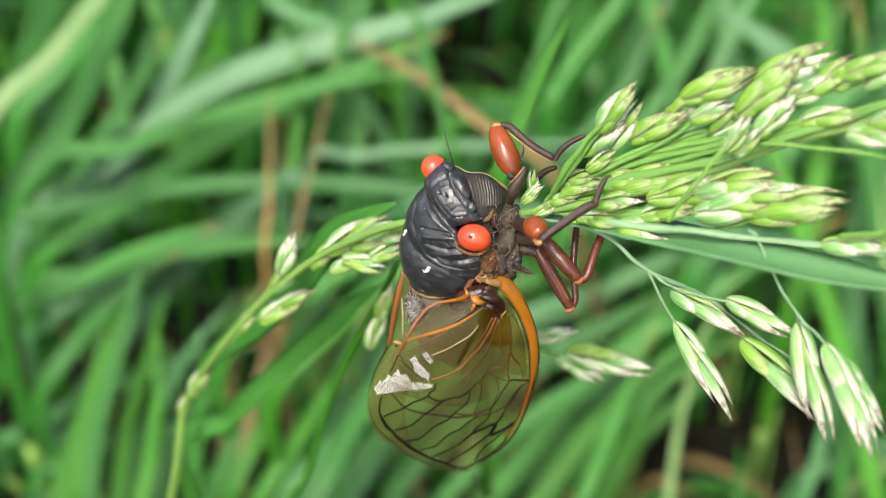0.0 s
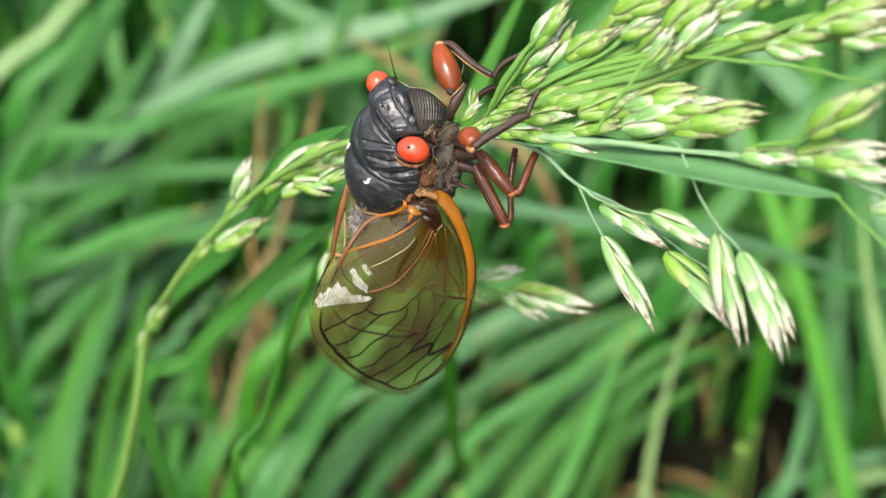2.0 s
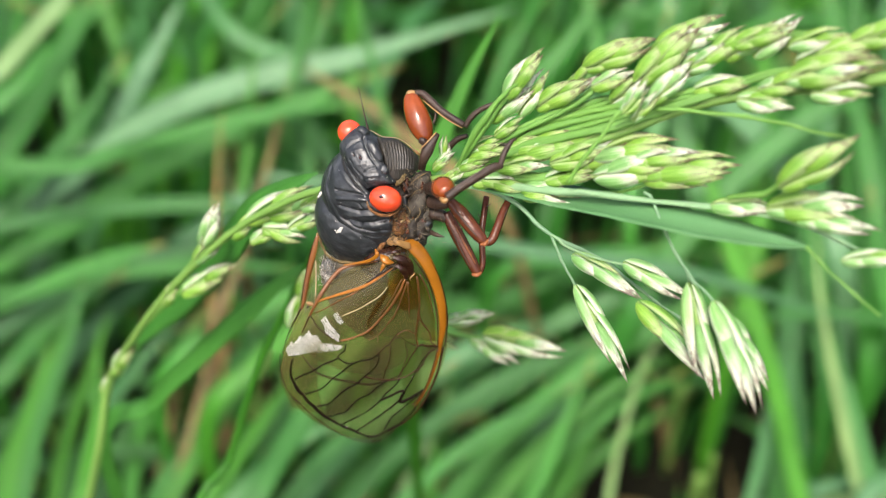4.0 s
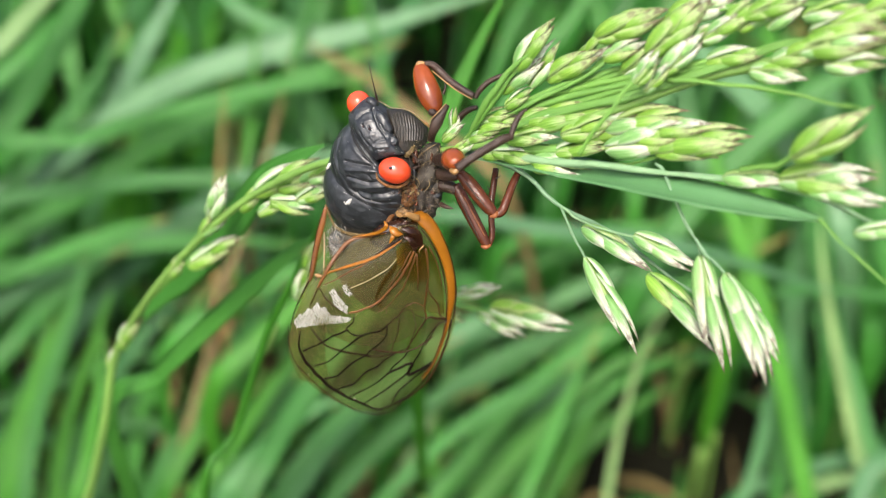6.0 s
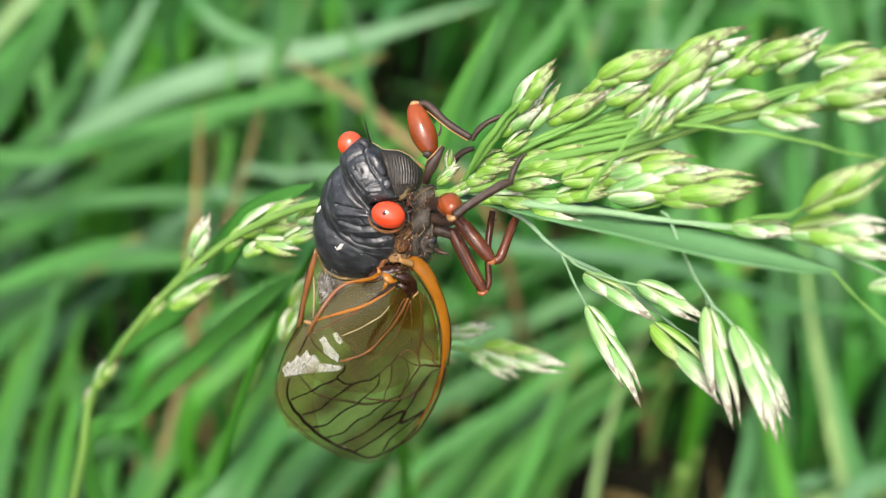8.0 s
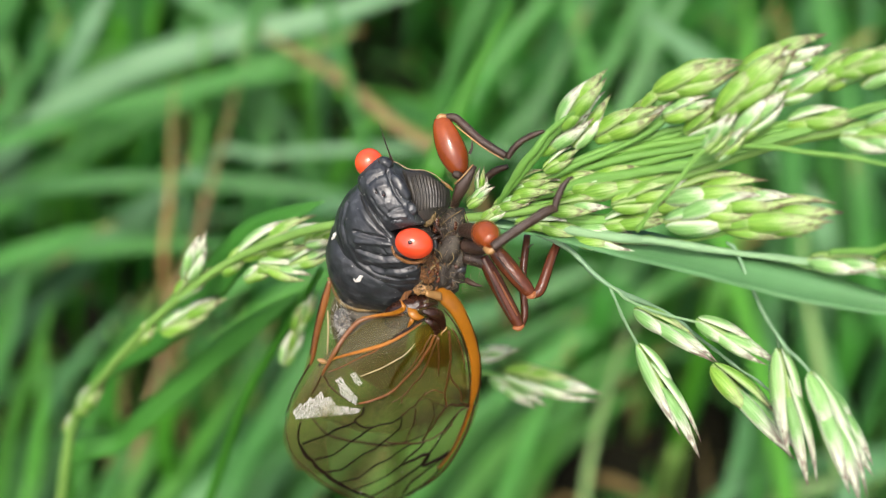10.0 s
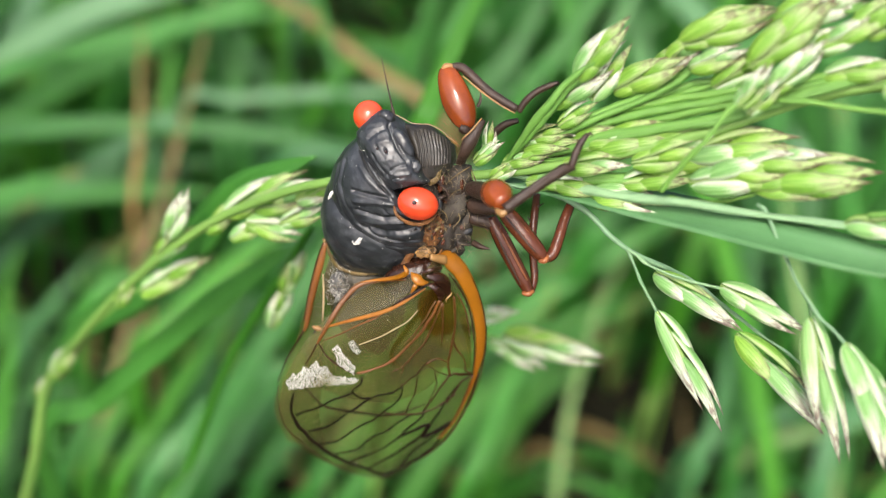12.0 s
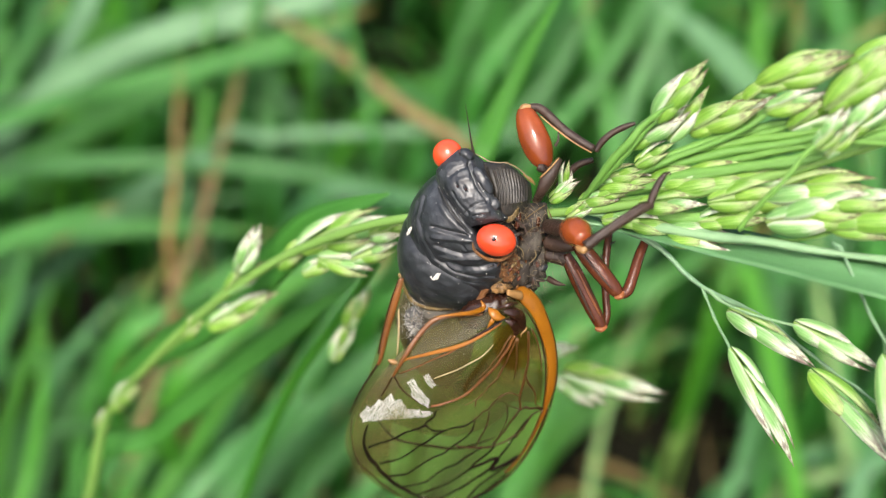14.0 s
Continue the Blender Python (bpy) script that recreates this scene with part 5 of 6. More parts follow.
for i in range(11):
    s = i / 10
    top, low = Vector((-3.55, 11.17)).lerp(Vector((-1.02, 10.40)), s), Vector((-3.14, 8.66)).lerp(Vector((-1.05, 8.93)), s)
    top.y += 0.42 * math.sin(math.pi * s)
    mid = (top + low) / 2 + Vector((0.10, 0.0))
    face_lines.append(([tuple(top), tuple(mid), tuple(low)], -0.13, 0.055))
face = part("face", roughen(carve(face_bm, face_lines), 0.3, 0.03, 1.0), FACE, head, "black-brown swollen face with fine cross ribs")
part("brow", roughen(tube([(-5.26, 12.53, -1.90, 0.03), (-4.61, 12.28, -1.75, 0.04), (-3.72, 11.79, -1.60, 0.05), (-2.57, 11.70, -1.75, 0.05), (-1.70, 11.33, -2.10, 0.05), (-0.95, 10.72, -2.50, 0.05), (-0.38, 10.16, -3.10, 0.04)], 8, 8), 0.3, 0.03), HAIR, head, "golden-brown edge above the face")
part("brow", roughen(tube([(-1.23, 10.89, -2.70, 0.05), (-0.68, 10.51, -2.80, 0.14), (-0.29, 10.12, -3.00, 0.05)], 8, 8), 0.3, 0.04), LEG_PALE, head, "cream edge at the end of the face")
part("cheek", roughen(lobe(bmesh.new(), (-2.15, 7.99, -1.90), (0.5, 0.85), 0.70, 0.40, 0.4, 36, 30), 0.3, 0.07), FUZZ_GOLD, head, "golden-brown hairy skin beside the face")
part("cheek", roughen(lobe(bmesh.new(), (-2.18, 4.16, -3.10), (0.25, 1), 1.25, 0.85, 0.5, 48, 40), 0.22, 0.14, 2.0), AMBER, head, "rust-brown hairy skin under the eye")
cheek_rnd = random.Random(77)
for i in range(56):
    c = Vector((-2.25, 4.14, -2.55)) + Vector((cheek_rnd.gauss(0, 0.55), cheek_rnd.gauss(0, 0.75), cheek_rnd.uniform(-0.25, 0.12)))
    part("cheek_plate", roughen(lobe(bmesh.new(), c, (cheek_rnd.gauss(0.3, 0.6), 1.0), cheek_rnd.uniform(0.10, 0.34), cheek_rnd.uniform(0.05, 0.13), cheek_rnd.uniform(0.06, 0.16), 10, 8), 0.2, 0.04, i), (AMBER, LEG_BROWN, FUZZ_GOLD, AMBER, GREY_FUZZ)[i % 5], head, "tiny rust-brown plate under the eye")
for line_points in (((-1.43, 7.39, -2.20, 0.02), (-0.54, 8.09, -2.00, 0.05), (0.39, 8.65, -2.20, 0.03)), ((-0.54, 5.58, -2.20, 0.02), (-0.34, 4.89, -2.10, 0.04), (-0.85, 4.27, -2.30, 0.02)), ((0.51, 8.47, -2.30, 0.02), (0.85, 7.45, -2.20, 0.05), (0.68, 6.35, -2.40, 0.03)), ((-1.22, 6.33, -2.00, 0.02), (-0.80, 6.83, -1.90, 0.04), (-0.20, 7.09, -2.00, 0.02)), ((-1.90, 5.73, -1.90, 0.02), (-1.39, 5.31, -2.00, 0.04), (-1.22, 4.81, -2.20, 0.02))):
    part("plate_edge", tube(line_points, 6, 6), FUZZ_GOLD, cicada, "pale edge of a breast plate")
part("plate", roughen(lobe(bmesh.new(), (-0.29, 7.07, -3.00), (0.5, 0.85), 1.25, 0.70, 0.7, 40, 30), 0.5, 0.08), LEG_DARK, cicada, "dark brown smooth plate of the breast")
part("plate", roughen(lobe(bmesh.new(), (-0.21, 3.83, -3.40), (0.3, 0.95), 0.95, 0.60, 0.6, 40, 30), 0.25, 0.10), GREY_FUZZ, cicada, "grey hairy plate of the breast")
for c, r in (((-6.79, 12.36, -3.07), (1.12, 1.14, 1.25)), ((-3.43, 6.12, -0.83), (1.48, 1.18, 1.2))):
    eye = part("eye", ellipsoid(bmesh.new(), c, (Vector((0.97, -0.25, 0)), Vector((0.25, 0.97, 0)), Vector((0, 0, 1))), r, 32, 22), EYE_RED, head, "shiny orange-red compound eye")
part("eye_rim", roughen(tube([(-5.16, 6.12, -1.30, 0.06), (-4.92, 5.33, -1.20, 0.11), (-4.16, 4.78, -1.10, 0.15), (-3.23, 4.66, -1.10, 0.16), (-2.39, 5.02, -1.30, 0.13), (-1.96, 5.79, -1.50, 0.06)], 8, 8), 0.3, 0.04), AMBER, head, "rust-coloured rim below the eye")
part("socket", roughen(ellipsoid(bmesh.new(), (-3.40, 6.10, -1.55), (Vector((0.97, -0.25, 0)), Vector((0.25, 0.97, 0)), Vector((0, 0, 1))), (1.40, 1.10, 1.05), 40, 28), 0.4, 0.06), CHITIN, head, "black socket round the eye")
part("pupil", lobe(bmesh.new(), (-3.76, 6.26, 0.46), (1, 0), 0.17, 0.16, 0.1, 12, 8), PUPIL, cicada, "dark spot in the eye")
ANTENNA_FOOT = at((-5.02, 12.42, -1.74)) - BASE[head]
feeler = bpy.data.meshes.new("antenna")
feeler_bm = bmesh.new()
loft(feeler_bm, [[Vector((math.cos(w) * r + 0.10 * (z / 4.1) ** 2, math.sin(w) * r, z)) * 0.001 for w in (2 * math.pi * k / 7 for k in range(7))] for z, r in ((-0.1, 0.13), (0.35, 0.12), (0.7, 0.07), (1.5, 0.05), (2.6, 0.038), (4.1, 0.018))])
feeler_bm.to_mesh(feeler)
feeler_bm.free()
feeler.materials.append(LEG_DARK)
antenna = new("antenna", feeler)
antenna.parent = head
tagged(antenna, "fine black bristle-like antenna")
part("antenna", tube([(-1.85, 7.52, -0.93, 0.10), (-1.49, 7.13, -0.47, 0.06), (-1.21, 6.41, 0.01, 0.03)], 6, 4), LEG_DARK, head, "fine black bristle-like antenna")

part("neck", roughen(lobe(bmesh.new(), (-2.62, 6.56, -5.53), (0.35, -0.94, 0.1), 3.80, 2.32, 2.6, 20, 14), 0.7, 0.25), GREY_FUZZ, cicada, "dark hairy neck and breast")

part("metanotum", roughen(lobe(bmesh.new(), (-3.68, 0.61, -4.64), (0.9, 0.35), 2.3, 1.2, 1.2, 36, 26), 0.4, 0.15), ROOT_BLACK, cicada, "black-brown body between the wing roots")

# underside: hairy leg sockets
for c, way, half, wide, deep in (((-0.37, 7.53, -3.44), (0.6, 0.8), 1.44, 1.04, 1.3), ((-0.63, 5.76, -3.31), (0.4, 0.9), 1.60, 0.96, 1.3), ((0.05, 4.37, -4.16), (0.3, 0.95), 1.76, 0.80, 1.2),
                                 ((-1.12, 4.07, -4.22), (0.2, 0.95), 2.00, 1.04, 1.5), ((-0.74, 2.48, -5.07), (0.5, 0.85), 1.36, 0.88, 1.2), ((0.91, 5.94, -4.73), (0.9, 0.2), 1.04, 0.80, 1.0), ((-2.55, 4.00, -6.33), (0.8, -0.5), 2.80, 2.40, 2.4)):
    part("coxa", roughen(lobe(bmesh.new(), c, way, half, wide, deep, 26, 20), 0.3, 0.20, half), (CHITIN if half < 1.3 else GREY_FUZZ), cicada, "dark grey hairy leg socket")
lump_rnd = random.Random(31)
for i in range(34):
    u, v = lump_rnd.random(), lump_rnd.random()
    spot = Vector((-1.98, 8.42, -2.21)) * (1 - u) * (1 - v) + Vector((0.36, 7.53, -2.58)) * u * (1 - v) + Vector((-1.42, 2.14, -3.69)) * (1 - u) * v + Vector((0.20, 2.99, -3.24)) * u * v
    part("plate", roughen(lobe(bmesh.new(), spot, (lump_rnd.gauss(0, 1), lump_rnd.gauss(0, 1)), lump_rnd.uniform(0.3, 0.75), lump_rnd.uniform(0.12, 0.3), lump_rnd.uniform(0.25, 0.55), 16, 12), 0.25, 0.06, i),
         (CHITIN, LEG_DARK, GREY_FUZZ, LEG_BROWN, GREY_FUZZ)[i % 5], cicada, "small hairy plate of the breast")
hair_rnd = random.Random(8)
hairs = bmesh.new()
for base, spread in (((-0.83, 5.98, -2.14), 1.2), ((-0.10, 4.33, -2.76), 1.0), ((-1.37, 8.01, -1.74), 0.9), ((-0.89, 2.85, -3.50), 0.9), ((0.19, 7.41, -2.18), 0.8), ((-9.15, -0.3, -6.2), 0.55)):
    for _ in range(55):
        b = Vector(base) + Vector((hair_rnd.gauss(0, spread), hair_rnd.gauss(0, spread), hair_rnd.uniform(-0.4, 0.2)))
        w = Vector((hair_rnd.gauss(0.3, 0.6), hair_rnd.gauss(-0.1, 0.6), hair_rnd.uniform(0.2, 0.9))).normalized()
        tube([tuple(b) + (0.011,), tuple(b + w * 0.25 + Vector((0, -0.04, 0))) + (0.012,), tuple(b + w * hair_rnd.uniform(0.3, 0.55) + Vector((0, -0.12, 0))) + (0.005,)], 4, 2, hairs)
tagged(part("hair", hairs, HAIR, cicada, "short pale brown hairs"), kind="stuff")
part("tuft", roughen(lobe(bmesh.new(), (-9.15, -0.35, -6.7), (0.2, -1, -0.2), 1.15, 0.62, 0.5, 30, 24), 0.25, 0.16), SILVER, cicada, "silvery-grey hairy patch behind the back shield")
silver_rnd = random.Random(15)
silver = bmesh.new()
for _ in range(260):
    b = Vector((-9.15, -0.35, -6.35)) + Vector((silver_rnd.gauss(0, 0.33), silver_rnd.gauss(0, 0.62), silver_rnd.uniform(-0.25, 0.1)))
    w = Vector((silver_rnd.gauss(0, 1), silver_rnd.gauss(0.2, 1), silver_rnd.uniform(0.0, 0.5))).normalized()
    tube([tuple(b) + (0.015,), tuple(b + w * 0.18 + Vector((0, 0, 0.05))) + (0.013,), tuple(b + w * silver_rnd.uniform(0.28, 0.45)) + (0.005,)], 4, 2, silver)
fluff_rnd = random.Random(52)
fluff = bmesh.new()
for x, y, z, sx, sy, count in ((-2.25, 4.1, -2.45, 0.42, 0.65, 70), (-2.75, 2.6, -3.2, 0.5, 0.25, 70), (-0.4, 3.9, -2.75, 0.45, 0.6, 80), (-1.2, 5.8, -2.1, 0.4, 0.6, 40)):
    for _ in range(count):
        b = Vector((x + fluff_rnd.gauss(0, sx), y + fluff_rnd.gauss(0, sy), z + fluff_rnd.uniform(-0.25, 0.12)))
        w = Vector((fluff_rnd.gauss(0.3, 0.8), fluff_rnd.gauss(-0.3, 0.8), fluff_rnd.uniform(0.0, 0.5))).normalized()
        tube([tuple(b) + (0.014,), tuple(b + w * 0.16 + Vector((0, 0, 0.05))) + (0.012,), tuple(b + w * fluff_rnd.uniform(0.25, 0.45)) + (0.004,)], 4, 2, fluff)
tagged(part("fluff", fluff, GREY_FUZZ, cicada, "pale grey fluff between eye and wing"), kind="stuff")
tagged(part("silver_hair", silver, SPOT, cicada, "silvery white hairs behind the back shield"), kind="stuff")
abdomen = part("abdomen", tube([(-7.17, 1.47, -9.47, 2.6), (-7.13, -0.18, -10.84, 3.2), (-6.90, -1.93, -12.70, 3.15), (-6.57, -3.74, -14.54, 2.7), (-6.23, -5.61, -16.38, 1.61), (-5.99, -6.85, -17.77, 0.77), (-5.87, -7.42, -18.32, 0.19)], 22, 6), ABDOMEN, cicada, "grey-black abdomen seen through the wings")
for i in range(6):
    s = i / 5
    c = Vector((-7.08, -0.43, -11.12)) * (1 - s) + Vector((-6.13, -5.89, -16.65)) * s
    r = 3.15 - 1.45 * s * s
    part("segment", tube([(c.x - r, c.y + 0.2, c.z - 0.4, 0.16), (c.x - r * 0.6, c.y, c.z + r * 0.75, 0.2), (c.x, c.y - 0.15, c.z + r * 1.0, 0.22), (c.x + r * 0.6, c.y, c.z + r * 0.75, 0.2), (c.x + r, c.y + 0.2, c.z - 0.4, 0.16)], 6, 4), ABDOMEN, abdomen)


def limb(name, points, material, parent, label="", sides=10, flat=1.0):
    return part(name, tube(points, sides, 6, flat=flat), material, parent, label)


# far foreleg
leg = limb("foreleg", [(1.26, 12.00, -1.20, 0.22), (0.87, 11.37, -1.10, 0.36), (0.36, 10.50, -1.20, 0.52), (-0.03, 9.61, -1.60, 0.40), (-0.23, 8.95, -2.60, 0.38)], LEG_DARK, cicada, "dark brown joint of the foreleg", 12, 0.6)
limb("keel", [(1.14, 12.08, -0.85, 0.05), (0.40, 11.25, -0.72, 0.07), (-0.30, 10.60, -0.85, 0.05)], LEG_PALE, leg, "pale edge of the leg joint", 6)
limb("femur", [(0.17, 11.31, -1.70, 0.42), (0.09, 11.78, -1.70, 0.78), (-0.18, 12.62, -1.80, 1.08), (-0.54, 13.51, -1.90, 1.12), (-0.89, 14.52, -2.10, 0.98), (-1.13, 15.28, -2.30, 0.76), (-1.25, 15.72, -2.40, 0.50)], LEG_RED, leg, "thick glossy red-brown femur", 20)
limb("femur_end", [(0.29, 11.06, -1.55, 0.20), (0.01, 11.30, -1.25, 0.36), (-0.34, 11.47, -1.30, 0.30)], LEG_DARK, leg, "blackish end of the femur", 10)
limb("knee", [(-1.48, 15.49, -2.10, 0.16), (-1.29, 15.79, -2.00, 0.24), (-0.81, 15.83, -2.00, 0.18)], LEG_PALE, leg, "pale knee")
limb("tibia", [(-1.13, 15.76, -2.40, 0.24), (-0.24, 15.76, -2.10, 0.32), (0.40, 15.27, -1.80, 0.34), (1.42, 14.23, -1.40, 0.34), (2.49, 13.40, -1.00, 0.34), (3.64, 12.71, -0.60, 0.28)], LEG_DARK, leg)
limb("keel", [(-0.11, 15.12, -1.75, 0.04), (1.13, 14.02, -1.25, 0.06), (2.29, 13.13, -0.85, 0.06), (3.46, 12.41, -0.45, 0.04)], LEG_PALE, leg, "pale edge along the tibia", 6)
limb("tarsus", [(3.74, 12.51, -0.50, 0.20), (4.16, 13.22, -0.30, 0.26), (4.88, 13.86, 0.00, 0.24), (5.74, 14.28, 0.20, 0.22), (6.44, 14.52, 0.40, 0.12)], LEG_DARK, leg)
limb("spine", [(0.87, 12.90, -0.90, 0.13), (1.06, 13.38, -0.80, 0.10), (1.06, 13.96, -0.80, 0.04)], LEG_DARK, leg, "", 6)
# near foreleg
leg = limb("foreleg", [(0.44, 7.10, -1.50, 0.55), (1.06, 7.00, 0.00, 0.66), (1.39, 6.93, 1.20, 0.62)], LEG_DARK, cicada, "dark joint of the foreleg")
limb("femur", [(1.50, 6.98, 1.00, 0.74), (1.68, 6.91, 2.00, 1.02), (1.85, 6.76, 3.20, 1.00), (2.02, 6.27, 4.20, 0.58)], LEG_RED, leg, "glossy red femur seen end on", 20)
limb("knee", [(1.54, 5.88, 4.20, 0.16), (1.86, 5.67, 4.60, 0.26), (2.19, 5.85, 4.70, 0.18)], LEG_PALE, leg, "pale knee")
limb("tibia", [(2.08, 5.93, 4.60, 0.40), (3.19, 6.74, 4.70, 0.38), (4.87, 7.80, 4.40, 0.38), (6.09, 8.51, 4.10, 0.40), (6.85, 8.71, 3.90, 0.26)], LEG_DARK, leg)
limb("keel", [(2.36, 6.36, 4.90, 0.04), (3.37, 7.13, 5.00, 0.07), (4.86, 8.11, 4.70, 0.07), (6.08, 8.80, 4.40, 0.04)], LEG_GREY, leg, "grey ridge along the tibia, its highlight painted in", 6)
limb("tarsus", [(6.66, 8.70, 4.00, 0.24), (6.90, 9.45, 4.00, 0.27), (7.31, 10.32, 4.00, 0.24), (7.79, 10.92, 4.00, 0.15)], LEG_DARK, leg)
limb("claw", [(7.76, 10.84, 4.00, 0.12), (7.93, 10.97, 4.20, 0.09), (8.04, 10.79, 4.20, 0.04)], LEG_DARK, leg, "", 6)
# middle leg
leg = limb("midleg", [(0.6, 5.9, -2.5, 0.61), (1.6, 5.7, -1.5, 0.56), (2.4, 5.7, -0.8, 0.38)], LEG_DARK, cicada, "dark brown leg joint")
limb("femur", [(2.38, 5.87, -0.50, 0.46), (3.25, 4.85, -0.30, 0.68), (4.30, 3.53, 0.00, 0.66), (5.07, 2.60, 0.00, 0.56), (5.46, 2.10, 0.00, 0.34)], LEG_BROWN, leg, "red-brown striped femur", 14)
limb("stripe", [(2.78, 5.09, 0.35, 0.05), (3.70, 3.89, 0.55, 0.10), (4.70, 2.70, 0.60, 0.05)], LEG_DARK, leg, "dark stripe along the femur", 8)
limb("keel", [(3.18, 5.41, 0.15, 0.04), (4.24, 4.09, 0.45, 0.07), (5.29, 2.70, 0.40, 0.05)], LEG_ORANGE, leg, "orange-brown ridge of the femur", 6)
limb("knee", [(5.03, 1.98, 0.20, 0.10), (5.45, 2.05, 0.30, 0.22), (5.68, 2.40, 0.20, 0.12)], LEG_ORANGE, leg, "orange-brown knee")
limb("tibia", [(5.38, 2.10, 0.00, 0.30), (6.05, 2.41, -0.20, 0.42), (6.57, 3.54, -0.50, 0.40), (7.11, 4.92, -1.00, 0.38), (7.92, 6.55, -1.50, 0.30)], LEG_BROWN, leg)
limb("keel", [(5.84, 2.08, 0.10, 0.04), (6.47, 2.75, -0.05, 0.07), (6.93, 3.93, -0.40, 0.06), (7.45, 5.11, -0.80, 0.04)], LEG_DARK, leg, "dark ridge of the tibia", 6)
# hind leg
leg = limb("hindleg", [(0.6, 5.0, -3.5, 0.61), (1.6, 4.7, -3.2, 0.57), (2.2, 4.3, -3.0, 0.39)], LEG_DARK, cicada, "dark brown leg joint")
limb("femur", [(2.00, 4.97, -3.00, 0.40), (2.67, 3.62, -3.00, 0.60), (3.59, 1.84, -3.20, 0.60), (4.43, 0.25, -3.40, 0.54), (4.88, -0.59, -3.50, 0.40)], LEG_BROWN, leg, "dark red-brown femur", 14)
limb("stripe", [(2.32, 3.80, -2.50, 0.05), (3.22, 1.83, -2.60, 0.10), (4.18, -0.03, -2.90, 0.05)], LEG_DARK, leg, "dark stripe along the femur", 8)
limb("keel", [(2.78, 3.80, -2.45, 0.05), (3.81, 1.87, -2.60, 0.08), (4.65, 0.29, -2.85, 0.05)], LEG_ORANGE, leg, "orange-brown ridge of the femur", 6)
limb("knee", [(4.31, -0.67, -3.30, 0.12), (4.78, -0.75, -3.20, 0.22), (5.19, -0.51, -3.30, 0.14)], LEG_ORANGE, leg, "orange-brown knee")
limb("tibia", [(5.04, -0.51, -3.60, 0.28), (5.33, 0.25, -3.90, 0.30), (5.31, 1.65, -4.20, 0.30), (5.29, 3.27, -4.60, 0.32), (5.51, 4.90, -5.00, 0.32), (5.76, 6.53, -5.30, 0.28)], LEG_BROWN, leg)
for a, b in (((5.21, 4.45, -4.80, 0.09), (4.92, 4.88, -4.50, 0.03)), ((5.78, 5.58, -4.90, 0.09), (6.17, 5.85, -4.60, 0.03)), ((5.08, 2.46, -4.40, 0.09), (4.83, 2.82, -4.20, 0.03)), ((5.50, 0.65, -4.00, 0.08), (5.69, 0.97, -3.90, 0.03))):
    limb("spine", [a, tuple(0.5 * (x + y) for x, y in zip(a, b)), b], LEG_DARK, leg, "", 5)
# far middle leg on the stem
leg = limb("midleg", [(1.65, 9.96, -4.00, 0.30), (2.34, 11.01, -3.50, 0.30), (3.07, 11.66, -3.00, 0.28), (3.97, 11.95, -2.60, 0.20)], LEG_DARK, cicada, "thin dark leg gripping the grass stem")
limb("spur", [(0.64, 3.17, -2.50, 0.24), (1.13, 2.90, -2.00, 0.20), (1.82, 2.72, -1.80, 0.04)], LEG_DARK, cicada, "short black spur", 6)


# wings: skins between a front edge and a hind edge, hanging down and away
def skin(name, front, hind, swell, material, parent, label, n=26, m=18):
    a, b = spline(front, n // (len(front) - 1) + 1), spline(hind, n // (len(hind) - 1) + 1)

    def along(line, s):
        f = s * (len(line) - 1)
        i = min(int(f), len(line) - 2)
        return line[i] + (line[i + 1] - line[i]) * (f - i)

    rings = []
    for i in range(n + 1):
        s = i / n
        pa, pb = along(a, s), along(b, s)
        dome = swell * 4 * math.sin(math.pi * min(1.0, 0.15 + 0.85 * s)) ** 0.5
        rings.append([pa + (pb - pa) * (j / m) + np.array((0, 0, dome * (j / m) * (1 - j / m))) for j in range(m + 1)])
    return part(name, loft(bmesh.new(), rings, closed=False), material, parent, label)


FRONT = [(-2.00, 2.20, -3.00), (0.30, 0.10, -4.23), (1.59, -3.08, -6.28), (2.08, -6.44, -8.33), (1.58, -9.47, -10.38), (-0.10, -13.07, -12.84), (-2.84, -16.15, -15.30), (-5.37, -17.78, -16.53)]
HIND = [(-3.69, 0.50, -3.82), (-6.47, 0.10, -5.05), (-9.65, -2.09, -5.46), (-11.92, -4.77, -6.69), (-13.57, -8.02, -8.33), (-13.91, -11.15, -10.38), (-12.06, -14.91, -14.07), (-8.21, -17.21, -16.12), (-5.37, -17.78, -16.53)]
SWELL = 2.2
wing = skin("forewing", FRONT, HIND, SWELL, MEMBRANE, cicada, "clear olive-tinted wing with orange edge and dark veins")
limb("costal_edge", [(-1.97, 2.03, -2.63, 0.32), (-1.09, 1.91, -3.15, 0.66), (-0.14, 0.92, -3.60, 0.64), (0.74, -0.79, -4.57, 0.56), (1.31, -2.53, -5.63, 0.48), (1.58, -4.18, -6.56, 0.42), (1.61, -5.75, -7.42, 0.36), (1.43, -7.11, -8.20, 0.24), (1.13, -8.74, -9.31, 0.12), (0.51, -10.65, -10.64, 0.10), (-0.31, -12.47, -11.95, 0.08), (-1.19, -13.84, -12.97, 0.06)], ORANGE, wing, "bright orange front edge", 14, 0.4)
limb("costal_border", [(-0.63, 2.12, -3.25, 0.05), (0.48, 0.71, -3.90, 0.08), (1.39, -1.22, -5.03, 0.08), (1.95, -3.52, -6.42, 0.08), (2.06, -5.54, -7.59, 0.07), (1.79, -7.59, -8.80, 0.06)], VEIN_BROWN, wing, "dark brown rim of the front edge", 8)
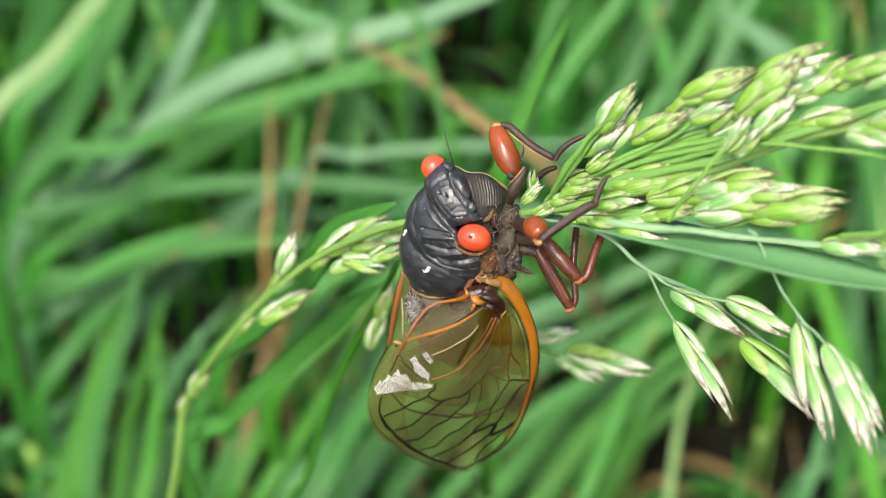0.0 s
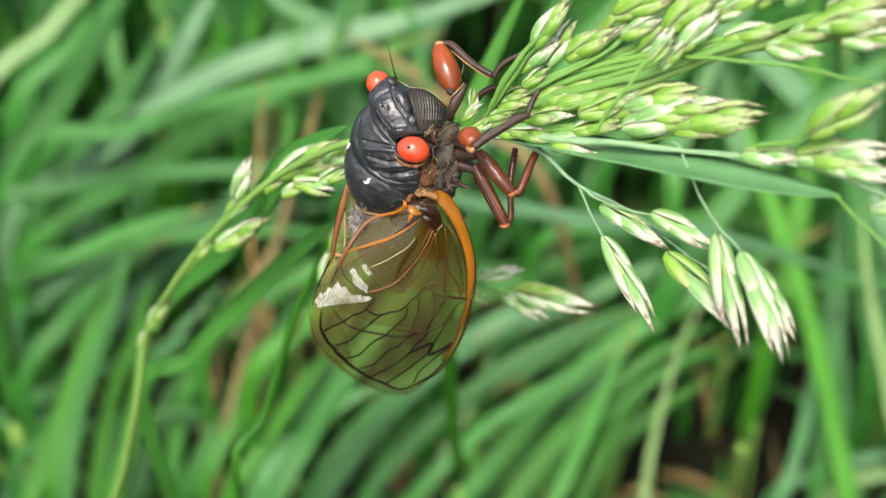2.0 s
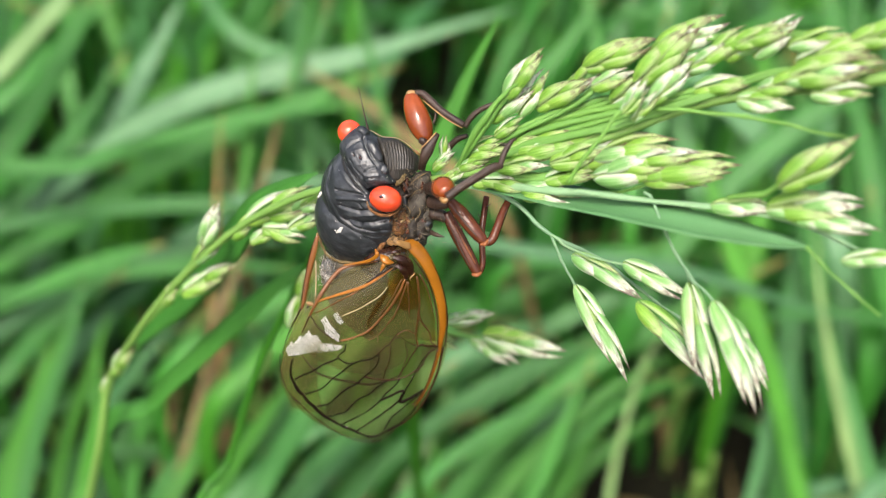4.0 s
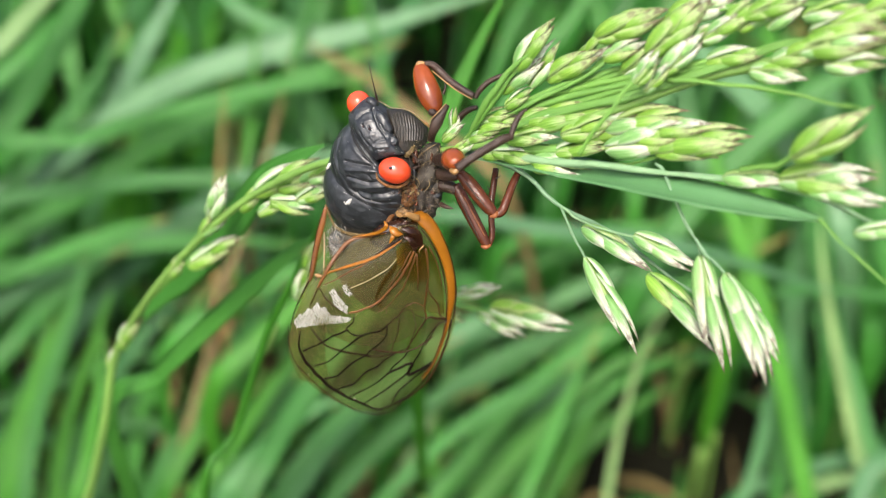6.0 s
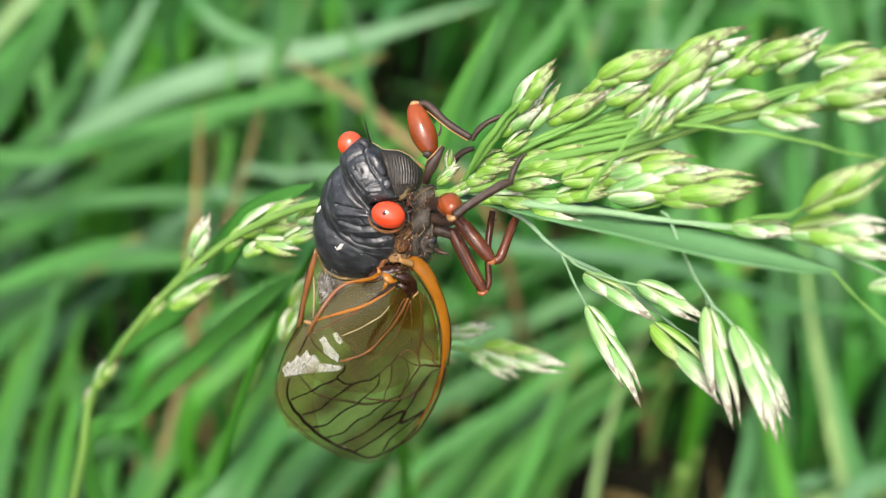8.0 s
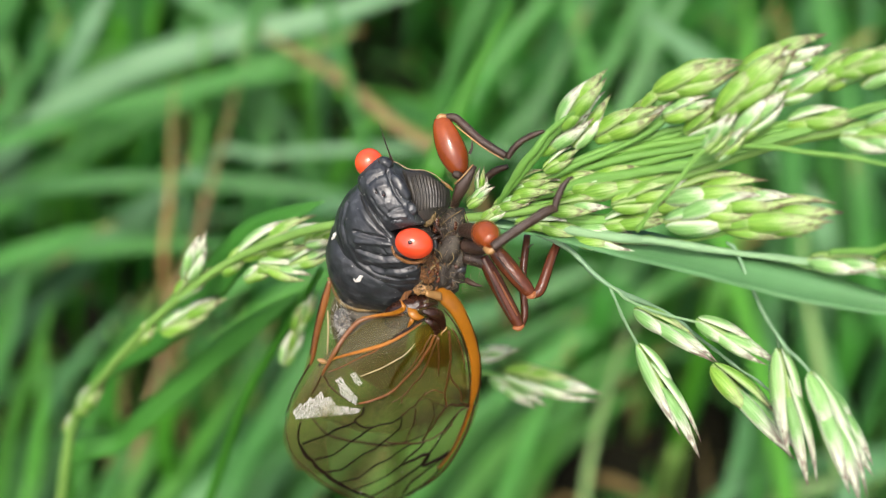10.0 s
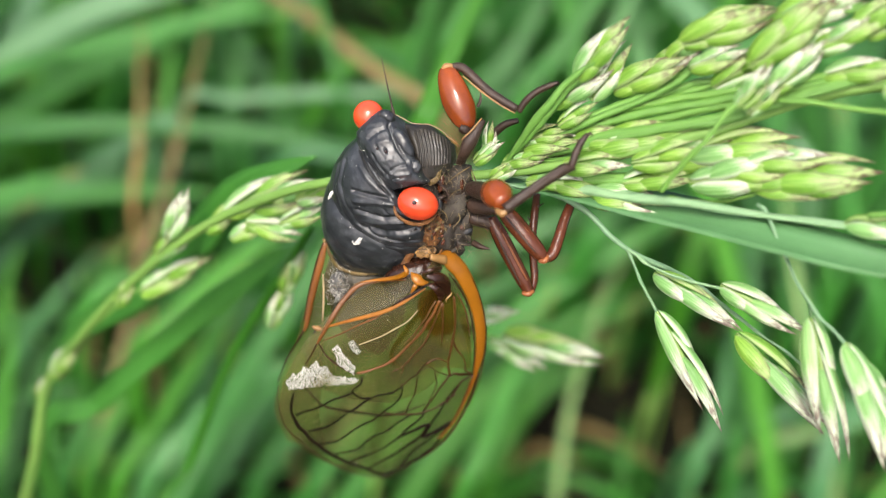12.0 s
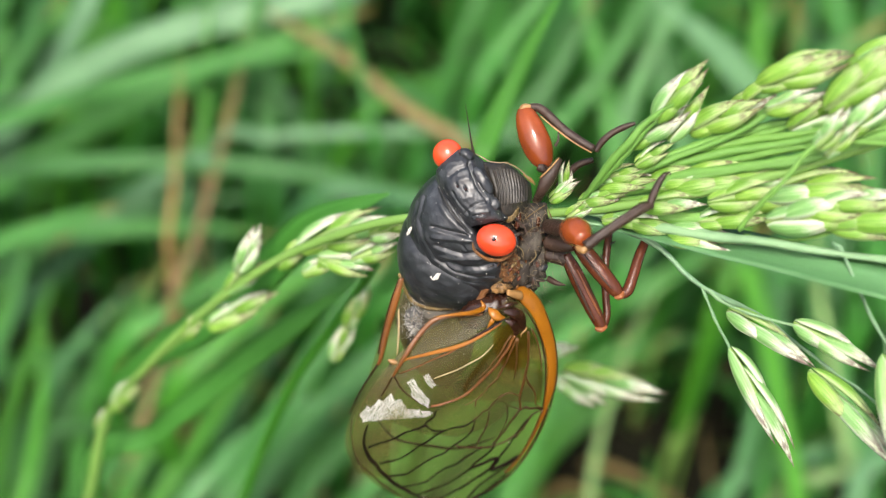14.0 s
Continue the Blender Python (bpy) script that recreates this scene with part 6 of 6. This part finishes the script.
limb("costal_border", [(-1.13, 0.91, -2.73, 0.04), (-0.41, -0.04, -3.33, 0.06), (0.40, -1.58, -4.45, 0.07), (0.92, -3.50, -5.73, 0.06), (1.15, -5.51, -6.92, 0.06), (1.16, -7.57, -8.35, 0.05)], VEIN_BROWN, wing, "dark brown rim of the front edge", 8)
limb("outer_edge", [(1.66, -7.71, -8.82, 0.10), (1.09, -10.19, -10.64, 0.10), (0.08, -12.62, -12.29, 0.10), (-1.01, -14.39, -13.73, 0.09), (-2.37, -15.68, -14.78, 0.09), (-4.00, -16.52, -14.80, 0.08)], VEIN_BROWN, wing, "brown-orange outer edge")
limb("outer_edge", [(1.16, -7.80, -8.58, 0.07), (0.59, -9.91, -9.95, 0.08), (-0.22, -12.09, -11.57, 0.07), (-1.41, -13.69, -12.60, 0.06)], VEIN_ORANGE, wing, "inner line of the outer edge")
limb("wing_root", [(-2.53, 2.26, -1.47, 0.20), (-2.02, 2.10, -1.92, 0.30), (-1.40, 1.94, -2.60, 0.34)], LEG_PALE, wing, "pale tan wing root", 12, 0.6)
limb("root_plate", [(-2.84, 0.90, -1.27, 0.12), (-2.12, 0.76, -1.59, 0.42), (-1.46, 0.28, -2.38, 0.48), (-1.13, -0.67, -3.08, 0.22)], ROOT_BLACK, wing, "black-brown plate at the wing root", 12, 0.5)
limb("root_plate", [(-2.65, 0.17, -1.89, 0.10), (-2.02, -0.04, -2.15, 0.42), (-1.68, -0.63, -2.71, 0.34), (-1.73, -1.20, -3.20, 0.10)], ROOT_BLACK, wing, "black-brown plate at the wing root", 12, 0.4)
limb("root_plate", [(-3.36, 1.11, -1.14, 0.06), (-2.52, 1.41, -0.84, 0.16), (-1.71, 1.43, -1.83, 0.10)], ROOT_BLACK, wing, "black-brown line at the wing root", 10, 0.5)
limb("root_plate", [(-3.95, 1.17, -1.45, 0.05), (-3.61, 0.80, -1.27, 0.36), (-3.24, 0.50, -1.26, 0.32), (-2.70, 0.42, -1.46, 0.04)], ORANGE, wing, "yellow-orange plate at the wing root", 12, 0.5)
limb("root_plate", [(-3.50, 0.63, -1.81, 0.04), (-3.66, 0.17, -1.41, 0.18), (-3.97, -0.41, -1.88, 0.04)], ORANGE, wing, "yellow-orange plate at the wing root", 12, 0.5)
limb("root_edge", [(-0.88, -0.50, -3.07, 0.03), (-1.00, -0.71, -3.01, 0.08), (-1.30, -1.01, -3.03, 0.06), (-1.26, -1.27, -3.26, 0.02)], LEG_PALE, wing, "small pale hinge of the wing", 8)
limb("root_plate", [(-4.43, 1.64, -1.97, 0.05), (-4.26, 1.11, -1.88, 0.20), (-5.00, 0.64, -3.00, 0.18), (-6.22, 0.39, -4.15, 0.12), (-7.53, 0.18, -4.59, 0.05)], ORANGE, wing, "orange-brown plate behind the back shield", 12, 0.5)


def vein(material, *points):
    """A raised wing vein with small kinks and uneven thickness."""
    line = [tuple(q[:2] + np.array((vein_rnd.gauss(0, 0.03), vein_rnd.gauss(0, 0.03)))) + (q[2], q[3] * 1.15 * vein_rnd.uniform(0.85, 1.2)) for q in spline(points, 2)]
    part("vein", tube(line, 6, 3), material, wing)


vein_rnd = random.Random(4)
skin("basal_field", [(-1.20, -0.04, -3.09), (-0.29, -1.10, -3.99), (0.40, -2.84, -5.23), (0.84, -4.83, -6.54), (0.94, -7.10, -8.00)], [(-2.56, -0.35, -2.79), (-3.21, -1.84, -3.35), (-4.51, -3.45, -3.98), (-5.41, -5.20, -4.95), (-5.22, -6.31, -5.56)], 0.0, MEMBRANE_RUST, wing, "rust-tinted skin near the wing root", 24, 10)
skin("root_field", [(-1.13, -0.04, -3.06), (-0.63, -1.21, -3.78), (-0.42, -2.61, -4.60), (-0.76, -3.91, -5.11)], [(-2.98, -0.35, -2.67), (-3.41, -1.41, -3.01), (-3.01, -2.91, -3.79), (-2.07, -4.01, -4.69)], 0.0, MEMBRANE_ORANGE, wing, "orange skin at the wing root", 20, 10)
# bands of the inner field
limb("wing_band", [(-4.25, 0.55, -2.64, 0.10), (-6.25, 0.26, -4.55, 0.15), (-7.66, -0.08, -4.85, 0.19), (-8.81, -1.22, -5.01, 0.20), (-9.72, -2.58, -5.06, 0.19), (-10.44, -3.82, -5.48, 0.14), (-10.82, -4.54, -5.79, 0.08)], VEIN_BAND, wing, "brown-orange band along the inner edge", 10, 0.5)
limb("wing_band", [(-2.87, -0.08, -2.19, 0.06), (-4.25, -1.01, -2.68, 0.13), (-5.64, -1.77, -3.14, 0.16), (-7.05, -2.25, -3.69, 0.16), (-8.59, -2.71, -4.42, 0.13), (-10.29, -3.28, -5.40, 0.08)], ORANGE, wing, "yellow-orange band across the wing", 10, 0.5)
limb("wing_band", [(-2.71, 0.28, -1.75, 0.05), (-3.60, -0.35, -2.16, 0.09), (-4.45, -0.88, -2.55, 0.08), (-5.27, -1.43, -2.91, 0.03)], ROOT_BLACK, wing, "black line from the wing root", 8, 0.6)
vein(VEIN_BAND, (-4.68, -1.20, -2.95, 0.05), (-6.63, -2.42, -3.73, 0.06), (-8.39, -3.36, -4.63, 0.05), (-10.31, -4.26, -5.68, 0.04))
vein(VEIN_PALE, (-3.37, -1.77, -3.09, 0.03), (-4.28, -2.76, -3.51, 0.05), (-6.01, -3.77, -4.14, 0.05), (-7.72, -4.50, -4.77, 0.03))
vein(VEIN_BAND, (-1.73, -1.10, -3.14, 0.13), (-2.26, -2.16, -3.60, 0.13), (-3.02, -3.45, -4.15, 0.12), (-4.11, -4.81, -4.83, 0.11), (-5.21, -5.86, -5.32, 0.10), (-6.52, -6.53, -5.63, 0.09), (-7.88, -6.80, -5.90, 0.08))
vein(VEIN_ORANGE, (-2.04, -1.20, -3.04, 0.07), (-2.79, -2.48, -3.56, 0.06), (-3.58, -3.63, -4.16, 0.05), (-4.32, -4.54, -4.59, 0.04))
vein(VEIN_ORANGE, (-1.60, -1.31, -3.31, 0.09), (-2.28, -3.24, -4.27, 0.07), (-2.93, -4.66, -4.87, 0.06), (-3.88, -5.87, -5.49, 0.05), (-4.47, -6.42, -5.68, 0.04))
vein(VEIN_ORANGE, (-4.47, -6.42, -5.70, 0.04), (-4.84, -6.65, -5.84, 0.035), (-5.24, -6.80, -5.90, 0.03))
vein(VEIN_ORANGE, (-4.47, -6.42, -5.70, 0.04), (-4.46, -6.99, -6.07, 0.03))
vein(VEIN_ORANGE, (-1.47, -1.35, -3.40, 0.08), (-1.53, -2.92, -4.31, 0.06), (-1.56, -4.68, -5.34, 0.04))
vein(VEIN_ORANGE, (-0.75, -0.89, -3.49, 0.10), (-0.55, -2.39, -4.42, 0.09), (-0.64, -4.36, -5.54, 0.08), (-0.84, -5.69, -6.23, 0.07), (-0.86, -6.71, -6.88, 0.07), (-0.78, -7.51, -7.49, 0.08))
vein(VEIN_ORANGE, (-0.41, -0.72, -3.64, 0.05), (0.29, -2.40, -4.85, 0.05), (0.79, -4.28, -6.16, 0.05))
vein(VEIN_ORANGE, (-0.64, -4.36, -5.54, 0.05), (-0.21, -5.37, -6.34, 0.05), (0.40, -6.22, -7.10, 0.05), (0.50, -7.09, -7.82, 0.05), (1.03, -7.57, -8.39, 0.05))
vein(VEIN_BROWN, (-0.78, -7.51, -7.49, 0.09), (0.08, -7.42, -7.80, 0.09), (1.16, -7.62, -8.54, 0.10))
vein(VEIN_ORANGE, (-0.91, -6.37, -6.66, 0.05), (-1.77, -5.90, -6.08, 0.05), (-2.64, -6.34, -6.08, 0.05))
# the net of the outer field
vein(VEIN_DARK, (-12.68, -8.71, -8.23, 0.06), (-13.01, -9.83, -8.95, 0.08), (-12.83, -11.31, -10.03, 0.11), (-12.04, -12.54, -11.11, 0.13), (-11.18, -13.68, -12.10, 0.13), (-10.05, -14.82, -13.08, 0.12), (-8.60, -15.78, -13.77, 0.11), (-7.02, -16.56, -14.39, 0.10), (-5.64, -17.09, -14.84, 0.09), (-4.19, -16.50, -14.64, 0.08), (-2.78, -15.74, -14.56, 0.08), (-1.42, -14.33, -13.59, 0.07), (-0.40, -12.40, -11.94, 0.06))
vein(VEIN_DARK, (-12.60, -10.72, -9.50, 0.07), (-11.12, -10.06, -8.50, 0.06), (-9.72, -9.28, -7.68, 0.06), (-8.26, -8.53, -7.02, 0.06))
vein(VEIN_DARK, (-11.71, -12.26, -10.54, 0.07), (-10.29, -11.82, -9.72, 0.06), (-9.23, -10.92, -8.73, 0.06), (-7.97, -9.96, -7.89, 0.06), (-6.84, -9.10, -7.34, 0.06), (-5.29, -8.63, -7.13, 0.06), (-4.45, -8.13, -6.85, 0.06))
vein(VEIN_DARK, (-10.90, -13.73, -12.00, 0.07), (-9.50, -13.31, -11.09, 0.06), (-8.10, -12.13, -9.71, 0.06), (-6.71, -11.16, -8.89, 0.06), (-5.92, -10.45, -8.39, 0.06), (-5.06, -9.74, -7.90, 0.05), (-4.52, -9.00, -7.45, 0.05), (-4.45, -8.17, -6.85, 0.05))
vein(VEIN_DARK, (-9.88, -14.88, -13.02, 0.07), (-8.01, -14.17, -11.87, 0.06), (-6.56, -12.78, -10.34, 0.06), (-5.37, -12.15, -9.91, 0.06), (-4.50, -11.33, -9.29, 0.06), (-3.65, -10.88, -9.20, 0.06))
vein(VEIN_DARK, (-8.55, -15.73, -13.74, 0.07), (-6.67, -14.68, -12.30, 0.06), (-5.02, -13.54, -11.25, 0.06), (-4.04, -12.43, -10.45, 0.06), (-2.95, -11.38, -9.82, 0.06), (-2.45, -10.67, -9.42, 0.06))
vein(VEIN_DARK, (-7.09, -16.41, -14.14, 0.07), (-5.51, -15.34, -12.96, 0.06), (-3.92, -14.12, -12.19, 0.07), (-2.71, -13.03, -11.43, 0.07), (-2.18, -12.24, -10.83, 0.07), (-1.49, -11.04, -10.06, 0.06), (-0.88, -9.86, -9.37, 0.06), (-0.03, -8.47, -8.61, 0.05))
vein(VEIN_DARK, (-4.27, -16.39, -14.49, 0.07), (-3.68, -15.07, -13.27, 0.06), (-2.74, -14.27, -12.66, 0.06), (-1.40, -13.10, -12.08, 0.06), (-0.40, -12.34, -11.78, 0.06))
vein(VEIN_DARK, (-4.56, -13.12, -10.99, 0.08), (-3.24, -12.41, -10.66, 0.13), (-2.16, -12.10, -10.69, 0.14), (-2.63, -13.23, -11.62, 0.13), (-1.49, -12.84, -11.72, 0.12), (-0.35, -12.04, -11.50, 0.08))
vein(VEIN_DARK, (-7.51, -7.21, -6.15, 0.05), (-7.66, -7.84, -6.52, 0.06), (-8.21, -8.34, -6.83, 0.06), (-7.92, -8.89, -7.18, 0.06), (-6.79, -9.10, -7.34, 0.06))
vein(VEIN_BROWN, (-4.45, -8.13, -6.85, 0.06), (-3.74, -7.50, -6.59, 0.05), (-3.08, -6.82, -6.25, 0.05), (-2.46, -6.00, -5.85, 0.04))
vein(VEIN_BROWN, (-5.92, -10.45, -8.39, 0.06), (-4.92, -10.71, -8.79, 0.07), (-3.65, -10.88, -9.20, 0.08), (-2.45, -10.72, -9.42, 0.07), (-1.15, -10.09, -9.40, 0.06), (-0.12, -9.32, -9.23, 0.05))
vein(VEIN_BROWN, (-3.26, -7.41, -6.60, 0.04), (-3.42, -8.84, -7.58, 0.04), (-3.89, -10.00, -8.36, 0.04), (-4.08, -10.76, -8.96, 0.04))
vein(VEIN_BROWN, (-2.00, -7.02, -6.67, 0.04), (-1.75, -8.18, -7.65, 0.04), (-2.12, -9.38, -8.38, 0.04), (-2.67, -10.56, -9.20, 0.04))
vein(VEIN_BROWN, (-0.78, -7.51, -7.53, 0.07), (-1.45, -8.65, -8.07, 0.06), (-2.21, -9.81, -8.73, 0.06), (-2.71, -10.66, -9.33, 0.05))
vein(VEIN_BROWN, (1.08, -7.81, -8.66, 0.06), (0.23, -8.24, -8.52, 0.06), (-0.44, -9.45, -9.19, 0.06), (-0.93, -10.15, -9.59, 0.05))
vein(VEIN_BROWN, (-3.08, -6.82, -6.25, 0.03), (-2.43, -6.61, -6.25, 0.03), (-1.78, -7.03, -6.73, 0.03), (-0.78, -7.51, -7.53, 0.04))
vein(VEIN_BROWN, (-10.89, -4.60, -6.06, 0.06), (-11.24, -5.37, -6.39, 0.06), (-11.65, -6.20, -6.78, 0.04))
vein(VEIN_BROWN, (-10.77, -4.42, -5.95, 0.05), (-10.23, -5.35, -5.94, 0.05), (-9.25, -6.33, -5.96, 0.05), (-7.96, -6.94, -6.03, 0.05))
limb("wing_margin", [(-13.95, -8.24, -8.49, 0.03), (-14.02, -9.87, -9.41, 0.04), (-13.59, -12.05, -11.16, 0.05), (-12.57, -13.43, -12.33, 0.05), (-11.36, -14.84, -13.61, 0.05), (-9.81, -16.22, -14.96, 0.05), (-8.06, -17.36, -16.14, 0.05), (-5.95, -17.83, -16.46, 0.05), (-4.47, -17.45, -16.07, 0.04), (-3.32, -16.52, -15.49, 0.04)], VEIN_BROWN, wing, "thin brown hind margin")
hindwing = skin("hindwing", [(-2.39, 0.80, -5.46), (-0.79, -3.17, -7.92), (-0.69, -6.52, -9.97), (-2.17, -9.35, -11.86), (-5.21, -10.71, -12.84)], [(-6.86, -0.40, -6.28), (-9.82, -2.58, -7.51), (-11.77, -5.64, -8.90), (-11.44, -8.48, -10.87), (-8.06, -10.42, -12.68)], 1.2, MEMBRANE, cicada, "clear hind wing folded under the front wing")
limb("hind_margin", [(-12.09, -8.30, -9.40, 0.06), (-10.76, -10.16, -10.71, 0.09), (-9.37, -10.88, -11.69, 0.12), (-7.58, -11.28, -12.18, 0.12), (-5.76, -11.58, -12.35, 0.12), (-4.14, -11.27, -12.02, 0.09), (-2.30, -10.47, -11.20, 0.05)], VEIN_DARK, hindwing, "dark edge of the hind wing")
far_wing = skin("forewing", [(-10.14, 2.98, -6.28), (-11.30, -0.50, -7.92), (-12.55, -4.84, -9.56), (-13.89, -8.18, -11.20), (-14.54, -11.10, -12.84), (-13.62, -14.11, -14.89)],
                [(-9.14, 0.60, -6.69), (-9.62, -2.08, -7.51), (-10.39, -5.34, -8.74), (-10.64, -8.77, -11.20), (-10.89, -11.78, -13.66), (-10.55, -15.14, -16.53)], 0.5, MEMBRANE, cicada, "clear wing of the far side with orange edge")
limb("costal_edge", [(-10.07, 3.00, -6.12, 0.16), (-10.45, 1.60, -6.53, 0.26), (-10.85, 0.18, -7.02, 0.26), (-11.30, -1.58, -7.59, 0.24), (-11.65, -3.35, -8.08, 0.18), (-11.90, -4.02, -8.33, 0.10)], VEIN_BAND, far_wing, "orange-brown front edge", 10, 0.4)
limb("costal_border", [(-10.27, 2.97, -6.44, 0.06), (-10.84, 1.27, -6.94, 0.09), (-11.40, -0.92, -7.76, 0.09), (-11.86, -3.14, -8.41, 0.07)], VEIN_BROWN, far_wing, "brown rim of the far wing's edge", 8)
limb("vein", [(-10.31, 0.61, -6.44, 0.05), (-10.30, -1.13, -6.77, 0.08), (-10.43, -3.11, -7.26, 0.06)], VEIN_PALE, far_wing)
limb("vein", [(-11.90, -3.91, -8.33, 0.10), (-12.70, -5.28, -9.23, 0.07), (-13.44, -6.67, -10.22, 0.06), (-14.13, -8.45, -11.53, 0.05)], VEIN_BROWN, far_wing)
part("wing_joint", roughen(lobe(bmesh.new(), (-10.75, -3.42, -5.95), (1, -0.35), 0.42, 0.2, 0.22, 16, 12), 0.2, 0.06), LEG_PALE, far_wing, "cream-coloured joint where the wings meet")
part("wing_joint", lobe(bmesh.new(), (-10.98, -3.68, -5.87), (0.6, 0.8), 0.16, 0.1, 0.12, 12, 8), ROOT_BLACK, far_wing, "dark notch of the wing joint")


def inside(q, outline):
    """Whether a point of the sloping plane lies within a closed outline."""
    hit = False
    for (ax, ay), (bx, by) in zip(outline, outline[1:] + outline[:1]):
        if (ay > q[1]) != (by > q[1]) and q[0] < (bx - ax) * (q[1] - ay) / (by - ay) + ax:
            hit = not hit
    return hit


def fold_patch(outline, seed, low, high, slope, rise):
    """A crinkled flap of wing skin: rows of small raised cushions that lie open to the sky. Their whitish colour
    imitates the sky's sheen.
    """
    rnd = random.Random(seed)
    flat = [(p[0], p[1]) for p in outline]
    xs, ys = [p[0] for p in flat], [p[1] for p in flat]
    # the flap's plane through three corners
    a, b, c = (Vector(outline[k]) for k in (0, len(outline) // 3, 2 * len(outline) // 3))
    n = (b - a).cross(c - a)
    bm = bmesh.new()
    y, row = min(ys), 0
    while y < max(ys):
        x = min(xs) + 0.05 * (row % 2)
        while x < max(xs):
            q = (x + rnd.gauss(0, 0.022), y + rnd.gauss(0, 0.022))
            if inside(q, flat) and rnd.random() > 0.07:
                z = a.z - (n.x * (q[0] - a.x) + n.y * (q[1] - a.y)) / n.z
                lobe(bm, (q[0], q[1], z + 0.14), (math.sin(slope) + rnd.gauss(0, 0.2), math.cos(slope)), rnd.uniform(low, high), rnd.uniform(0.026, 0.040), rise * rnd.uniform(0.6, 1.3), 7, 5)
            x += rnd.uniform(0.080, 0.105)
        y += 0.105
        row += 1
    part("wing_fold", bm, SHEEN_WHITE, wing, "crinkled fold of wing skin, sky sheen painted in as whitish colour")


fold_patch([(-13.28, -7.76, -8.00), (-12.74, -7.03, -7.50), (-12.47, -7.25, -7.46), (-11.84, -6.38, -6.90), (-11.58, -6.64, -6.92), (-10.92, -5.87, -6.39), (-10.67, -6.49, -6.51), (-10.21, -6.35, -6.30), (-9.70, -7.10, -6.44), (-8.74, -7.22, -6.30), (-7.69, -7.39, -6.25), (-8.01, -7.75, -6.46), (-9.65, -8.00, -6.89), (-11.46, -8.17, -7.47), (-13.13, -8.49, -8.26)], 1, 0.05, 0.085, 0.5, 0.05)
fold_patch([(-9.77, -4.97, -5.65), (-9.27, -4.53, -5.34), (-8.85, -5.33, -5.48), (-8.00, -6.32, -5.72), (-8.11, -6.98, -6.04), (-8.80, -6.55, -6.01), (-9.46, -6.00, -5.89), (-9.43, -5.45, -5.71)], 2, 0.045, 0.075, -0.5, 0.04)
fold_patch([(-8.51, -4.39, -5.05), (-8.15, -4.16, -4.86), (-7.86, -4.60, -4.95), (-7.52, -5.12, -5.08), (-7.97, -5.34, -5.28), (-8.26, -4.95, -5.16)], 3, 0.04, 0.065, -0.5, 0.04)


def specks(host, count, seed):
    """Tiny grains of dust and pollen that lie on the upper side of a part."""
    rnd = random.Random(seed)
    up = turned((0, 0, 1))
    spots = [v for v in host.data.vertices if v.normal.dot(up) > 0.25]
    bm = bmesh.new()
    for _ in range(count):
        v = rnd.choice(spots)
        r = 0.001 * rnd.choice((0.018, 0.022, 0.03, 0.045))
        bmesh.ops.create_icosphere(bm, subdivisions=1, radius=1.0, matrix=Matrix.Translation(v.co + v.normal * r * 0.3) @ Matrix.Rotation(rnd.uniform(0, 3), 4, "Z") @ Matrix.Diagonal((r * rnd.uniform(0.7, 1.8), r * rnd.uniform(0.6, 1.2), r * 0.7, 1)))
    me = bpy.data.meshes.new("dust_speck")
    bm.to_mesh(me)
    bm.free()
    me.materials.append(SPOT)
    ob = new("dust_speck", me)
    ob.parent = host
    tagged(ob, "tiny pale grains of dust and pollen", kind="stuff")


specks(mesonotum, 35, 1)
specks(collar, 50, 2)
specks(head, 40, 3)
specks(wing, 45, 4)


cam.data.dof.focus_object = cicada


def motions():
    """The antenna twitches: it stands up, leans towards the viewer and stands up again."""
    rows = []
    for t, upright in ((0.0, 0.9), (0.5, 0.25), (1.5, 0.22), (2.0, 0.8), (2.5, 0.9), (3.0, 0.97), (5.5, 0.99), (6.0, 0.78), (6.5, 0.85), (7.0, 0.45), (8.0, 0.44),
                       (10.5, 0.86), (11.5, 0.97), (12.0, 0.99), (12.5, 0.5), (13.0, 0.53), (13.5, 0.8), (14.0, 0.9)):
        way = turned((-0.22 * upright, 0.97 * upright, math.sqrt(1 - upright * upright * 0.99)))
        rows.append((t, Matrix.Translation(ANTENNA_FOOT) @ way.to_track_quat("Z", "X").to_matrix().to_4x4()))
    walk(antenna, rows)


motions()
